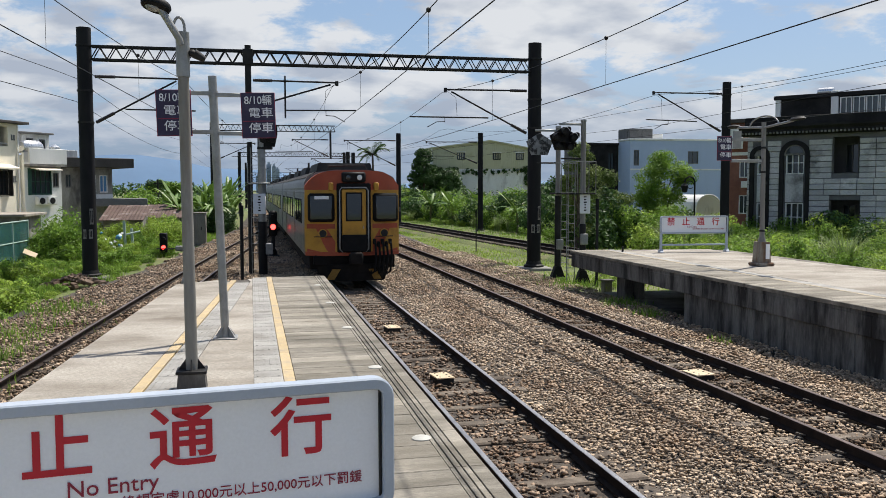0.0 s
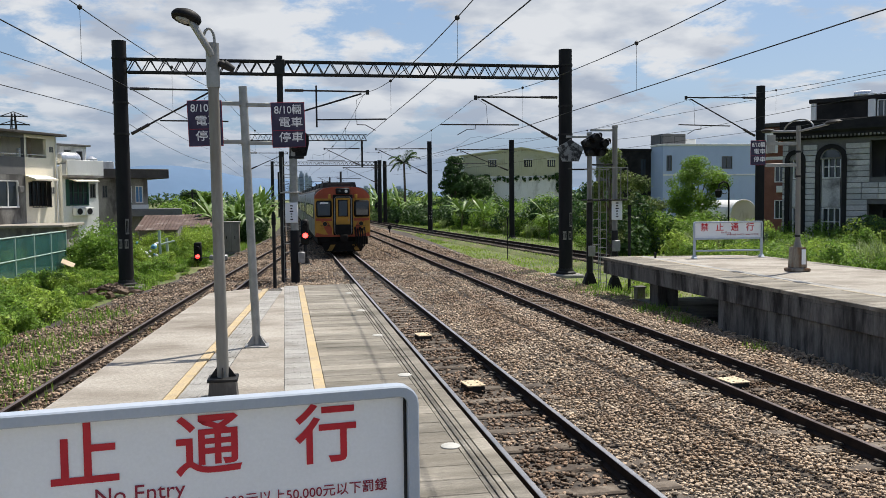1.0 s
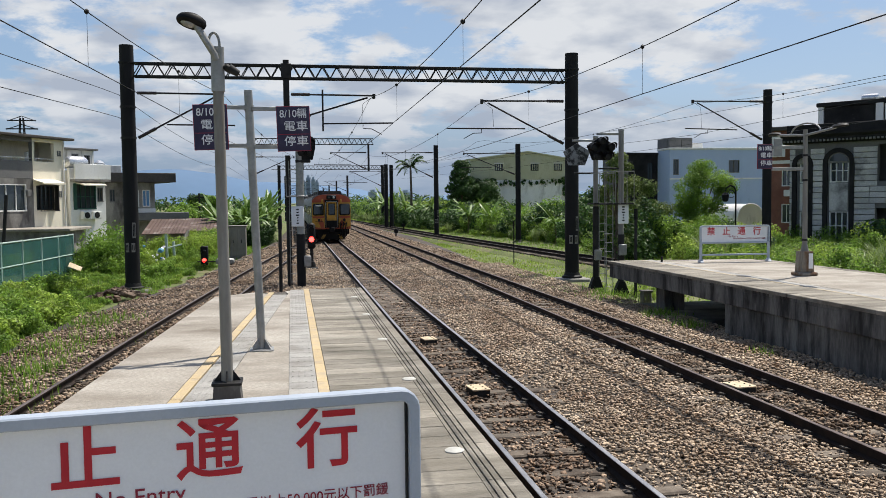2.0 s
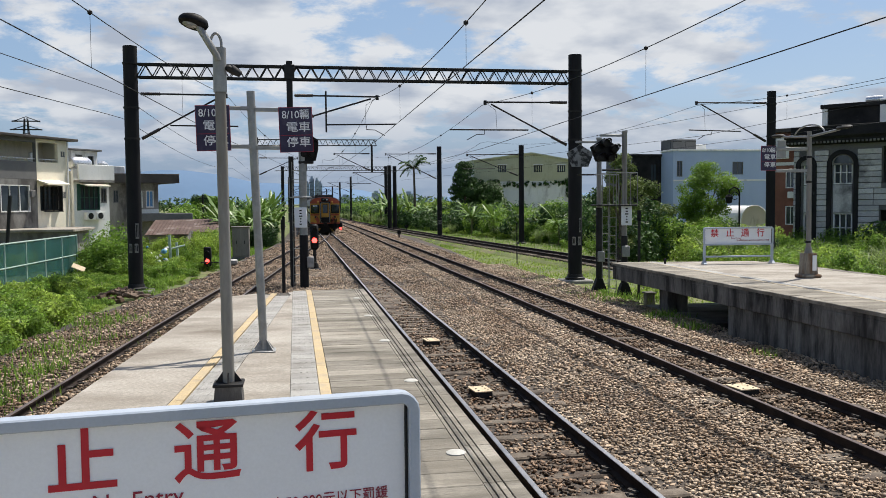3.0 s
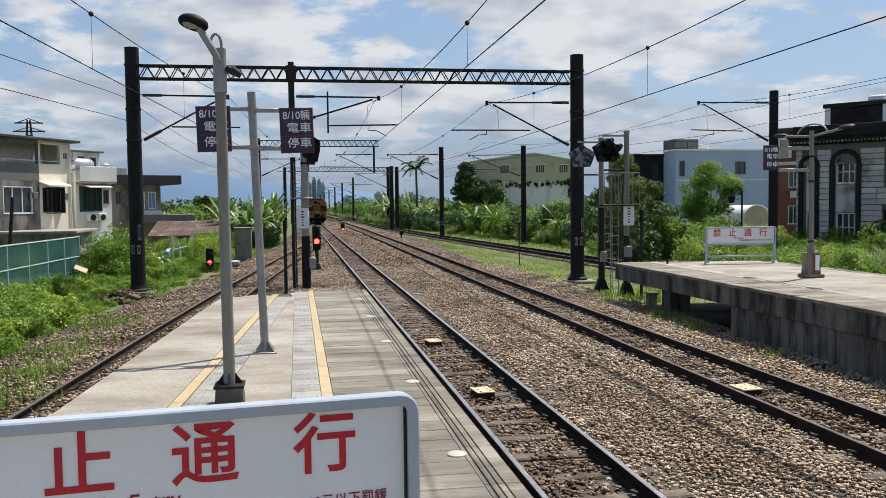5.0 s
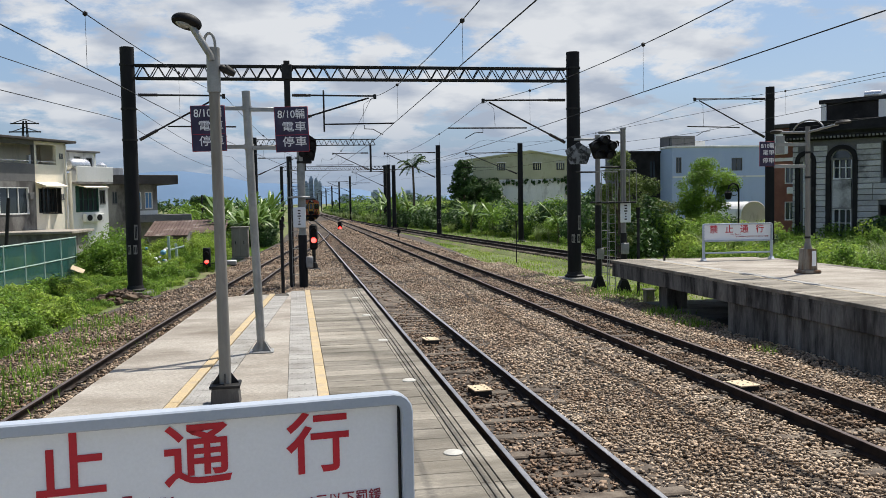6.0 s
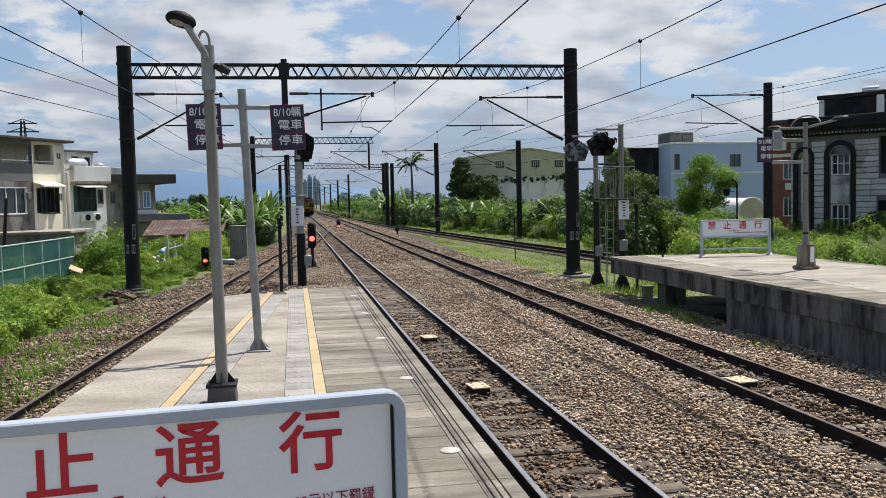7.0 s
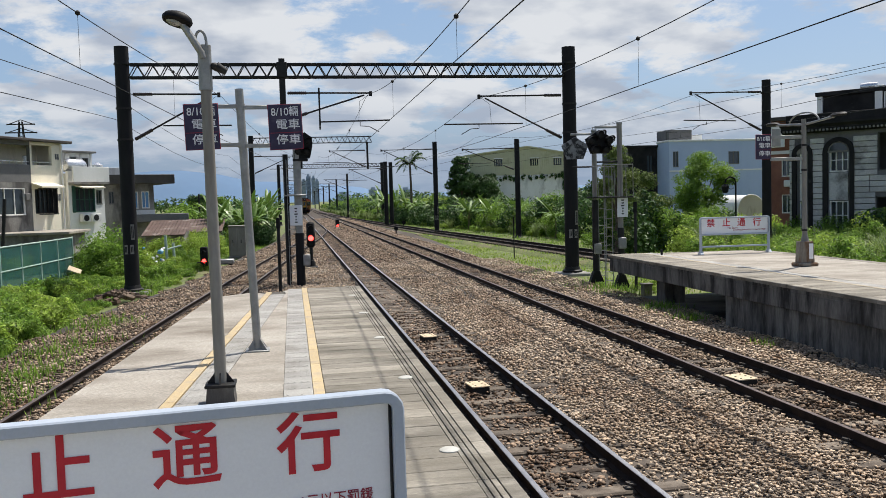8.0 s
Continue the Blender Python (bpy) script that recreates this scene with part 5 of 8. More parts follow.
BARK = surface("grey brown bark", (0.07, 0.055, 0.04), (0.14, 0.115, 0.085), 5, 0.9, 0, 0.5, 30)
STALK = surface("green brown stalk", (0.10, 0.12, 0.04), (0.17, 0.15, 0.07), 4, 0.8, 0, 0.2)


def leaf_arrays(rng, blobs, n, size, slim=0.5):
    """Leaves in the outer part of ellipsoids (x, y, z, rx, ry, rz): four-cornered blades folded a little."""
    blobs = np.array(blobs, float)
    w = blobs[:, 3] * blobs[:, 4] + blobs[:, 3] * blobs[:, 5]
    pick = rng.choice(len(blobs), n, p=w / w.sum())
    b = blobs[pick]
    d = rng.normal(size=(n, 3))
    d /= np.linalg.norm(d, axis=1, keepdims=True)
    c = b[:, :3] + d * b[:, 3:] * (rng.uniform(0.35, 1.08, (n, 1)) ** 0.6)
    up = d + rng.normal(size=(n, 3)) * 0.55 + np.array([0, 0, 0.55])
    up /= np.linalg.norm(up, axis=1, keepdims=True)
    t = np.cross(up, rng.normal(size=(n, 3)))
    t /= np.linalg.norm(t, axis=1, keepdims=True)
    s = np.cross(up, t)
    L = size * rng.uniform(0.6, 1.35, (n, 1))
    V = np.stack([c - t * L * 0.5, c + s * L * slim * 0.5 + up * L * 0.06, c + t * L * 0.5 - up * L * 0.1, c - s * L * slim * 0.5 + up * L * 0.06], 1)
    keep = V[:, :, 2].min(1) > 0.0
    V = V[keep]
    F = np.arange(len(V) * 4).reshape(-1, 4)
    return V.reshape(-1, 3), F


def leafy(name, blobs, n, size, material, parent, seed, slim=0.5):
    V, F = leaf_arrays(np.random.default_rng(seed), blobs, n, size, slim)
    ob = new(name, raw_object(name, V, F, material))
    ob.parent = parent
    return ob


def shrub(name, label, material, seed, w=1.0, h=1.0, n=2200, size=0.11, clumps=12, slim=0.5, group="trackside shrubs", category="shrub"):
    """A shrub about 2w across and h high, of uneven leafy clumps on short stems."""
    rng = np.random.default_rng(seed)
    s = thing(name, label, category, group=group)
    blobs = []
    for k in range(clumps):
        a, r = rng.uniform(0, 2 * math.pi), w * math.sqrt(rng.uniform(0, 1)) * 0.75
        rr = rng.uniform(0.2, 0.42) * w
        z = h * rng.uniform(0.12, 0.85) * (1 - 0.35 * r / w)
        blobs.append((r * math.cos(a), r * math.sin(a), z, rr, rr, rng.uniform(0.16, 0.3) * h))
    leafy("foliage", blobs, n, size, material, s, seed + 1, slim)
    stems = Shape()
    for bl in blobs[:6]:
        stems.tube([(bl[0] * 0.2, bl[1] * 0.2, -0.1), (bl[0] * 0.6, bl[1] * 0.6, bl[2] * 0.6), (bl[0], bl[1], bl[2])], 0.03 * w, 5, 0.008)
    part("stem", stems, BARK, s)
    return s


def reed_clump(name, label, material, seed, h=1.4, blades=150, w=0.5):
    rng = np.random.default_rng(seed)
    s = thing(name, label, "grass clump", group="trackside reeds")
    V, F = [], []
    for i in range(blades):
        a = rng.uniform(0, 2 * math.pi)
        d = np.array([math.cos(a), math.sin(a), 0])
        side = np.array([-math.sin(a), math.cos(a), 0])
        L, lean = h * rng.uniform(0.6, 1.15), rng.uniform(0.15, 0.75)
        o = d * rng.uniform(0, w * 0.5) + side * rng.uniform(-0.1, 0.1)
        k = len(V)
        for j, u in enumerate((0, 0.4, 0.75, 1.0)):
            p = o + d * (L * lean * u * u) + np.array([0, 0, L * (u - 0.45 * lean * u ** 3)])
            wd = 0.02 * (1 - u) ** 0.6 + 0.002
            V += [p - side * wd, p + side * wd]
        F += [(k + 2 * j, k + 2 * j + 1, k + 2 * j + 3, k + 2 * j + 2) for j in range(3)]
    ob = new("leaf_mass", raw_object("leaf_mass", np.array(V), np.array(F), material))
    ob.parent = s
    return s


def banana_plant(name, label, seed, h=4.0, material=None):
    rng = np.random.default_rng(seed)
    s = thing(name, label, "banana plant", group="banana plants")
    part("stem", Shape().tube([(0, 0, -0.1), (0.03, 0, h * 0.25), (0.0, 0.05, h * 0.52)], 0.13, 9, 0.07), STALK, s)
    for i in range(15):
        a = i * 2.4 + rng.uniform(-0.3, 0.3)
        d = np.array([math.cos(a), math.sin(a), 0])
        side = np.array([-math.sin(a), math.cos(a), 0])
        L, rise = h * rng.uniform(0.4, 0.62), rng.uniform(0.55, 1.35)
        V, F = [], []
        n = 12
        for j in range(n + 1):
            u = j / n
            p = d * (L * (u * 0.85)) + np.array([0, 0, h * 0.48 + L * (rise * u * 1.1 - 1.05 * u * u * (1.15 - 0.55 * rise))])
            wd = 0.19 * h / 4.0 * math.sin(math.pi * min(1, 0.06 + u * 0.94)) ** 0.7 + 0.01
            fold = np.array([0, 0, wd * 0.35])
            rag = rng.uniform(0.78, 1.05, 2)
            V += [p - side * wd * rag[0] - fold, p, p + side * wd * rag[1] - fold]
        for j in range(n):
            k = 3 * j
            for q in (0, 1):
                if rng.random() > 0.06:
                    F.append((k + q, k + q + 1, k + 4 + q, k + 3 + q))
        ob = new("leaf", raw_object("leaf", np.array(V), np.array(F), material or BANANA))
        ob.parent = s
    return s


def palm_tree(at, h):
    rng = np.random.default_rng(77)
    s = thing("palm_tree", "tall feathery palm tree standing beyond the hedge", "palm tree", at)
    part("trunk", Shape().tube([(0, 0, -0.1), (0.1, 0, h * 0.4), (0.0, 0, h * 0.78)], 0.2, 9, 0.13), BARK, s)
    for i in range(13):
        a = i * 2.4
        d, side = np.array([math.cos(a), math.sin(a), 0]), np.array([-math.sin(a), math.cos(a), 0])
        L, rise = rng.uniform(1.9, 2.6), rng.uniform(0.35, 1.7)
        V, F = [], []
        for j in range(44):
            u = (j + 1) / 44
            p = d * L * u * 0.85 + np.array([0, 0, h * 0.78 + L * (rise * u - 0.85 * u * u)])
            for q in (-1, 1):
                k = len(V)
                tip = p + side * q * 0.55 * math.sin(math.pi * (0.12 + 0.85 * u)) + d * 0.3 + np.array([0, 0, -0.12 - 0.25 * rng.random()])
                V += [p, p + d * 0.13, tip]
                F.append((k, k + 1, k + 2))
        ob = new("frond", raw_object("frond", np.array(V), np.array(F), LEAF_DARK))
        ob.parent = s
    return s


def leaf_tree(name, label, at, h, w, material, seed, n=7000, size=0.2, clumps=22, low=0.35):
    """A tapered trunk with limbs, under a crown of many leafy clumps."""
    rng = np.random.default_rng(seed)
    s = thing(name, label, "tree", at)
    part("trunk", Shape().tube([(0, 0, -0.2), (0.08, 0.05, h * 0.3), (0.0, 0.1, h * 0.62)], 0.026 * h, 9, 0.01 * h), BARK, s)
    blobs, limbs = [], Shape()
    for k in range(clumps):
        a, u = rng.uniform(0, 2 * math.pi), rng.uniform(low, 0.92)
        r = w * math.sin(math.pi * min(1, (u - low) / (1 - low) * 0.85 + 0.13)) * rng.uniform(0.3, 0.9)
        rr = rng.uniform(0.2, 0.34) * w
        blobs.append((r * math.cos(a), r * math.sin(a), h * u, rr, rr, rr * 0.75))
        if k < 9:
            limbs.tube([(0, 0.05, h * min(0.55, u * 0.6)), (r * 0.5 * math.cos(a), r * 0.5 * math.sin(a), h * u * 0.8), (r * math.cos(a), r * math.sin(a), h * u)], 0.009 * h, 5, 0.003 * h)
    part("limb", limbs, BARK, s)
    leafy("crown", blobs, n, size, material, s, seed + 5, 0.55)
    return s


def place(proto, spots, rng):
    """Copies of a plant at (x, y, scale); the first spot takes the plant itself."""
    poses = [pose(x, y, GROUND, 0, 0, rng.uniform(0, 360)) @ Matrix.Diagonal((k * rng.uniform(0.9, 1.1), k * rng.uniform(0.9, 1.1), k * rng.uniform(0.85, 1.15), 1)) for x, y, k in spots]
    for m in poses[1:]:
        copy_thing(proto, m)
    proto.matrix_basis = poses[0]


def grass_field(name, label, spots, material, seed, h=0.22):
    """Short blades, three corners each, in tufts."""
    rng = np.random.default_rng(seed)
    xy = np.array(spots)
    n = len(xy)
    a = rng.uniform(0, 2 * math.pi, n)
    L = h * rng.uniform(0.5, 1.5, n)
    lean = rng.uniform(0.0, 0.7, n)
    w = 0.018 * rng.uniform(0.6, 1.4, n)
    z = np.full(n, GROUND) + xy[:, 2]
    base = np.stack([xy[:, 0], xy[:, 1], z], 1)
    side = np.stack([-np.sin(a), np.cos(a), np.zeros(n)], 1) * w[:, None]
    tip = base + np.stack([np.cos(a) * lean * L, np.sin(a) * lean * L, L], 1)
    V = np.stack([base - side, base + side, tip], 1).reshape(-1, 3)
    return raw_mesh(name, V, np.arange(3 * n).reshape(-1, 3), material, label, "grass")


def build_plants():
    rng = np.random.default_rng(11)
    U = rng.uniform
    weed = [shrub("weed_clump", "lush bright green weeds beside the ballast", (LEAF_LIGHT, LEAF_MID, LEAF_MID)[i], 100 + i, 0.75, 0.85, 1300, 0.098, 14, group="trackside weeds") for i in range(3)]
    bush = [shrub("shrub", "dense green shrub growing along the railway", LEAF_MID, 120 + i, 1.3, 1.9, 3000, 0.13, 17) for i in range(3)]
    dark = [shrub("shrub", "dark green shrub in the hedge beyond the tracks", LEAF_DARK, 140 + i, 1.5, 2.4, 2600, 0.18, 14) for i in range(2)]
    light = [shrub("shrub", "light green shrub covered in vines", LEAF_LIGHT, 160 + i, 1.35, 1.9, 2700, 0.13, 16) for i in range(2)]
    dry = shrub("shrub", "half-dry brownish shrub beside the siding", LEAF_DRY, 170, 1.0, 1.3, 1500, 0.12, 10)
    reed = [reed_clump("reed_clump", "tall pale silvergrass clump", REED, 180 + i, 1.7, 170, 0.6) for i in range(2)]
    ban = [banana_plant("banana_plant", "broad-leaved green banana plant beside the railway", 190 + i, 4.2) for i in range(2)]
    sp = {k: [] for k in ("w0", "w1", "w2", "b0", "b1", "b2", "d0", "d1", "l0", "l1", "y", "r0", "r1", "n0", "n1")}

    def put(kind, num, x, y, k):
        sp[f"{kind}{rng.integers(num)}" if num > 1 else kind].append((x, y, k))
    # left bank: weeds near the ballast, shrubs round the mast, vines beyond
    for i in range(85):
        y = U(15, 36)
        cx = float(np.interp(y, [15, 25, 36], [-9.7, -9.0, -8.7]))
        x = cx - abs(rng.normal()) * 2.1 - 0.4
        if y < 29.5 or x < -10.6:
            put("w", 3, x, y, U(0.6, 1.4) if y < 27 else U(0.35, 0.75))
    for i in range(16):
        put("w", 3, U(-10.2, -8.5), U(28.8, 34.4), U(0.2, 0.4))
    for i in range(14):
        put("w", 3, U(-13.0, -11.2), U(28.5, 36), U(0.95, 1.35))
    for i in range(46):
        put("w", 3, -9.9 - U(0, 3.6), U(35, 44.5), U(0.28, 0.55))
    for i in range(34):
        y = U(35, 56)
        put("w", 3, -8.7 + (y - 35) * 0.07 + U(-0.3, 0.9), y, U(0.16, 0.36))
    for x, y in ((-7.3, 15.0), (-7.3, 15.5), (-7.4, 17.7), (-7.2, 18.7), (-7.8, 17.5), (-8.4, 18.0), (-7.1, 19.8), (-8.0, 25.4), (-7.8, 26.2)):
        put("w", 3, x, y, U(0.16, 0.26))
    for x, y, k in ((-12.9, 46.5, 1.0), (-12.2, 45.3, 1.15), (-11.5, 44.6, 1.0), (-11.9, 46.5, 1.3), (-13.4, 48.5, 0.9), (-12.6, 49, 1.2)):
        put("b", 3, x, y, k)
    for i in range(26):
        y = U(46, 74)
        put("l" if rng.random() < 0.5 else "b", 2, -8.6 - U(0, 5.5) + (y - 46) * 0.06, y, U(0.4, 0.6) if y < 58 else U(0.6, 1.0))
    for x, y, k in ((-10.6, 56, 0.8), (-9.8, 57, 0.85), (-9.0, 58, 0.8), (-11.5, 57, 0.75), (-8.4, 60, 0.85), (-12.2, 58, 0.6), (-10.2, 64, 0.9), (-8.8, 65, 0.9)):
        put("l", 2, x, y, k)
    for i in range(26):
        y = U(36, 62)
        put("w", 3, -7.9 - U(0, 4) + (y - 36) * 0.06, y, U(0.45, 0.9))
    for x, y, k in ((-5.9, 70, 0.85), (-7.2, 72, 0.95), (-6.3, 74.5, 1.0), (-8.4, 71, 0.9), (-5.2, 76, 1.0), (-9.4, 75, 1.0), (-7.7, 77, 1.1), (-4.9, 73, 0.8), (-6.6, 71, 0.8), (-5.6, 73.5, 0.95), (-8.0, 74, 1.0), (-6.9, 76, 1.08), (-5.0, 78, 1.05), (-8.9, 73, 0.9), (-4.6, 75, 0.85)):
        put("n", 2, x, y, k)
    for i in range(16):
        put("b" if i % 2 else "d", 2, -4.8 - U(0, 4.8), U(68.5, 75), U(0.7, 1.0))
    for i in range(30):
        y = 78 + i * 5.5
        put("b" if i % 3 else "d", 2, -7.5 - U(0, 4), y, U(1.0, 1.7))
    for i in range(26):
        put("d" if i % 2 else "b", 2, -13 - U(0, 26), U(78, 120), U(1.0, 1.9))
    for i in range(14):
        put("l", 2, -16 - U(0, 8), U(46, 52), U(0.5, 0.75))
    # hedge beyond the siding
    hedge = curve_through([(30, 22), (25, 34), (21.5, 50), (19.5, 70), (17.5, 92), (13.5, 118), (10.5, 150), (9, 200), (8, 280)], 1.6)
    for i, p in enumerate(hedge):
        near = p.y < 62
        for row in range(3 if near else 3 if p.y < 130 else 2):
            kind = rng.choice(["b", "d", "l"], p=[0.5, 0.2, 0.3] if near else [0.42, 0.5, 0.08])
            size = U(0.62, 0.9) + 0.18 * row if near else U(1.0, 1.4) + 0.28 * row
            put(kind, 2, p.x + row * 1.9 + U(-0.7, 0.7), p.y + U(-0.8, 0.8), size)
        if rng.random() < 0.5:
            put("r", 2, p.x - 1.3 + U(-0.6, 0.4), p.y, U(0.7, 1.1))
        if rng.random() < 0.3 and p.y < 75:
            sp["y"].append((p.x - 1.0 + U(-0.6, 0.6), p.y, U(0.6, 1.0)))
    for x, y, k in ((11.5, 122, 1.1), (12.6, 119, 1.2), (10.8, 128, 1.25), (13.6, 116, 1.15), (10.2, 134, 1.2), (14.6, 110, 1.0), (16.5, 84, 0.95), (18.4, 80, 0.9), (17.6, 66, 0.8), (20.5, 60, 0.85), (15.5, 90, 0.95)):
        put("n", 2, x, y, k)
    for i in range(44):
        y = 64 + i * 1.5
        hx = float(np.interp(y, [50, 70, 92, 118, 150], [21.5, 19.5, 17.5, 13.5, 10.5]))
        put("d" if y > 96 or i % 3 == 0 else "b", 2, hx - 1.2 + U(-1.2, 1.0), y, U(0.9, 1.5))
    for i in range(48):
        y = U(44, 104)
        dx = float(np.interp(y, [44, 78, 112], [12.1, 9.75, 7.9]))
        hx = float(np.interp(y, [44, 50, 70, 92, 118], [23, 21.5, 19.5, 17.5, 13.5]))
        x = dx + 2.6 + (hx - dx - 2.2) * math.sqrt(U(0.02, 1))
        put(rng.choice(["r", "w"], p=[0.5, 0.5]), 2, x, y, U(0.6, 1.05))
    # behind the far platform
    for i in range(60):
        y = U(17, 36)
        x = plat_back(y) + 1.9 + abs(rng.normal()) * 3.6
        if y > 26:
            x = max(x, 14.8)
        put(rng.choice(["b", "l", "w"], p=[0.35, 0.4, 0.25]), 2, x, y, U(0.7, 1.05))
    for i in range(36):
        p = hedge[int(U(0, len(hedge) * 0.55))]
        put("w", 3, p.x - U(1.2, 2.6), p.y + U(-1, 1), U(0.5, 1.0))
    for i in range(46):
        y = U(17, 26)
        put("w", 3, plat_back(y) + U(0.7, 1.8), y, U(0.75, 1.1))
    for i in range(16):
        put("r", 2, plat_back(14) + U(2.5, 10), U(17, 30), U(0.85, 1.2))
    for i in range(14):
        put(rng.choice(["b", "l", "d"], p=[0.5, 0.25, 0.25]), 2, U(15.5, 23), U(45, 53), U(1.0, 1.55))
    for i in range(46):
        put("d" if i % 3 else "b", 2, U(11, 44), U(150, 300), U(1.5, 2.4))
    sp["y"] += [(21.6, 53, 1.7), (23.2, 53, 1.6)]
    for x, y, k in ((19.7, 44, 1.35), (19.4, 41.5, 1.3), (17.5, 31, 0.9), (18.4, 32, 0.8), (13.0, 26.5, 0.7)):
        put("r", 2, x, y, k)
    for i in range(12):
        put("w", 3, U(8.2, 11.5), U(25, 32), U(0.25, 0.45))
    groups = {"w0": weed[0], "w1": weed[1], "w2": weed[2], "b0": bush[0], "b1": bush[1], "b2": bush[2], "d0": dark[0], "d1": dark[1], "l0": light[0], "l1": light[1],
              "y": dry, "r0": reed[0], "r1": reed[1], "n0": ban[0], "n1": ban[1]}
    far_wood = []
    for k in ("b0", "b1", "b2", "d0", "d1", "l0", "l1"):
        far_wood += [(x, y, s, k[0]) for x, y, s in sp[k] if y > 76]
        sp[k] = [q for q in sp[k] if q[1] <= 76]
    for key, mat in (("b", LEAF_MID), ("d", LEAF_DARK), ("l", LEAF_LIGHT)):
        blobs = []
        for x, y, s, k in far_wood:
            if k == key:
                for c in range(9):
                    a, r = U(0, 6.28), 1.35 * s * math.sqrt(U(0, 1)) * 0.75
                    z = GROUND + 2.2 * s * U(0.12, 0.85) * (1 - 0.3 * r / (1.35 * s))
                    blobs.append((x + r * math.cos(a), y + r * math.sin(a), z + 2, U(0.3, 0.55) * s, U(0.3, 0.55) * s, U(0.35, 0.6) * s))
        V, F = leaf_arrays(rng, blobs, 75 * len(blobs), 0.29, 0.55)
        V[:, 2] -= 2
        raw_mesh("far_shrubs", V, F, mat, "belt of green shrubs far along the railway", "shrubs")
    for k, proto in groups.items():
        if not sp[k]:
            sp[k].append((-20.0, 60.0, 1.0))
        place(proto, sp[k], rng)
    leaf_tree("tree", "round bright green tree beyond the siding", (24.7, 55, GROUND), 6.3, 2.25, LEAF_MID, 301, 15000, 0.15, 44, 0.3)
    leaf_tree("tree", "dark slender tree behind the signals", (14.9, 46, GROUND), 6.3, 1.5, LEAF_OLIVE, 302, 9000, 0.13, 34, 0.1)
    leaf_tree("tree", "tangled half-dry tree behind the signals", (18.6, 52, GROUND), 5.1, 2.1, LEAF_OLIVE, 303, 12000, 0.14, 40, 0.06)
    leaf_tree("tree", "tall ivy-covered tree beside the warehouse", (19.1, 112, GROUND), 9.2, 2.2, LEAF_DARK, 304, 16000, 0.31, 130, 0.03)
    leaf_tree("tree", "broad dark tree before the warehouse", (22.4, 112.5, GROUND), 6.4, 2.7, LEAF_DARK, 305, 13000, 0.31, 110, 0.03)
    palm_tree((13.2, 118, GROUND), 10.6)
    for i, (x, y, h) in enumerate(((-10.5, 95, 4.2), (-24, 110, 5.5), (-16, 130, 5.0), (-13.5, 105, 4.6))):
        leaf_tree("tree", "green tree beyond the low houses", (x, y, GROUND), h, 2.2, LEAF_DARK if i % 2 else LEAF_MID, 310 + i, 3500, 0.26, 16, 0.2)
    # grass
    g = np.random.default_rng(5)
    spots = []
    for n, (x0, x1, y0, y1), z in ((15000, (-14.5, -9.6, 14, 34), 0.0), (13000, (-14.5, -8.0, 34, 52), 0.0), (12000, (8.0, 24, 8, 26), 0.0), (16000, (6.9, 21, 62, 112), 0.0), (9000, (13.6, 23, 26, 62), 0.0), (9000, (-9.5, -4.5, 46, 70), 0.0)):
        x, y = g.uniform(x0, x1, n), g.uniform(y0, y1, n)
        f = np.array([noise.noise((a * 0.5, b * 0.5, 0)) for a, b in zip(x, y)]) > -0.18
        if x0 == 8.0:
            f &= x > plat_back(y) + 0.05
        spots.append(np.stack([x[f], y[f], np.full(f.sum(), z)], 1))
    # sparse tufts on the ballast shoulder
    for cx, cy, r, n in ((-7.6, 14.5, 0.5, 500), (-7.7, 17, 0.4, 400), (-8.0, 20, 0.6, 500), (-7.9, 24, 0.5, 400), (6.2, 15.6, 0.12, 40), (6.5, 19.5, 0.2, 120), (6.7, 21.5, 0.25, 260), (7.0, 26.2, 0.4, 300)):
        spots.append(np.stack([g.normal(cx, r, n), g.normal(cy, r * 1.6, n), np.full(n, 0.33)], 1))
    verge = []
    for n, (x0, x1, y0, y1) in ((20000, (6.6, 12.0, 26, 76)), (6000, (6.2, 9.6, 70, 110))):
        x, y = g.uniform(x0, x1, n), g.uniform(y0, y1, n)
        f = np.array([noise.noise((a * 0.42, b * 0.3, 5)) for a, b in zip(x, y)]) > g.uniform(-0.35, 0.25, n)
        dx = np.interp(y, [38, 78, 126], [12.6, 9.75, 7.2])
        f &= np.abs(x - dx) > 0.8
        verge.append(np.stack([x[f], y[f], np.where(np.abs(x - dx) < 1.5, 0.22, 0.02)[f]], 1))
    grass_field("grass", "short patchy yellow-green grass between the tracks", np.concatenate(verge), LEAF_LIGHT, 9, 0.09)
    grass_field("grass", "green grass and small weeds on the verges", np.concatenate(spots), LEAF_MID, 6, 0.19)


# ---- signals ----
def ladder(s, x, y, z0, z1, mat=GALV, w=0.3):
    for q in (-w / 2, w / 2):
        part("ladder_stile", Shape().tube([(x + q, y, z0), (x + q, y, z1)], 0.016, 6), mat, s)
    k = int((z1 - z0) / 0.32)
    for i in range(k):
        z = z0 + 0.2 + i * 0.32
        part("rung", Shape().tube([(x - w / 2, y, z), (x + w / 2, y, z)], 0.013, 6), mat, s)


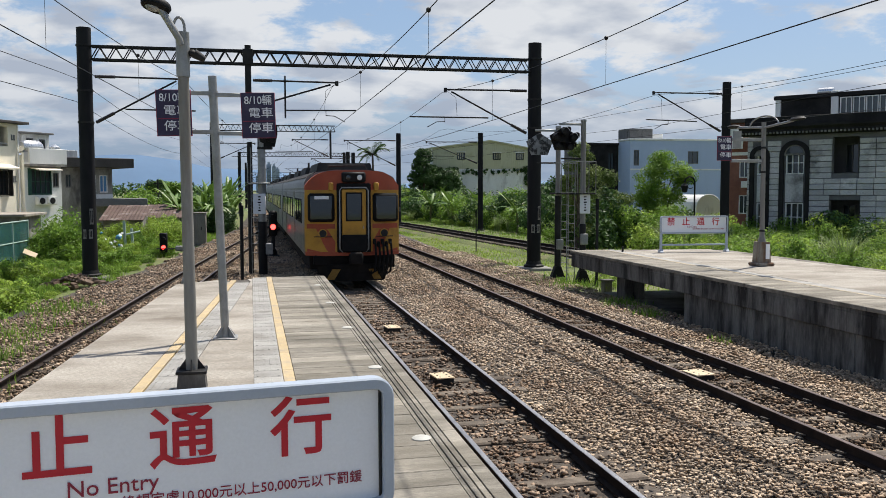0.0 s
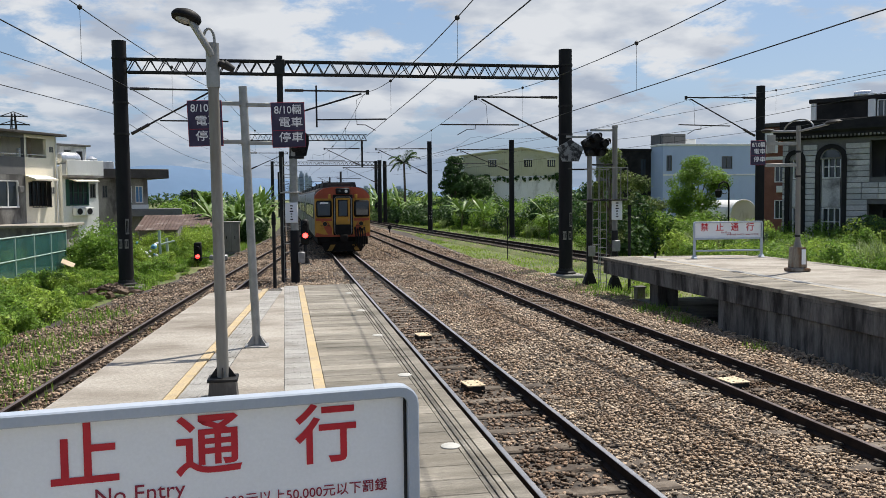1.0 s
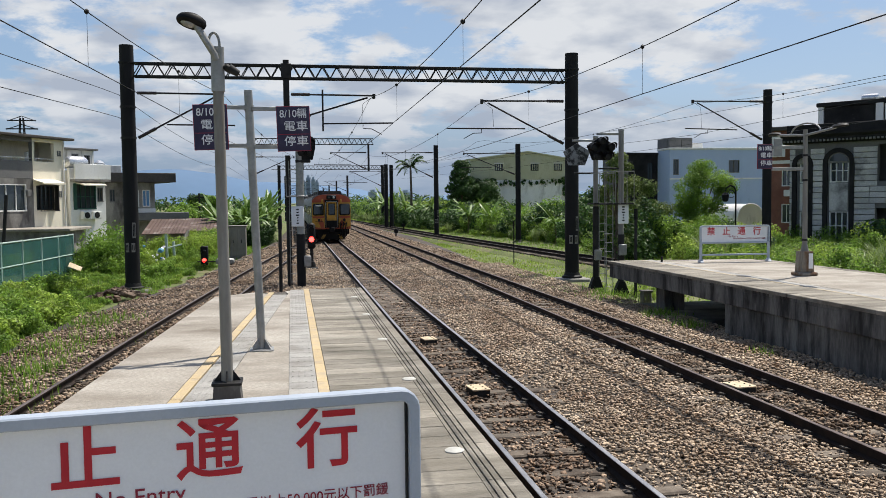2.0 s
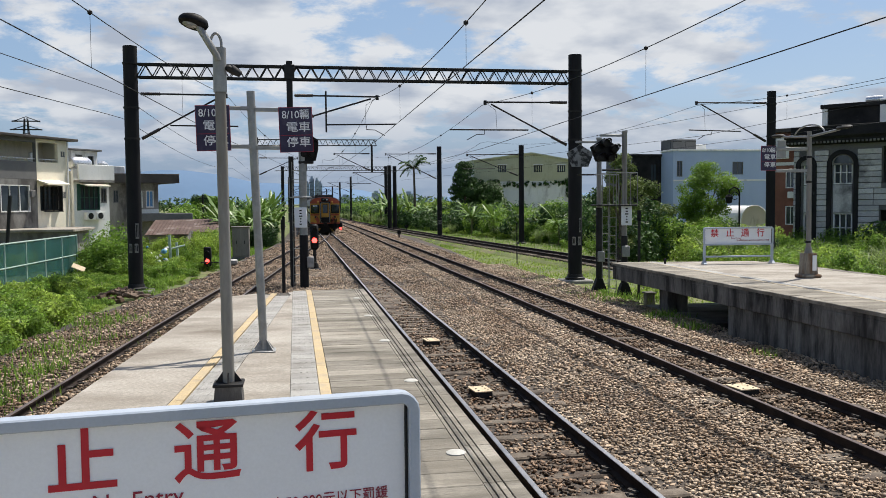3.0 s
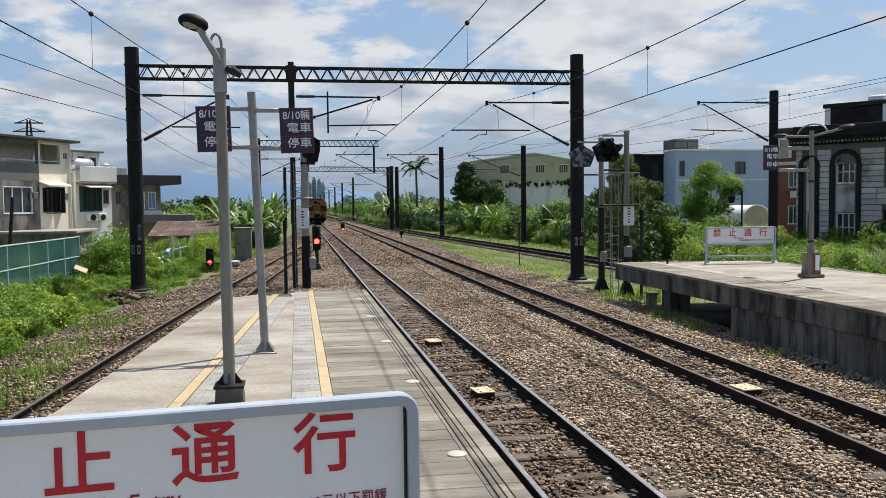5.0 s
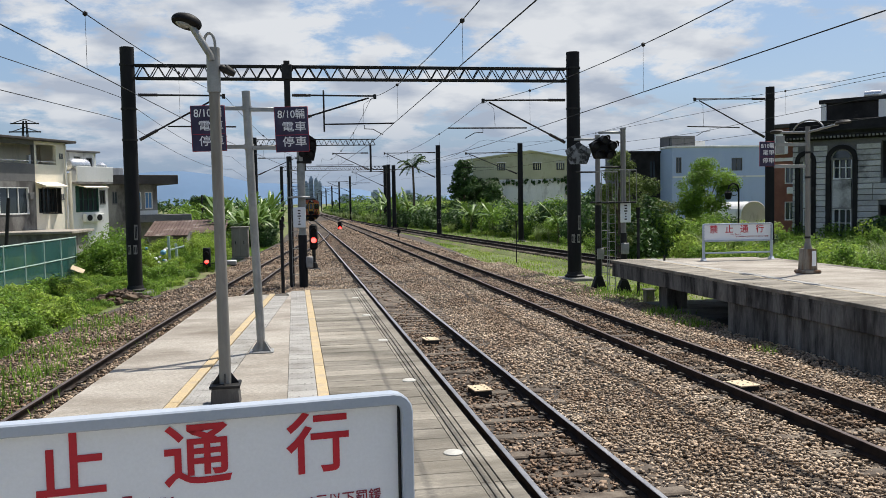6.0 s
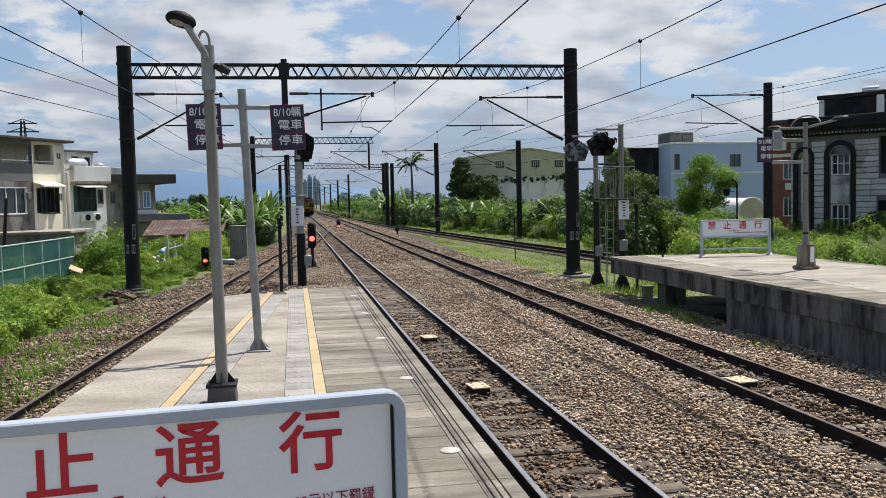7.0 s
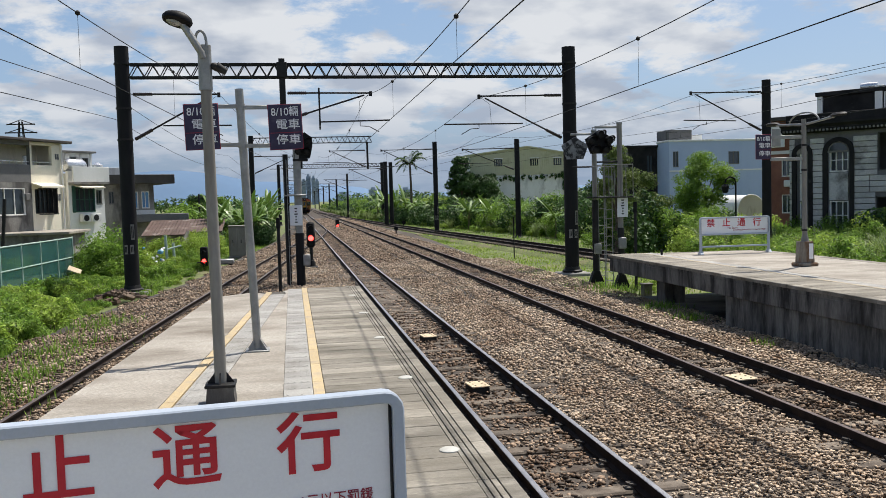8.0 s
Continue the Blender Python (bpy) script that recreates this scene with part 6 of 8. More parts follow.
def lamp_unit(parent, at, r=0.11, lit=None):
    x, y, z = at
    u = part("lamp_unit", Shape().lathe([(0.01, 0.0), (r, 0.0), (r, 0.2)], 14, pose(x, y, z, -90, 0, 0)), BLACK, parent)
    part("lens", Shape().lathe([(0.01, -0.012), (r * 0.55, -0.01), (r * 0.82, 0.0)], 14, pose(x, y - 0.005, z, -90, 0, 0)), lit or LENS, u, "lit red lens" if lit else "dark unlit lens")
    n, vs, fs = 10, [], []
    for j in (0, 1):
        for k in range(n + 1):
            a = math.pi * (-0.1 + 1.2 * k / n)
            vs.append((x + r * 1.06 * math.cos(a), y - 0.28 * j * (0.35 + 0.65 * max(0, math.sin(a))), z + r * 1.06 * math.sin(a)))
    fs = [(k, k + 1, n + 2 + k, n + 1 + k) for k in range(n)]
    part("hood", Shape().add(vs, fs), BLACK, u)


def notice_board(s, x0, z0, x1, z1, y):
    b = part("notice_board", Shape().box(x0, y - 0.015, z0, x1, y + 0.015, z1, 0.02), SIGN_WHITE, s, "white board with dark unreadable marks")
    xm, h = (x0 + x1) / 2, z1 - z0
    for k, (u, w) in enumerate(((0.84, 0.10), (0.70, 0.08), (0.57, 0.12), (0.44, 0.06), (0.30, 0.05), (0.17, 0.09))):
        part("mark_bar", Shape().box(xm - w * 0.5, y - 0.02, z0 + h * u - 0.022, xm + w * 0.5, y - 0.015, z0 + h * u + 0.022), BLACK, b)


def build_signals():
    s = thing("signal_post", "grey signal post with ladder, white board and dark lamps", "railway signal", (-2.62, 32.4, GROUND))
    part("post", Shape().tube([(0, 0, 0), (0, 0, 5.5)], 0.145, 14), GALV, s)
    part("lower_sleeve", Shape().tube([(0, 0, 0), (0, 0, 2.3)], 0.165, 14), MAST, s, "dark lower sleeve")
    part("base", Shape().box(-0.3, -0.3, 0, 0.3, 0.3, 0.12, 0.02), OLD_CONCRETE, s)
    part("second_post", Shape().tube([(-0.42, 0.25, 0), (-0.42, 0.25, 5.2)], 0.10, 10), STEEL_DARK, s)
    ladder(s, -0.24, 0.12, 0.0, 5.0)
    part("step", Shape().box(-0.5, -0.3, 3.66, 0.3, 0.3, 3.71, 0.01), GALV, s)
    part("step_rail", Shape().tube([(-0.5, -0.3, 3.71), (-0.5, -0.3, 4.4), (-0.5, 0.3, 4.4), (-0.5, 0.3, 3.71)], 0.018, 6), GALV, s)
    notice_board(s, -0.33, 2.58, 0.12, 3.32, -0.2)
    part("junction_box", Shape().box(0.1, -0.2, 1.1, 0.36, 0.0, 1.5, 0.02), GALV, s)
    part("backplate", Shape().prism([(-0.1, 5.02), (0.48, 5.02), (0.58, 5.45), (0.58, 5.78), (0.3, 5.98), (0.12, 5.75), (-0.1, 5.5)], -0.12, -0.05, "y"), BLACK, s, "black signal backplate", smooth=False)
    for x, z in ((0.06, 5.28), (0.36, 5.28), (0.44, 5.64)):
        lamp_unit(s, (x, -0.2, z), 0.13)
    part("bracket", Shape().box(-0.15, -0.15, 4.92, 0.4, 0.1, 5.02, 0.02), STEEL_DARK, s)

    d = thing("dwarf_signal", "short black signal showing red between the tracks", "railway signal", (-2.05, 40.8, BED), "red signals")
    part("stem", Shape().tube([(0, 0, 0.1), (0, 0, 0.95)], 0.085, 10), STEEL_DARK, d)
    part("foot", Shape().lathe([(0.36, -0.05), (0.34, 0.04), (0.2, 0.1), (0.13, 0.34), (0.09, 0.36)], 14), BLACK, d)
    part("housing", Shape().box(-0.19, -0.1, 0.94, 0.19, 0.15, 2.14, 0.09), BLACK, d)
    lamp_unit(d, (0, -0.16, 1.39), 0.15, RED_GLOW)
    lamp_unit(d, (0, -0.16, 1.84), 0.13)

    d = thing("dwarf_signal", "low black signal showing red beside the platform track", "railway signal", (-7.44, 46.5, GROUND), "red signals")
    part("stem", Shape().tube([(0, 0, 0), (0, 0, 0.4)], 0.07, 8), STEEL_DARK, d)
    part("housing", Shape().box(-0.19, -0.12, 0.25, 0.19, 0.15, 1.25, 0.04), BLACK, d)
    lamp_unit(d, (0, -0.18, 0.52), 0.13, RED_GLOW)
    lamp_unit(d, (0, -0.18, 0.95), 0.11)
    d = thing("dwarf_signal", "low black signal showing red far down the line", "railway signal", (2.3, 102, GROUND), "red signals")
    part("housing", Shape().box(-0.22, -0.12, 0, 0.22, 0.2, 1.25, 0.05), BLACK, d)
    part("stand", Shape().box(-0.5, -0.1, 0, 0.5, 0.1, 0.12, 0.02), STEEL_DARK, d)
    lamp_unit(d, (0, -0.18, 0.5), 0.2, RED_GLOW)

    for at, tall, label, face in (((8.49, 31.6, GROUND), 5.85, "grey signal post with a pale five-sided route board", 0), ((8.74, 29.65, GROUND), 5.95, "grey signal post with a cluster of dark lamps", 1)):
        s = thing("signal_post", label, "railway signal", at)
        part("post", Shape().tube([(0, 0, 0.3), (0, 0, tall)], 0.095, 12), POLE_PAINT, s)
        part("lower_sleeve", Shape().tube([(0, 0, 0.3), (0, 0, 3.2 if face == 0 else 2.2)], 0.118, 12), STEEL_DARK, s, "dark lower sleeve")
        part("foot", Shape().prism([(-0.3, 0), (0.3, 0), (0.11, 0.5), (-0.11, 0.5)], -0.12, 0.12, "y"), BLACK, s, smooth=False)
        part("top_arm", Shape().box(-0.92, -0.04, tall - 0.2, 0.05, 0.04, tall - 0.12, 0.01), GALV, s)
        part("lower_arm", Shape().box(-0.85, -0.03, tall - 1.42, 0.1, 0.03, tall - 1.36, 0.01), STEEL_DARK, s)
        part("cap", Shape().tube([(0, 0, tall - 0.06), (0, 0, tall + 0.01)], 0.108, 12), GALV, s)
        ladder(s, 0.32 if face == 0 else -0.42, 0.1, 0.1, 3.3)
        part("landing", Shape().box(-0.2 - 0.5 * face, -0.35, 3.27, 0.65 - 0.3 * face, 0.4, 3.33, 0.01), STEEL_DARK, s)
        for q in np.linspace(-0.2 - 0.5 * face, 0.65 - 0.3 * face, 5):
            part("guard_bar", Shape().tube([(q, -0.35, 3.3), (q, -0.35, 4.45)], 0.013, 6), POLE_PAINT, s)
        part("guard_rail", Shape().tube([(-0.2 - 0.5 * face, 0.4, 4.45), (-0.2 - 0.5 * face, -0.35, 4.45), (0.65 - 0.3 * face, -0.35, 4.45), (0.65 - 0.3 * face, 0.4, 4.45)], 0.016, 6), GALV, s)
        c = Vector((-0.78, -0.1, tall - 0.72))
        pent = [(c.x + 0.55 * math.cos(radians(90 + 72 * k)), c.z + 0.46 * math.sin(radians(90 + 72 * k))) for k in range(5)]
        if face == 0:
            part("route_board", Shape().prism(pent, c.y, c.y + 0.05, "y"), SMEARED, s, "pale weathered five-sided board with dark smears", smooth=False)
            part("junction_box", Shape().box(-0.1, -0.22, 1.15, 0.16, -0.1, 1.55, 0.02), GALV, s)
        else:
            part("backplate", Shape().prism(pent, c.y, c.y + 0.08, "y"), BLACK, s, "black five-sided backplate", smooth=False)
            for k in range(5):
                a = radians(90 + 72 * k)
                lamp_unit(s, (c.x + 0.34 * math.cos(a), c.y - 0.2, c.z + 0.29 * math.sin(a)), 0.14)
            notice_board(s, -0.18, 2.58, 0.22, 3.3, -0.16)
            part("junction_box", Shape().box(-0.14, -0.2, 1.45, 0.14, -0.1, 1.85, 0.02), GALV, s)
    for at, h, r, lab in (((8.95, 28.8, GROUND), 3.1, 0.055, "slim black post beside the signals"), ((-3.35, 30.5, GROUND), 2.9, 0.06, "slim black post beside the signal ladder"),
                          ((9.0, 46.0, GROUND), 2.3, 0.03, "thin pale marker post in the grass")):
        p = thing("marker_post", lab, "post", at)
        part("post", Shape().tube([(0, 0, -0.05), (0, 0, h)], r, 8), STEEL_DARK, p)
        part("cap", Shape().tube([(0, 0, h - 0.35), (0, 0, h + 0.02)], r * 1.25, 8), BLACK, p)
    for x, y, lab in ((9.2, 95, "black point lever standing in the grass"), (6.1, 76, "small black point indicator in the gravel")):
        p = thing("point_indicator", lab, "indicator", (x, y, GROUND))
        part("stand", Shape().tube([(0, 0, 0), (0, 0, 0.8)], 0.06, 8).box(-0.25, -0.15, 0, 0.25, 0.15, 0.1, 0.02), BLACK, p)
        part("disc", Shape().lathe([(0.02, -0.05), (0.19, -0.05), (0.19, 0.05), (0.02, 0.05)], 16, pose(0, 0, 0.85, 90, 0, 0)), BLACK, p)


def build_trackside():
    for x, y, z, w, lab in ((-0.08, 13.3, -0.13, 0.14, "tan cover board between the rails with bolt holes"), (-0.07, 18.4, -0.13, 0.14, "tan cover board between the rails"), (3.86, 12.3, -0.06, 0.16, "tan cover board on the second track")):
        s = thing("cover_board", lab, "track board", (x, y, z), "track boards", turn=6)
        part("body", Shape().box(-w, -0.2, -0.06, w, 0.2, 0.055, 0.01), STEEL_DARK, s)
        part("lid", Shape().box(-w - 0.01, -0.21, 0.06, w + 0.01, 0.21, 0.082, 0.006), TAN, s, "tan wooden lid")
        for i in range(2):
            for j in range(3):
                part("bolt", Shape().lathe([(0.016, 0.08), (0.016, 0.088), (0.008, 0.09)], 8, pose(-w * 0.55 + i * w * 1.1, -0.14 + j * 0.14, 0)), IRON, s)
    s = thing("relay_cabinet", "grey steel relay cabinet with two doors beside the track", "cabinet", (-6.2, 54.5, GROUND))
    part("plinth", Shape().box(-0.55, -0.45, -0.05, 0.55, 0.45, 0.25, 0.02), OLD_CONCRETE, s)
    part("body", Shape().box(-0.5, -0.4, 0.25, 0.5, 0.4, 2.05, 0.02), CABINET, s)
    for x in (-0.48, 0.01):
        d = part("door", Shape().box(x, -0.425, 0.32, x + 0.47, -0.4, 1.98, 0.01), CABINET, s)
        part("handle", Shape().box(x + 0.2, -0.445, 1.05, x + 0.24, -0.425, 1.25, 0.005), STEEL_DARK, d)
    part("lid", Shape().box(-0.56, -0.48, 2.05, 0.56, 0.46, 2.11, 0.015), CABINET, s)
    s = thing("point_machine", "grey point motor box beside the track", "point machine", (-6.1, 44.5, GROUND + 0.15))
    part("case", Shape().box(-0.6, -0.25, 0.3, 0.3, 0.25, 0.55, 0.05), GALV, s)
    part("stand", Shape().box(0.0, -0.15, 0, 0.25, 0.15, 0.34, 0.02), STEEL_DARK, s)
    part("rod", Shape().tube([(-0.6, 0, 0.42), (-1.5, 0.1, 0.42)], 0.03, 6), STEEL_DARK, s)
    s = thing("guard_stub", "small grey metal stub by the rail", "stub", (-4.75, 23.0, BED))
    part("upright", Shape().tube([(0, 0, 0), (0, 0, 0.75), (0.02, 0, 0.85)], 0.045, 8), GALV, s)
    part("plate", Shape().box(-0.18, -0.05, 0.28, 0.02, 0.05, 0.32, 0.01), GALV, s)
    # boundary fence of green netting
    f = thing("fence", "green netting fence with pale posts and rails", "fence")
    pts = [(-15.2 + 0.05 * (y - 20), y) for y in np.arange(22.5, 47, 2.4)]
    for (xa, ya), (xb, yb) in zip(pts[:-1], pts[1:]):
        part("post", Shape().tube([(xa, ya, GROUND - 0.1), (xa, ya, 1.46)], 0.045, 8), FENCE_PALE, f)
        m = part("net_panel", Shape().box(-0.012, 0.05, -0.55, 0.012, (yb - ya) - 0.05, 1.36), FENCE_NET, f, "green netting panel", m=pose(xa, ya, 0, 0, 0, -math.degrees(math.atan2(xb - xa, yb - ya))), smooth=False)
        for z in (1.40, 0.42, -0.5):
            part("rail", Shape().tube([(xa, ya, z), (xb, yb, z)], 0.036, 8), FENCE_PALE, f)
    part("post", Shape().tube([(pts[-1][0], pts[-1][1], GROUND - 0.1), (pts[-1][0], pts[-1][1], 1.46)], 0.045, 8), FENCE_PALE, f)
    s = thing("fence", "short pale green fence among the vines", "fence", (-9.9, 51, GROUND))
    for i in range(2):
        part("post", Shape().tube([(i * 0.15, i * 1.9, 0), (i * 0.15 - 0.06, i * 1.9, 1.75 - 0.5 * i)], 0.08, 8), FENCE_PALE, s)
    part("rail", Shape().tube([(-0.05, 0, 0.95), (0.75, 0.3, 1.15)], 0.05, 8), FENCE_PALE, s)
    r = thing("rubble_heap", "heap of dark broken stones round the mast foot", "rubble", (-9.15, 32.7, GROUND))
    g = np.random.default_rng(8)
    for i in range(80):
        a, q = g.uniform(0, 6.28), g.uniform(0.1, 1.15)
        k = g.uniform(0.05, 0.13)
        part("stone", Shape().box(-k, -k * 0.8, -k * 0.5, k, k * 0.8, k * 0.5, k * 0.12), STONE_DIRTY, r, m=pose(q * math.cos(a), q * math.sin(a) * 0.7, 0.34 * (1.2 - q) + 0.05, g.uniform(-30, 30), g.uniform(-30, 30), g.uniform(0, 180)), smooth=False)
    s = thing("rubbish_heap", "heap of blue and white plastic sacks among the vines", "rubbish", (-10.45, 50.2, GROUND))
    for i in range(13):
        k = g.uniform(0.08, 0.17)
        q = [g.uniform(0.75, 1.2) for _ in range(10)]
        sack = Shape().lathe([(k * 0.25, -k * 0.6), (k * 0.85, -k * 0.45), (k * q[0], 0), (k * 0.8 * q[1], k * 0.4), (k * 0.3, k * 0.62), (k * 0.12, k * 0.8)], 9, pose(0, 0, 0, g.uniform(-50, 50), g.uniform(-50, 50), 0) @ Matrix.Diagonal((q[2], q[3], q[4], 1)))
        part("sack", sack, (SACK_BLUE, SIGN_WHITE, WEATHERED)[i % 3], s, "", m=pose(g.uniform(-0.6, 0.6), g.uniform(-0.5, 0.4), 0.25 + 0.95 * (i / 13), 0, 0, g.uniform(0, 180)))
    s = thing("fallen_board", "tan board lying against the weeds", "board", (-13.0, 43.0, GROUND + 0.45))
    part("board", Shape().box(-0.3, -0.02, -0.17, 0.3, 0.02, 0.17, 0.01), TAN, s, m=pose(0, 0, 0.1, -55, 25, 10))


CABINET = surface("brownish grey cabinet paint", (0.17, 0.16, 0.135), (0.23, 0.215, 0.185), 2.0, 0.6, 0, 0.06, 30, (0.12, 0.09, 0.06), 1.6, (0.55, 0.72), stretch=(1, 1, 0.3), speck=0.1)
SACK_BLUE = surface("faded blue plastic", (0.07, 0.22, 0.33), (0.14, 0.33, 0.42), 5, 0.5, 0, 0.2, 30)
FENCE_PALE = surface("pale green fence paint", (0.30, 0.40, 0.35), (0.42, 0.50, 0.45), 3, 0.6, 0, 0.05, 50, (0.3, 0.3, 0.24), 2, (0.6, 0.8))
FENCE_NET = surface("green fence netting", (0.012, 0.085, 0.075), (0.03, 0.13, 0.115), 1.2, 0.7, 0, 0.3, 70, (0.04, 0.07, 0.05), 1.0, (0.55, 0.75))


def open_mesh(m, share):
    """Lets a share of the light straight through, as a net does."""
    nt = m.node_tree
    b = nt.nodes["Principled BSDF"]
    out = [n for n in nt.nodes if n.type == "OUTPUT_MATERIAL"][0]
    t, mix = nt.nodes.new("ShaderNodeBsdfTransparent"), nt.nodes.new("ShaderNodeMixShader")
    mix.inputs[0].default_value = share
    nt.links.new(b.outputs[0], mix.inputs[1])
    nt.links.new(t.outputs[0], mix.inputs[2])
    nt.links.new(mix.outputs[0], out.inputs[0])


open_mesh(FENCE_NET, 0.38)


# ---- buildings ----
CREAM = surface("cream rendered wall", (0.80, 0.735, 0.585), (0.85, 0.79, 0.65), 0.5, 0.85, 0, 0.1, 30, (0.40, 0.35, 0.27), 0.6, (0.56, 0.76), stretch=(1, 1, 0.35), speck=0.08)
WHITEWALL = surface("stained white wall", (0.70, 0.70, 0.665), (0.78, 0.78, 0.755), 0.6, 0.85, 0, 0.1, 30, (0.33, 0.32, 0.29), 0.7, (0.55, 0.72), stretch=(1, 1, 0.35), speck=0.08)
GREYWALL = surface("dark grey rendered wall", (0.13, 0.13, 0.13), (0.19, 0.188, 0.18), 0.6, 0.85, 0, 0.1, 30, (0.08, 0.08, 0.078), 0.6, (0.5, 0.7))
BLOCK = surface("grey dressed stone block", (0.44, 0.435, 0.42), (0.58, 0.565, 0.545), 0.8, 0.85, 0, 0.3, 25, (0.10, 0.097, 0.092), 0.5, (0.52, 0.68), rnd=0.16)
SOOT = surface("black-stained cornice stone", (0.014, 0.014, 0.0145), (0.032, 0.031, 0.03), 0.8, 0.9, 0, 0.3, 20, (0.13, 0.127, 0.12), 0.9, (0.62, 0.76), spec=0.15)
BRICKWALL = surface("dark red brick tile wall", (0.19, 0.08, 0.056), (0.26, 0.115, 0.08), 1.0, 0.85, 0, 0.2, 25, (0.11, 0.065, 0.05), 0.6, (0.55, 0.75))
BLUEWALL = surface("pale blue painted wall", (0.36, 0.45, 0.62), (0.42, 0.51, 0.68), 0.4, 0.85, 0, 0.08, 20, (0.26, 0.31, 0.40), 0.5, (0.58, 0.75), stretch=(1, 1, 0.3), speck=0.08)
CLAD = surface("yellow-green metal cladding", (0.49, 0.48, 0.32), (0.55, 0.54, 0.38), 0.5, 0.7, 0.1, 0.05, 20, (0.33, 0.31, 0.18), 0.5, (0.58, 0.78), speck=0.08)
TIN = surface("brown corrugated tin", (0.085, 0.055, 0.045), (0.14, 0.095, 0.08), 0.9, 0.75, 0.1, 0.2, 18, (0.24, 0.21, 0.19), 0.9, (0.56, 0.7))
ROOFSLAB = surface("dark roof slab edge", (0.05, 0.045, 0.042), (0.085, 0.077, 0.07), 1.0, 0.85, 0, 0.2, 20)
PALE_METAL = surface("bright tank steel", (0.62, 0.63, 0.64), (0.7, 0.7, 0.7), 2.0, 0.3, 0.8, 0.02, 40, speck=0.08)
WINDOW = glass("dark house window glass", (0.035, 0.045, 0.05), 0.08)
WINDOW_BLUE = glass("blue house window glass", (0.10, 0.26, 0.48), 0.15)
GREEN_PAINT = surface("dark green frame paint", (0.02, 0.07, 0.05), (0.03, 0.09, 0.065), 3, 0.6)
# distance haze is mixed into the base colours of the far blocks and hills
HAZE_FAR = surface("far city block with haze in its colour", (0.25, 0.31, 0.39), (0.31, 0.37, 0.45), 0.05, 0.9, 0, 0, 1, speck=0.05)
HAZE_DARK = surface("far window band with haze in its colour", (0.21, 0.265, 0.34), (0.24, 0.295, 0.37), 0.05, 0.9, 0, 0, 1, speck=0.05)
HILL_HAZE = surface("hillside with blue haze in its colour", (0.115, 0.19, 0.30), (0.135, 0.215, 0.33), 0.002, 1.0, 0, 0, 0.01, speck=0.05)


def window(s, x0, z0, x1, z1, y, frame_mat=None, glass_mat=None, bars=1, depth=0.12, cross=1):
    """A framed window set back in a wall whose face is at y (facing -y)."""
    fm = frame_mat or WHITEWALL
    w = part("window", Shape().box(x0, y + depth - 0.02, z0, x1, y + depth, z1), glass_mat or WINDOW, s, smooth=False)
    t = 0.05
    fr = Shape().box(x0, y - 0.015, z1 - t, x1, y + depth - 0.022, z1).box(x0, y - 0.03, z0 - 0.03, x1, y + depth - 0.022, z0 + t)
    fr.box(x0, y - 0.015, z0 + t, x0 + t, y + depth - 0.022, z1 - t).box(x1 - t, y - 0.015, z0 + t, x1, y + depth - 0.022, z1 - t)
    for i in range(bars):
        xm = x0 + (x1 - x0) * (i + 1) / (bars + 1)
        fr.box(xm - 0.022, y + 0.04, z0 + t, xm + 0.022, y + depth - 0.022, z1 - t)
    for i in range(cross - 1):
        zm = z0 + (z1 - z0) * (i + 1) / cross
        fr.box(x0 + t, y + 0.05, zm - 0.02, x1 - t, y + depth - 0.022, zm + 0.02)
    part("window_frame", fr, fm, w, smooth=False)
    return w


def wall_with_holes(x0, z0, x1, z1, y, t, holes):
    """A wall of thickness t from its face at y, cut by rectangular holes (x0, z0, x1, z1)."""
    xs = sorted({x0, x1, *[min(max(v, x0), x1) for h in holes for v in (h[0], h[2])]})
    zs = sorted({z0, z1, *[min(max(v, z0), z1) for h in holes for v in (h[1], h[3])]})
    nx, nz = len(xs), len(zs)
    vs = [(x, yy, q) for yy in (y, y + t) for q in zs for x in xs]

    def full(i, j):
        if not (0 <= i < nx - 1 and 0 <= j < nz - 1):
            return False
        cx, cz = (xs[i] + xs[i + 1]) / 2, (zs[j] + zs[j + 1]) / 2
        return not any(h[0] < cx < h[2] and h[1] < cz < h[3] for h in holes)
    fs, k = [], nx * nz
    for i in range(nx - 1):
        for j in range(nz - 1):
            if full(i, j):
                a, b, c, d = j * nx + i, j * nx + i + 1, (j + 1) * nx + i + 1, (j + 1) * nx + i
                fs += [(a, b, c, d), (k + d, k + c, k + b, k + a)]
                for (p, q), out in (((a, b), full(i, j - 1)), ((b, c), full(i + 1, j)), ((c, d), full(i, j + 1)), ((d, a), full(i - 1, j))):
                    if not out:
                        fs.append((p, k + p, k + q, q))
    used = sorted({i for f in fs for i in f})
    at = {v: i for i, v in enumerate(used)}
    return Shape().add([vs[i] for i in used], [tuple(at[i] for i in f) for f in fs])


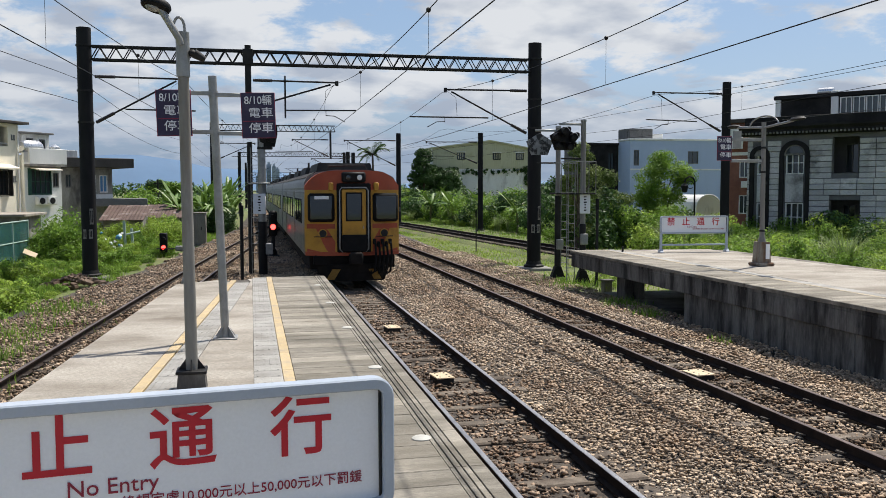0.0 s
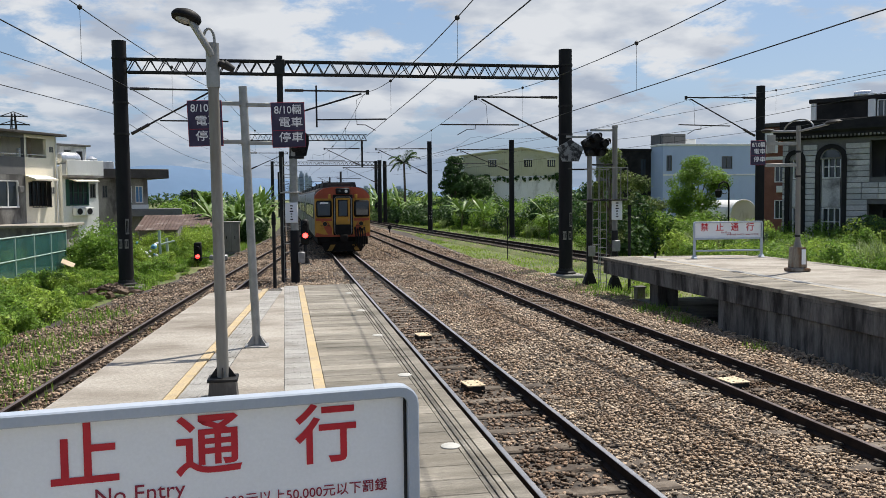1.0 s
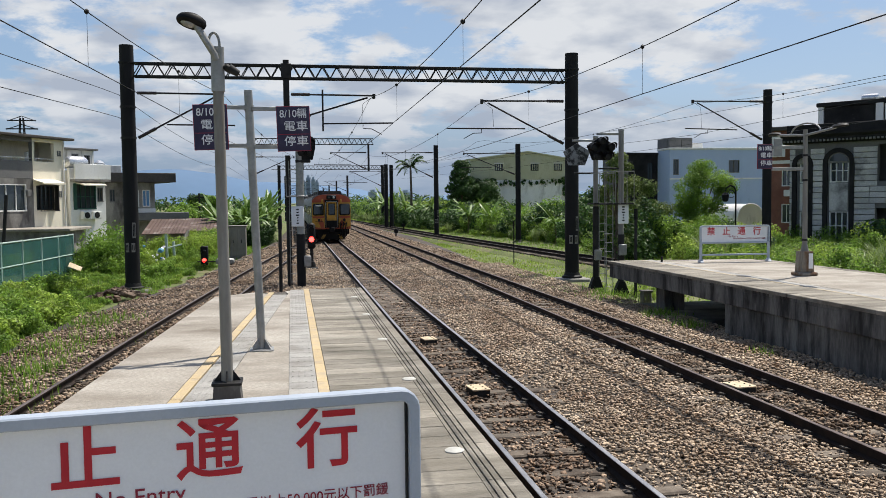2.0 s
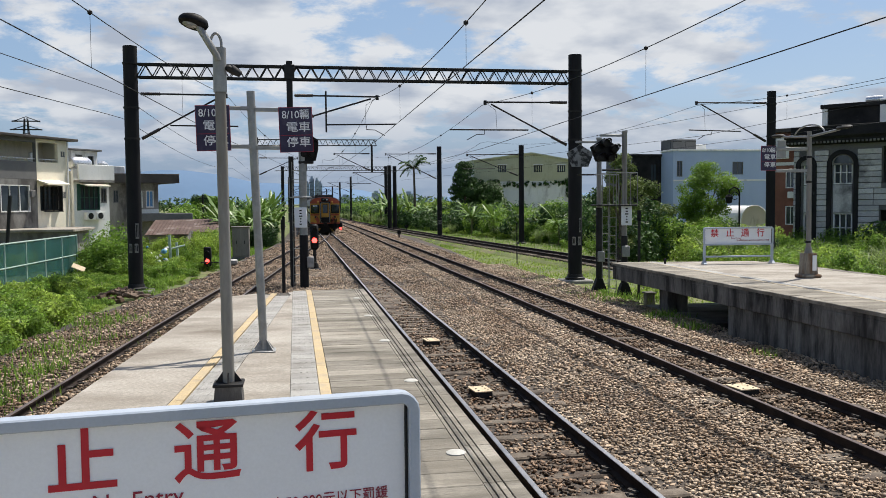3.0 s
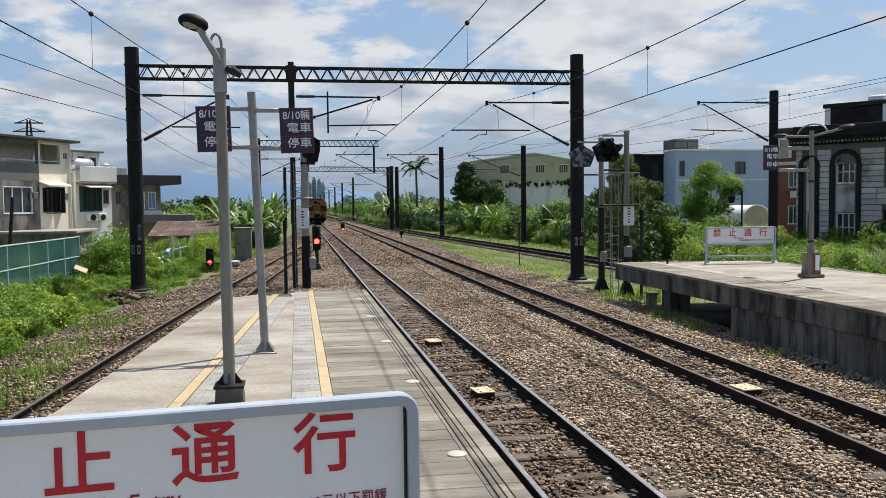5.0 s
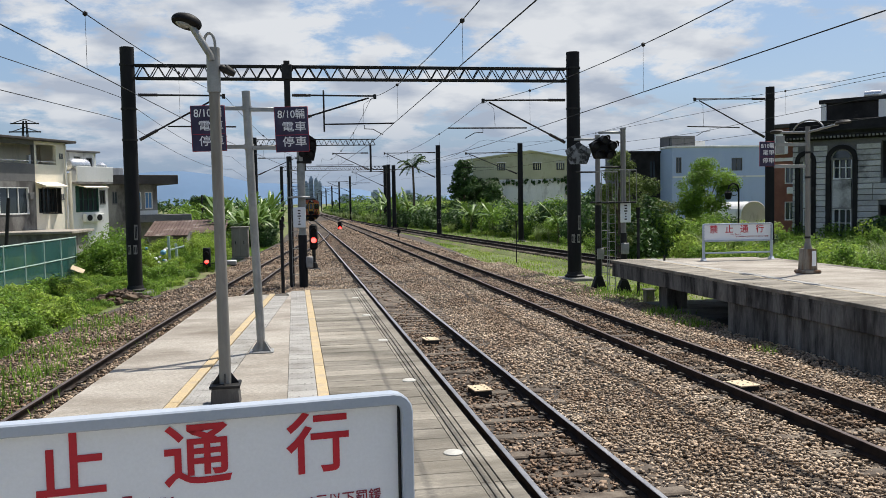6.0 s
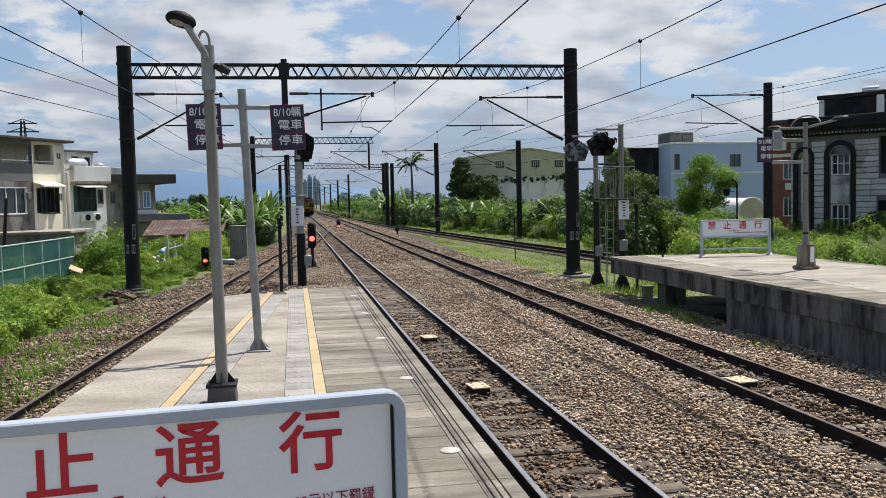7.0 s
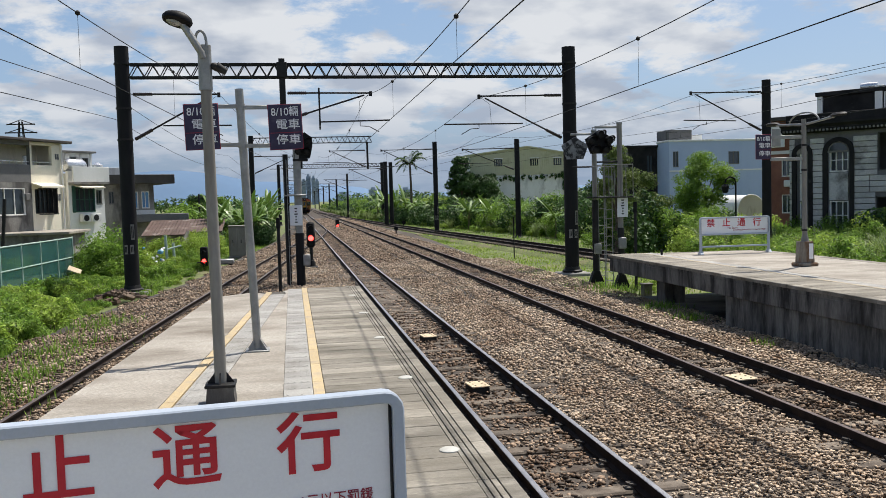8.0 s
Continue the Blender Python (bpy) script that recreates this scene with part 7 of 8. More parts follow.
def house_cream():
    s = thing("house", "cream two-storey house with balconies and window grilles", "house", (-17.99, 52.57, GROUND), turn=64)
    z = lambda v: v - GROUND
    X0, X1 = -7.5, 3.55
    holes = [(-7.2, z(5.45), 0.95, z(6.55)), (1.12, z(5.45), 2.75, z(6.6)), (0.4 - 2.2, z(2.6), 0.4, z(4.1)), (1.2, z(2.65), 2.65, z(4.05)), (3.0, z(5.85), 3.13, z(6.15)), (3.18, z(5.85), 3.31, z(6.15)), (3.0, z(3.4), 3.13, z(3.75)), (3.18, z(3.4), 3.31, z(3.75)), (-5.5, z(2.6), -3.2, z(4.1))]
    part("front_wall", wall_with_holes(0.98, 0, X1, z(6.78), 0, 0.22, holes), CREAM, s, smooth=False)
    part("front_wall", wall_with_holes(X0, z(4.45), 0.97, z(6.78), 0, 0.22, holes), GREYWALL, s, "dark grey upper wall", smooth=False)
    part("front_wall", wall_with_holes(X0, 0, 0.97, z(4.44), 0, 0.22, holes), OLD_CONCRETE, s, "stained lower wall", smooth=False)
    part("side_wall", Shape().box(X1 - 0.22, 0.22, 0, X1, 9, z(6.78)), CREAM, s)
    part("balcony_back", Shape().box(X0, 1.6, z(4.5), X1 - 0.22, 1.8, z(6.78)), CREAM, s)
    part("room_back", Shape().box(X0, 2.4, 0, X1 - 0.22, 2.6, z(4.45)), GREYWALL, s)
    part("floor_slab", Shape().box(X0, 0.22, z(4.4), X1 - 0.22, 2.4, z(4.6)), OLD_CONCRETE, s)
    part("roof", Shape().box(X0 - 0.1, -0.45, z(6.78), X1 + 0.5, 9, z(6.93), 0.03), ROOFSLAB, s, "thin dark roof sheet")
    for xa, xb in ((X0 + 0.3, 0.95), (1.12, 2.75)):
        part("balcony_rail", Shape().tube([(xa, 0.1, z(5.62)), (xb, 0.1, z(5.62))], 0.03, 6), PALE_METAL, s)
        for q in np.arange(xa + 0.2, xb, 0.5):
            part("baluster", Shape().tube([(q, 0.1, z(5.42)), (q, 0.1, z(5.62))], 0.015, 5), PALE_METAL, s)
    part("water_heater", Shape().lathe([(0.05, 0), (0.2, 0.02), (0.2, 1.0), (0.05, 1.05)], 12, pose(1.45, 0.7, z(5.0))), PALE_METAL, s)
    window(s, 1.2, z(2.65), 2.65, z(4.05), 0.0, STEEL_DARK, None, 3, 0.15, 6)
    part("window_grille", Shape().box(2.68, -0.3, z(2.6), 2.72, 0, z(4.1)).box(1.15, -0.32, z(2.55), 2.75, -0.28, z(2.6)).box(1.15, -0.32, z(4.05), 2.75, -0.28, z(4.1)), STEEL_DARK, s, smooth=False)
    for q in np.arange(1.2, 2.75, 0.24):
        part("grille_bar", Shape().tube([(q, -0.3, z(2.6)), (q, -0.3, z(4.08))], 0.014, 5), STEEL_DARK, s)
    part("awning", Shape().prism([(-0.75, z(4.12)), (0.0, z(4.36)), (0.0, z(4.42)), (-0.75, z(4.2))], 0.95, 2.8, "x"), CREAM, s, "faded plastic awning", smooth=False)
    window(s, -1.8, z(2.6), 0.4, z(4.1), 0.0, WHITEWALL, None, 2)
    window(s, -5.5, z(2.6), -3.2, z(4.1), 0.0, WHITEWALL, None, 2)
    for a in (3.0, 3.18):
        window(s, a, z(5.85), a + 0.13, z(6.15), 0.0, GREYWALL, None, 0)
        window(s, a, z(3.4), a + 0.13, z(3.75), 0.0, GREYWALL, None, 0)
    part("meter_box", Shape().box(0.35, -0.16, z(3.4), 0.72, 0, z(3.8), 0.03), GREYWALL, s)
    part("downpipe", Shape().tube([(3.5, -0.06, 0.0), (3.5, -0.06, z(6.7))], 0.045, 7), WHITEWALL, s)


def house_white():
    s = thing("house", "white annexe with a roof tank and dark green windows", "house", (-16.3, 57.2, GROUND), turn=52)
    z = lambda v: v - GROUND
    holes = [(0.25, z(2.65), 1.75, z(4.2)), (1.85, z(3.1), 2.3, z(4.0))]
    part("front_wall", wall_with_holes(-0.2, 0, 2.5, z(5.2), 0, 0.2, holes), WHITEWALL, s, smooth=False)
    part("side_wall", Shape().box(2.3, 0.2, 0, 2.5, 8, z(5.2)), WHITEWALL, s)
    part("balcony_slab", Shape().box(-0.2, -0.5, z(4.35), 2.55, 0, z(4.5), 0.02), OLD_CONCRETE, s)
    part("parapet", Shape().box(-0.2, -0.5, z(4.5), 2.55, -0.38, z(5.45), 0.02), WHITEWALL, s)
    up = [(0.8, z(5.55), 1.3, z(6.15)), (1.75, z(5.5), 2.2, z(6.1))]
    part("upper_wall", wall_with_holes(-0.2, z(5.2), 2.5, z(6.4), 1.0, 0.15, up), WHITEWALL, s, smooth=False)
    for i in range(14):
        x = -0.15 + i * 0.19
        if not (0.75 < x < 1.35 or 1.7 < x < 2.25):
            part("wall_rib", Shape().box(x, 0.97, z(5.25), x + 0.05, 1.0, z(6.38)), WHITEWALL, s, smooth=False)
    for h in up:
        window(s, *h, 1.0, GREYWALL, None, 1)
    part("roof", Shape().box(-0.3, 0.7, z(6.4), 2.65, 8, z(6.52), 0.02), GREYWALL, s)
    window(s, *holes[0], 0.0, GREEN_PAINT, None, 3, 0.12, 2)
    window(s, *holes[1], 0.0, GREYWALL, None, 1)
    part("awning", Shape().prism([(-0.8, z(4.1)), (0, z(4.28)), (0, z(4.33)), (-0.8, z(4.17))], 0.2, 1.95, "x"), CREAM, s, "pale awning over the windows", smooth=False)
    part("green_shutter", Shape().box(0.02, -0.06, z(2.6), 0.25, 0.0, z(4.25), 0.01), GREEN_PAINT, s)
    for x in (0.45, 1.2):
        u = part("air_conditioner", Shape().box(x, -0.4, z(2.0), x + 0.62, -0.05, z(2.5), 0.03), WHITEWALL, s)
        part("fan_grille", Shape().lathe([(0.02, -0.01), (0.2, -0.01), (0.2, 0.02)], 16, pose(x + 0.26, -0.405, z(2.25), -90, 0, 0)), STEEL_DARK, u)
    t = part("water_tank", Shape().lathe([(0.02, -0.75), (0.3, -0.7), (0.42, -0.5), (0.42, 0.5), (0.3, 0.7), (0.02, 0.75)], 18, pose(0.55, 0.3, z(5.55), 0, 90, 0)), PALE_METAL, s, "bright steel water tank")


def house_flat():
    s = thing("house", "low grey house under a broad dark flat roof", "house", (-16, 65, GROUND), turn=25)
    z = lambda v: v - GROUND
    holes = [(0.35, z(3.1), 0.75, z(4.0)), (1.95, z(2.75), 2.4, z(3.95)), (2.65, z(2.75), 3.2, z(3.95))]
    part("front_wall", wall_with_holes(0.0, 0, 3.55, z(4.5), 0, 0.2, holes), OLD_CONCRETE, s, smooth=False)
    part("front_band", Shape().box(1.75, -0.02, z(1.9), 3.57, 0, z(2.6)), WHITEWALL, s)
    part("side_wall", Shape().box(3.35, 0.2, 0, 3.55, 7, z(4.5)), OLD_CONCRETE, s)
    part("roof", Shape().box(-0.3, -1.2, z(4.48), 4.75, 8, z(5.15), 0.03), ROOFSLAB, s, "thick dark flat roof")
    part("terrace", Shape().box(1.4, -1.4, z(1.75), 5.6, -0.05, z(2.3), 0.03), GREYWALL, s)
    window(s, *holes[0], 0.0, GREYWALL)
    for h in holes[1:]:
        window(s, *h, 0.0, WHITEWALL, WINDOW_BLUE, 1)
    part("roof_tank", Shape().lathe([(0.3, 0), (0.42, 0.05), (0.42, 0.8), (0.1, 1.0)], 14, pose(0.15, 2, z(5.15))), PALE_METAL, s)
    part("roof_box", Shape().box(0.7, 1.5, z(5.15), 1.6, 2.6, z(5.75), 0.02), WHITEWALL, s)


def sheds():
    s = thing("shed", "low concrete shed with a flat grey roof", "shed", (-18.5, 49, GROUND))
    part("wall_block", Shape().box(-5, 0.2, 0, 3.6, 5, 2.05), OLD_CONCRETE, s)
    part("roof", Shape().box(-5.2, 0, 2.05, 3.9, 5.2, 2.2, 0.02), CONCRETE, s)
    for x, y, w, lab, h in ((-12.6, 60, 2.6, "shed with a brown corrugated tin roof", 1.6), (-11.2, 68, 3.0, "tin-roofed shed among the vines", 1.5)):
        s = thing("shed", lab, "shed", (x, y, GROUND))
        part("wall_block", Shape().box(0.1, 0.2, 0, w - 0.1, 4, h), OLD_CONCRETE, s)
        for i in range(12):
            xa = -0.1 + (w + 0.2) * i / 12
            part("roof_sheet", Shape().prism([(-0.3, h - 0.15), (4.3, h + 0.75), (4.3, h + 0.8), (-0.3, h - 0.10)], xa, xa + (w + 0.2) / 12 - 0.03, "x"), TIN, s, smooth=False)
    s = thing("utility_pole", "thin dark utility pole beyond the sheds", "pole", (-13.0, 100, GROUND))
    part("pole", Shape().tube([(0, 0, 0), (0, 0, 4.6)], 0.13, 8, 0.1), STEEL_DARK, s)
    part("cross_bar", Shape().box(-0.5, -0.05, 4.1, 0.5, 0.05, 4.2), STEEL_DARK, s)
    s = thing("leaning_pole", "leaning dark pole by the shed roof", "pole", (-17.6, 47.5, GROUND))
    part("pole", Shape().tube([(0, 0, 0), (0.35, 0, 4.0)], 0.09, 8), STEEL_DARK, s)
    p = thing("power_pylon", "distant lattice power pylon behind the houses", "pylon", (-161, 560, GROUND))
    for sx in (-1, 1):
        for sy in (-1, 1):
            part("leg", Shape().tube([(sx * 5, sy * 5, 0), (sx * 1.6, sy * 1.6, 42), (sx * 0.8, sy * 0.8, 56)], 0.35, 5), STEEL_DARK, p)
    for z, w in ((44, 9), (49, 9), (54, 8)):
        part("cross_arm", Shape().box(-w, -0.4, z, w, 0.4, z + 0.7).tube([(-w, 0, z), (0, 0, z + 3)], 0.25, 4).tube([(w, 0, z), (0, 0, z + 3)], 0.25, 4), STEEL_DARK, p)
    for i in range(9):
        w = 5 * (1 - i * 0.085)
        part("brace", Shape().tube([(-w, -w, i * 5), (w * 0.93, -w * 0.93, i * 5 + 5)], 0.2, 4).tube([(w, -w, i * 5), (-w * 0.93, -w * 0.93, i * 5 + 5)], 0.2, 4), STEEL_DARK, p)


def stone_house():
    s = thing("house", "grey dressed-stone house with arched windows and black-stained cornice", "house", (25.4, 46, GROUND), turn=-52)
    z = lambda v: v - GROUND
    W = 9.4
    holes = [(2.2, z(3.75), 3.2, z(5.0)), (2.2, z(0.5), 3.2, z(2.1)), (4.7, z(3.75), 6.1, z(5.75)), (4.6, z(0.0), 6.2, z(2.3)), (0.58, z(3.75), 0.9, z(5.0)), (0.58, z(0.5), 0.9, z(2.1))]
    part("front_wall", wall_with_holes(0, 0, W, z(6.0), 0.06, 0.3, holes), GREYWALL, s, smooth=False)
    part("side_wall", Shape().box(0, 0.36, 0, 0.3, 9, z(6.0)), OLD_CONCRETE, s)
    part("room_back", Shape().box(0.3, 2.2, 0, W, 2.4, z(6.0)), GREYWALL, s)
    part("floor_slab", Shape().box(0.3, 0.36, z(2.9), W, 2.2, z(3.1)), GREYWALL, s)
    h = 0.31
    me, rows = {}, int(z(5.9) / h)
    spans = [(q[0] - 0.26, q[2] + 0.26) if q[2] < 4 else (q[0], q[2]) for q in holes]
    for r in range(rows):
        za = r * h
        cuts = sorted((a, c) for (a, c), q in zip(spans, holes) if q[2] < 4 or (za + h > q[1] and za < q[3]))
        xa, runs = 0.0, []
        for a, c in cuts:
            if a > xa + 0.05:
                runs.append((xa, a))
            xa = max(xa, c)
        runs.append((xa, W))
        for a, c in runs:
            n = max(1, round((c - a) / 0.85))
            for k in range(n):
                key = round((c - a) / n, 2)
                if key not in me:
                    me[key] = mesh_of("block", Shape().box(0.012, -0.045, 0.016, key - 0.012, 0.06, h - 0.016, 0.018), BLOCK, False)
                ob = new("block", me[key])
                ob.parent = s
                ob.matrix_basis = pose(a + k * key, random.uniform(-0.01, 0.01), za)
    for (a, c), q in zip(spans[:1] + spans[4:5], (holes[0], holes[4])):
        part("window_bay", Shape().box(a + 0.26, -0.01, z(2.15), c - 0.26, 0.058, z(3.68), 0.01), BLOCK, s)
    def arch(cx, half, z0, zs):
        pts = [(cx - half, -0.1, z0)] + [(cx + half * math.cos(a), -0.1, zs + half * math.sin(a)) for a in np.linspace(math.pi, 0, 14)] + [(cx + half, -0.1, z0)]
        outer, inner = [], []
        vs, fs = [], []
        for i, p in enumerate(pts):
            a = math.pi - math.pi * min(max((i - 1) / 13, 0), 1)
            for d, y in ((0.0, -0.1), (0.24, -0.1), (0.24, 0.06), (0.0, 0.06)):
                vs.append((p[0] + d * math.cos(a), y, p[2] + d * math.sin(a) * (1 if 0 < i < len(pts) - 1 else 0)))
        for i in range(len(pts) - 1):
            for q in range(4):
                fs.append((i * 4 + q, i * 4 + (q + 1) % 4, (i + 1) * 4 + (q + 1) % 4, (i + 1) * 4 + q))
        part("arch_moulding", Shape().add(vs, fs), SOOT, s, "dark arched moulding")
        n = 12
        fan = [(cx + half * math.cos(a), zs + half * math.sin(a)) for a in np.linspace(0, math.pi, n)]
        part("arch_panel", Shape().prism(fan, -0.02, 0.06, "y"), OLD_CONCRETE, s, smooth=False)
    arch(2.7, 0.6, z(0.1), z(4.8))
    arch(0.74, 0.34, z(0.1), z(4.8))
    for q in (0, 1, 4, 5):
        window(s, *holes[q], 0.06, WHITEWALL, None, 2 if q < 2 else 0, 0.2, 2)
    fan = [(2.7 + 0.48 * math.cos(a), z(4.9) + 0.42 * math.sin(a)) for a in np.linspace(0, math.pi, 10)]
    part("fanlight", Shape().prism(fan, -0.035, -0.02, "y"), WINDOW, s, smooth=False)
    for q in (3, 2):
        window(s, holes[q][0] + 0.2, holes[q][1] + 0.05, holes[q][0] + 0.9, holes[q][3] - 0.3, 1.9, GREYWALL, None, 1)
    # cornice with small teeth, parapet, upper block
    part("cornice", Shape().prism([(-0.12, z(5.95)), (-0.45, z(6.12)), (-0.45, z(6.25)), (-0.62, z(6.4)), (-0.62, z(6.52)), (0.3, z(6.52)), (0.3, z(5.95))], -0.35, W, "x"), SOOT, s, "black-stained stone cornice", smooth=False)
    for i in range(47):
        part("dentil", Shape().box(-0.2 + i * 0.2, -0.5, z(6.02), -0.1 + i * 0.2, -0.4, z(6.13)), OLD_CONCRETE, s, smooth=False)
    part("parapet", Shape().box(-0.1, -0.3, z(6.52), W, 0.1, z(7.0), 0.03), SOOT, s, "black-stained parapet")
    part("upper_block", Shape().box(0.6, 3.2, z(6.3), W, 9, z(8.25), 0.03), SOOT, s)
    part("upper_coping", Shape().box(0.4, 3.0, z(8.25), W + 0.2, 9, z(8.5), 0.03), SOOT, s)
    part("corner_pier", Shape().box(0.5, 3.05, z(6.4), 0.8, 3.4, z(8.35), 0.02), WHITEWALL, s)
    part("corner_pier", Shape().box(3.7, 3.02, z(6.4), 4.1, 3.4, z(8.6), 0.02), WHITEWALL, s)
    for i in range(4):
        window(s, 4.2 + i * 0.7, z(7.0), 4.85 + i * 0.7, z(8.2), 3.05, WHITEWALL, WINDOW, 1)
    part("water_tank", Shape().lathe([(0.02, -0.7), (0.36, -0.6), (0.4, 0), (0.36, 0.6), (0.02, 0.7)], 16, pose(3.0, 4.5, z(8.72), 0, 90, 0) @ Matrix.Diagonal((0.6, 0.6, 0.75, 1))), PALE_METAL, s)
    part("roof", Shape().box(0, 0.1, z(6.3), W, 9, z(6.5)), OLD_CONCRETE, s)


def brick_house():
    s = thing("house", "dark red tiled house behind the stone house", "house", (33.6, 62, GROUND), turn=-52)
    z = lambda v: v - GROUND
    holes = [(0.9, z(3.8), 2.0, z(5.2)), (0.9, z(1.0), 2.0, z(2.4))]
    part("front_wall", wall_with_holes(0, 0, 9, z(8.0), 0, 0.25, holes), BRICKWALL, s, smooth=False)
    part("side_wall", Shape().box(0, 0.25, 0, 0.25, 10, z(8.0)), BRICKWALL, s)
    part("roof", Shape().box(-0.3, -0.4, z(8.0), 9, 10, z(8.3), 0.03), ROOFSLAB, s)
    part("band", Shape().box(-0.02, -0.05, z(5.5), 9, 0, z(5.75)), WHITEWALL, s)
    part("sign_panel", Shape().box(-0.2, -0.5, z(6.0), 1.3, -0.42, z(7.6), 0.02), WHITEWALL, s, "pale blank wall panel")
    for h in holes:
        window(s, *h, 0.0, WHITEWALL, None, 2)
    part("air_conditioner", Shape().box(1.2, -0.45, z(3.0), 2.0, -0.05, z(3.5), 0.03), WHITEWALL, s)


def blue_house():
    s = thing("house", "long pale blue house with a flat roof", "house", (35.8, 85, GROUND))
    z = lambda v: v - GROUND
    holes = [(6.6, z(5.6), 7.8, z(6.9)), (0.4, z(5.4), 1.0, z(7.0))]
    part("front_wall", wall_with_holes(0, 0, 14, z(8.0), 0, 0.25, holes), BLUEWALL, s, smooth=False)
    part("side_wall", Shape().box(0, 0.25, 0, 0.25, 3, z(8.0)), BLUEWALL, s)
    part("coping", Shape().box(-0.1, -0.12, z(8.0), 14, 3, z(8.2), 0.02), WHITEWALL, s)
    part("belt", Shape().box(0, -0.08, z(4.9), 14, 0, z(5.05)), WHITEWALL, s)
    part("stair_head", Shape().box(0.4, 1.0, z(8.2), 3.0, 4.0, z(9.3), 0.03), GREYWALL, s)
    part("stair_head", Shape().box(3.0, 1.5, z(8.2), 4.4, 4.0, z(8.8), 0.03), WHITEWALL, s)
    for h in holes:
        window(s, *h, 0.0, GREYWALL, None, 1)
    for x in (-0.2, 1.4):
        part("roof_rail", Shape().tube([(x, 0.2, z(8.2)), (x, 0.2, z(9.0)), (x + 1.2, 0.2, z(9.0))], 0.03, 5), STEEL_DARK, s)
    s = thing("house", "dark weathered block beside the blue house", "house", (32.6, 88, GROUND))
    holes = [(2.0, z(5.0), 2.7, z(6.8))]
    part("front_wall", wall_with_holes(0, 0, 4.2, z(7.6), 0, 0.25, holes), SOOT, s, smooth=False)
    part("side_wall", Shape().box(0, 0.25, 0, 0.25, 8, z(7.6)), GREYWALL, s)
    part("roof", Shape().box(-0.2, -0.2, z(7.6), 4.3, 8, z(7.85), 0.02), SOOT, s)
    window(s, *holes[0], 0.0, SOOT)
    s = thing("greenhouse", "low silvery tunnel greenhouse beside the hedge", "greenhouse", (35.3, 70, GROUND))
    hoop = [(1.2 * math.cos(a) + 1.2, 1.2 * math.sin(a) + 1.75) for a in np.linspace(0, math.pi, 14)]
    part("cover", Shape().prism(hoop + [(0, 0), (2.4, 0)][::1], 0.1, 6, "y"), WHITEWALL, s, "pale plastic cover", smooth=False)
    part("hoop", Shape().tube([(p[0], 0, p[1]) for p in hoop], 0.07, 6), WHITEWALL, s)
    s = thing("garden_lamp", "curly black iron garden lamp", "lamp", (22.6, 47, GROUND))
    part("post", Shape().tube([(0, 0, 0), (0, 0, 3.9), (-0.1, 0, 4.1), (-0.35, 0, 4.2), (-0.6, 0, 4.05), (-0.65, 0, 3.85)], 0.05, 7), BLACK, s)
    part("lantern", Shape().lathe([(0.05, -0.35), (0.16, -0.3), (0.22, 0.05), (0.05, 0.2)], 10, pose(-0.65, 0, 3.6)), BLACK, s)
    part("scroll", Shape().tube([(-0.28 + 0.22 * math.cos(a), 0, 3.7 + 0.22 * math.sin(a)) for a in np.linspace(0, 5.5, 12)], 0.025, 5), BLACK, s)


def warehouse():
    s = thing("warehouse", "gabled warehouse with yellow-green cladding over a white wall", "warehouse", (20.7, 115, GROUND))
    z = lambda v: v - GROUND
    W = 14.4
    part("lower_wall", Shape().box(0.1, 0.05, 0, W - 0.1, 6, z(5.75)), WHITEWALL, s)
    part("gable_wall", Shape().prism([(0, z(5.7)), (W, z(5.7)), (W, z(8.4)), (W * 0.57, z(9.4)), (0, z(8.4))], 0.0, 0.2, "y"), CLAD, s, smooth=False)
    part("side_wall", Shape().box(0.0, 0.2, z(5.7), 0.2, 6, z(8.4)), CLAD, s)
    part("side_trim", Shape().box(-0.15, -0.06, z(5.5), 0.2, 0.0, z(8.4)), WHITEWALL, s)
    for i in range(48):
        x = 0.15 + i * W / 48
        t = 8.4 + 1.0 * (x / (W * 0.57) if x < W * 0.57 else (W - x) / (W * 0.43))
        part("cladding_rib", Shape().box(x, -0.045, z(5.72), x + 0.09, 0.0, z(t - 0.1)), CLAD, s, smooth=False)
    part("roof", Shape().prism([(-0.4, z(8.32)), (W * 0.57, z(9.42)), (W + 0.3, z(8.34)), (W + 0.3, z(8.5)), (W * 0.57, z(9.6)), (-0.4, z(8.48))], -0.3, 6, "y"), CLAD, s, "pale gabled roof", smooth=False)
    for x in (3.6, 8.6, 11.9):
        window(s, x, z(6.95), x + 1.1, z(7.85), -0.06, SOOT, None, 1, 0.05)
        part("window_hood", Shape().box(x - 0.1, -0.25, z(7.9), x + 1.2, -0.05, z(8.0)), WHITEWALL, s)
    g = np.random.default_rng(44)
    creep = [(g.uniform(-0.6, 3.4), -0.15, g.uniform(3.6, 6.3), g.uniform(0.4, 0.8), 0.25, g.uniform(0.4, 0.8)) for _ in range(26)]
    creep += [(g.uniform(3.4, 14.4), -0.1, 6.15 - abs(g.normal()) * 0.3, g.uniform(0.08, 0.3), 0.12, g.uniform(0.1, 0.45)) for _ in range(40)]
    creep += [(g.uniform(13.2, 14.5), -0.15, g.uniform(4.4, 6.6), g.uniform(0.3, 0.6), 0.2, g.uniform(0.3, 0.7)) for _ in range(8)]
    V, F = leaf_arrays(g, creep, 7000, 0.24, 0.6)
    ob = new("ivy", raw_object("ivy", V, F, LEAF_DARK))
    ob.parent = s
    tagged(ob, "dark ivy climbing the wall")


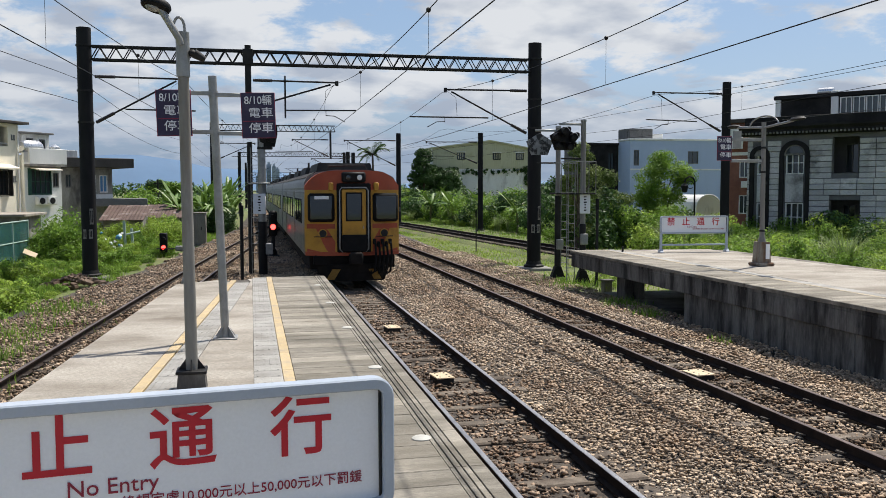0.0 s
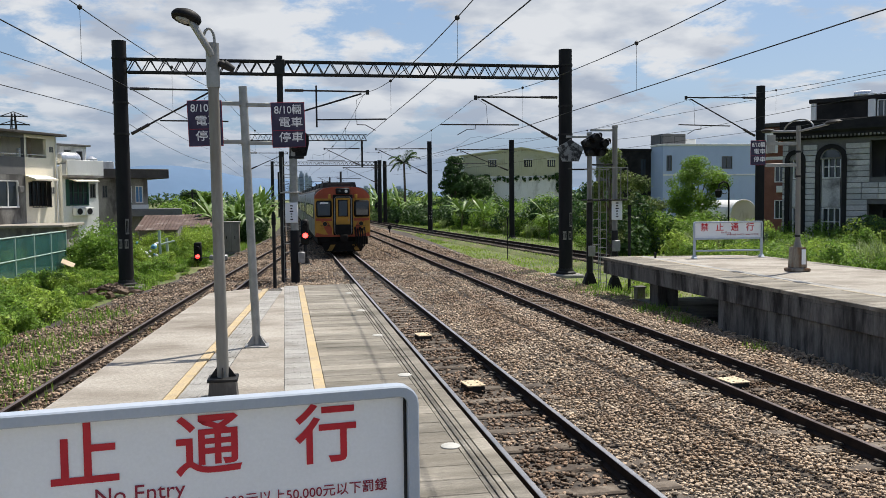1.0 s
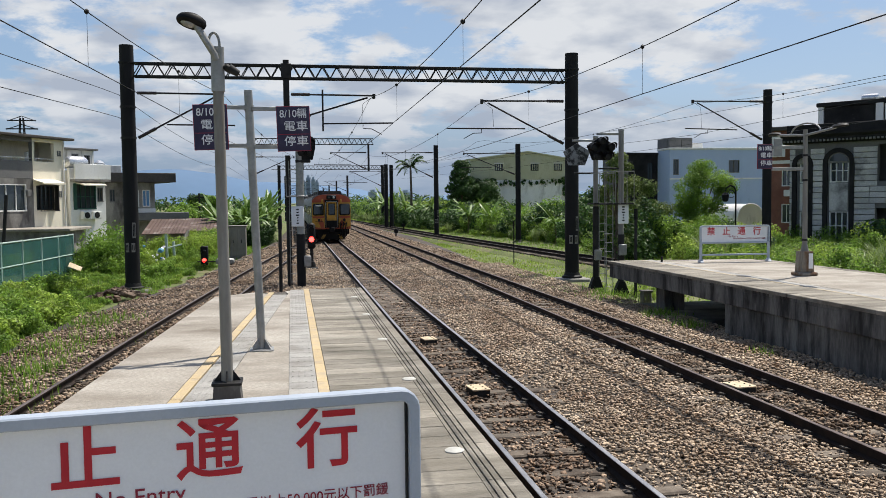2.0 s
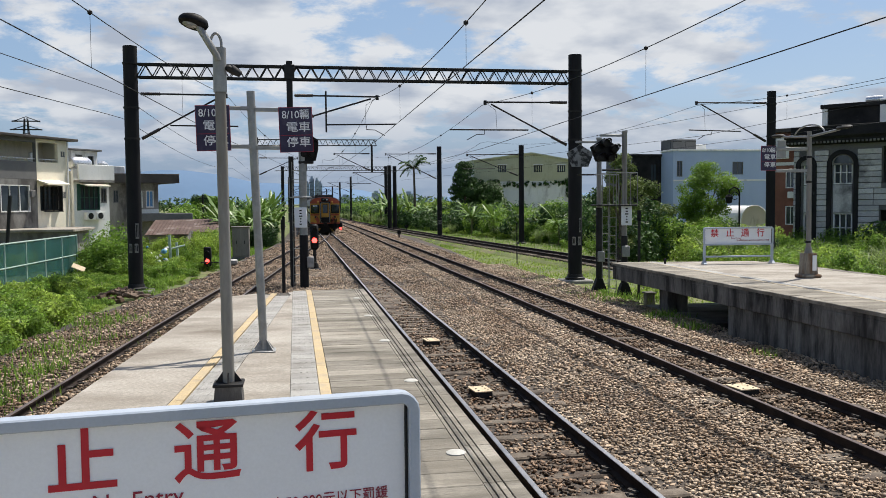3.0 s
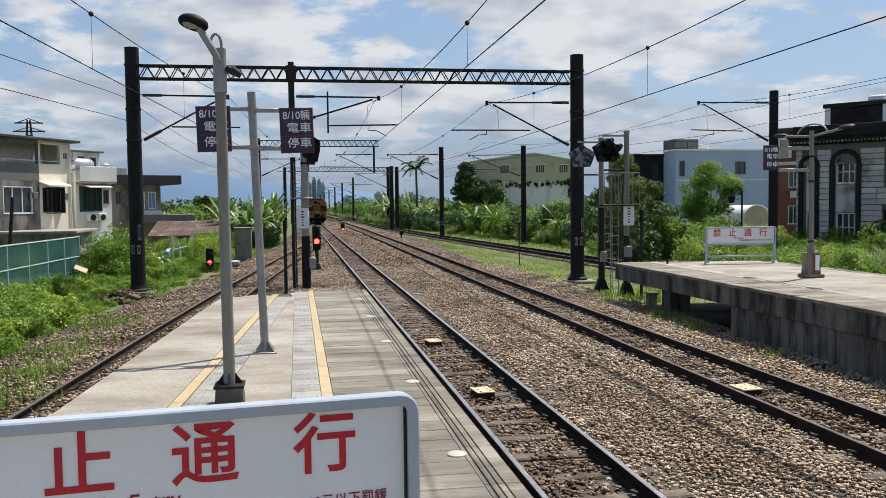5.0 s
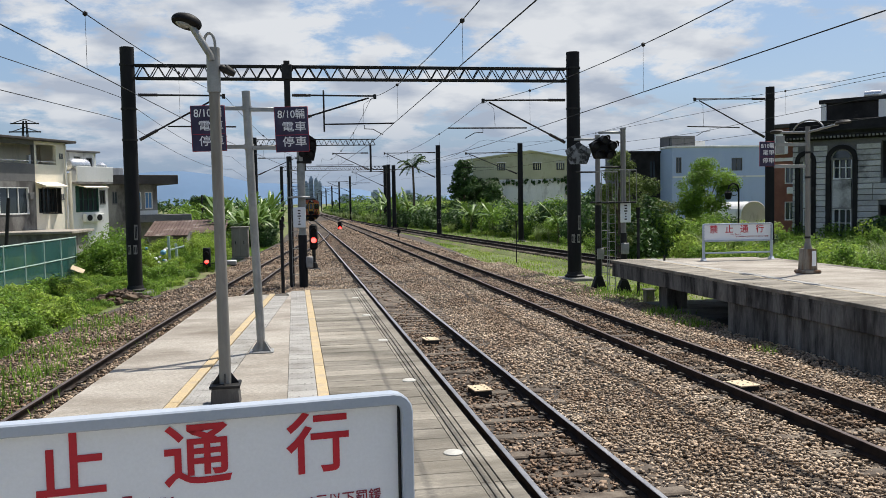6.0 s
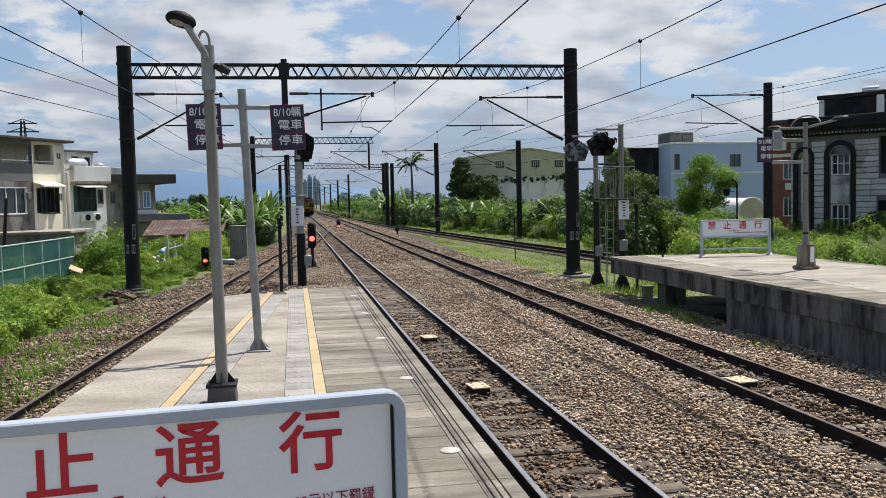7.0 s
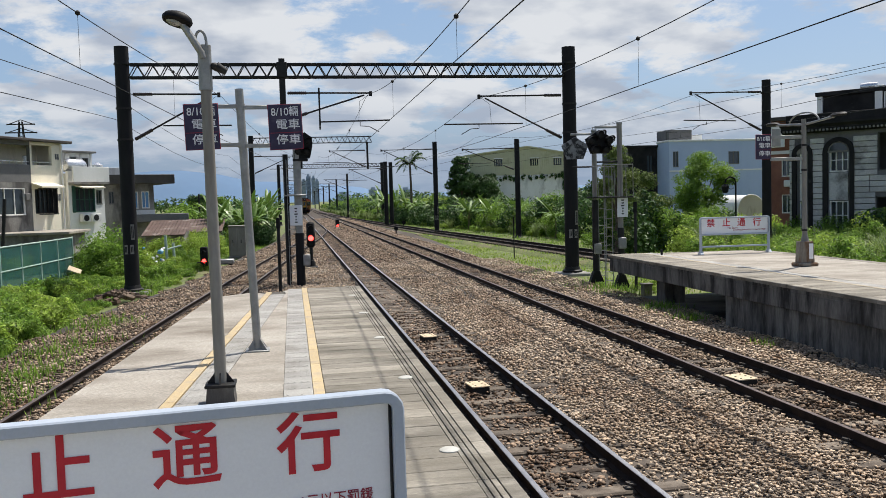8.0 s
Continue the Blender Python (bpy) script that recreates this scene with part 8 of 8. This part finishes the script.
def distance():
    rng = np.random.default_rng(3)
    for i, (x, y, w, h) in enumerate(((10, 900, 4.5, 24), (15, 905, 4.5, 29), (20, 900, 4, 27), (25, 950, 4, 25), (5, 960, 5, 18), (90, 1000, 9, 15), (-170, 900, 14, 22), (-150, 930, 10, 16), (60, 1100, 12, 12), (128, 1000, 10, 14))):
        s = thing("city_block", "far city tower on the horizon, painted in haze colours", "building", (x, y, GROUND), "far city blocks")
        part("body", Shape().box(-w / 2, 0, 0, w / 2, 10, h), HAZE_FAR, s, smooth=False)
        for k in range(int(h / 4.5)):
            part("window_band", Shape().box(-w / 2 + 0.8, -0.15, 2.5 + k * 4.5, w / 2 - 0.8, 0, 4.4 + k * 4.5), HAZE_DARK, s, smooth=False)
        part("roof", Shape().box(-w / 4, 2, h, w / 4, 7, h + 2.5), HAZE_FAR, s, smooth=False)
    # mountains
    vs, fs = [], []
    n = 120
    for i in range(n):
        x = -3600 + 7200 * i / (n - 1)
        u = x / 900
        h = 95 + 60 * math.exp(-((x + 500) / 420) ** 2) + 65 * math.exp(-((x + 1300) / 500) ** 2) + 26 * noise.noise((u * 2.2, 0, 0)) + 12 * noise.noise((u * 7, 1, 0)) - 60 / (1 + math.exp(-(x - 200) / 160))
        vs += [(x, 4000, -30), (x, 4150, h * 0.55), (x, 4300, h)]
    fs = [(3 * i + j, 3 * i + 3 + j, 3 * i + 4 + j, 3 * i + 1 + j) for i in range(n - 1) for j in range(2)]
    solid("backdrop_hills", Shape().add(vs, fs), HILL_HAZE, "mountain range on the horizon, painted in blue haze colour", "mountains", kind="structure")
    V, F = leaf_arrays(rng, [(x, 330 + 60 * rng.random(), 3.0 + rng.uniform(-0.6, 1.2), 9, 6, rng.uniform(2.2, 4.2)) for x in np.arange(-260, 300, 7.0) if abs(x - 2) > 12], 14000, 1.5, 0.6)
    V[:, 2] += GROUND
    raw_mesh("far_woods", V, F, LEAF_DARK, "belt of dark trees across the far plain", "trees")


house_cream()
house_white()
house_flat()
sheds()
stone_house()
brick_house()
blue_house()
warehouse()
distance()


build_signals()
build_trackside()
build_plants()
stone_field("ballast_stones", "loose brown and grey ballast stones round the tracks", [
    ((-1.4, 7.0, 4.2, 13.0), 600, 0.029, True, keep_clean),
    ((-1.4, 7.2, 13.0, 24.0), 360, 0.0345, True, keep_clean),
    ((-3.5, 7.2, 24.0, 42.0), 170, 0.042, False, keep_clean),
    ((-9.2, -4.2, 5.0, 24.0), 50, 0.036, True, keep_clean),
    ((-9.0, -3.5, 24.0, 44.0), 60, 0.045, False, keep_clean),
    ((-6.0, 6.4, 42.0, 80.0), 30, 0.055, False, keep_clean)], 21, STONE)
stone_field("ballast_stones", "earth-brown ballast stones along the outer tracks, and far ones darkened for backlit shade", [
    ((3.2, 4.9, 4.2, 24.0), 400, 0.034, True, keep_earth),
    ((3.2, 4.9, 24.0, 80.0), 160, 0.045, False, keep_earth),
    ((-9.6, -4.2, 5.0, 24.0), 290, 0.036, True, keep_earth),
    ((-9.0, -3.5, 24.0, 46.0), 110, 0.042, False, keep_earth),
    # far zones: the darker stone colour stands in for shaded sides of backlit stones
    ((-6.0, 6.4, 42.0, 80.0), 60, 0.06, False, keep_clean),
    ((-3.0, 6.6, 80.0, 150.0), 26, 0.11, False, keep_clean)], 23, STONE_EARTH_SHADE)
stone_field("ballast_stones", "oil-dark ballast stones between the rails", [
    ((-0.9, 0.9, 4.2, 13.0), 560, 0.033, True, keep_oily),
    ((-0.9, 0.9, 13.0, 24.0), 330, 0.036, True, keep_oily),
    ((-0.9, 0.9, 24.0, 80.0), 150, 0.045, False, keep_oily)], 22, STONE_DIRTY)
motions()
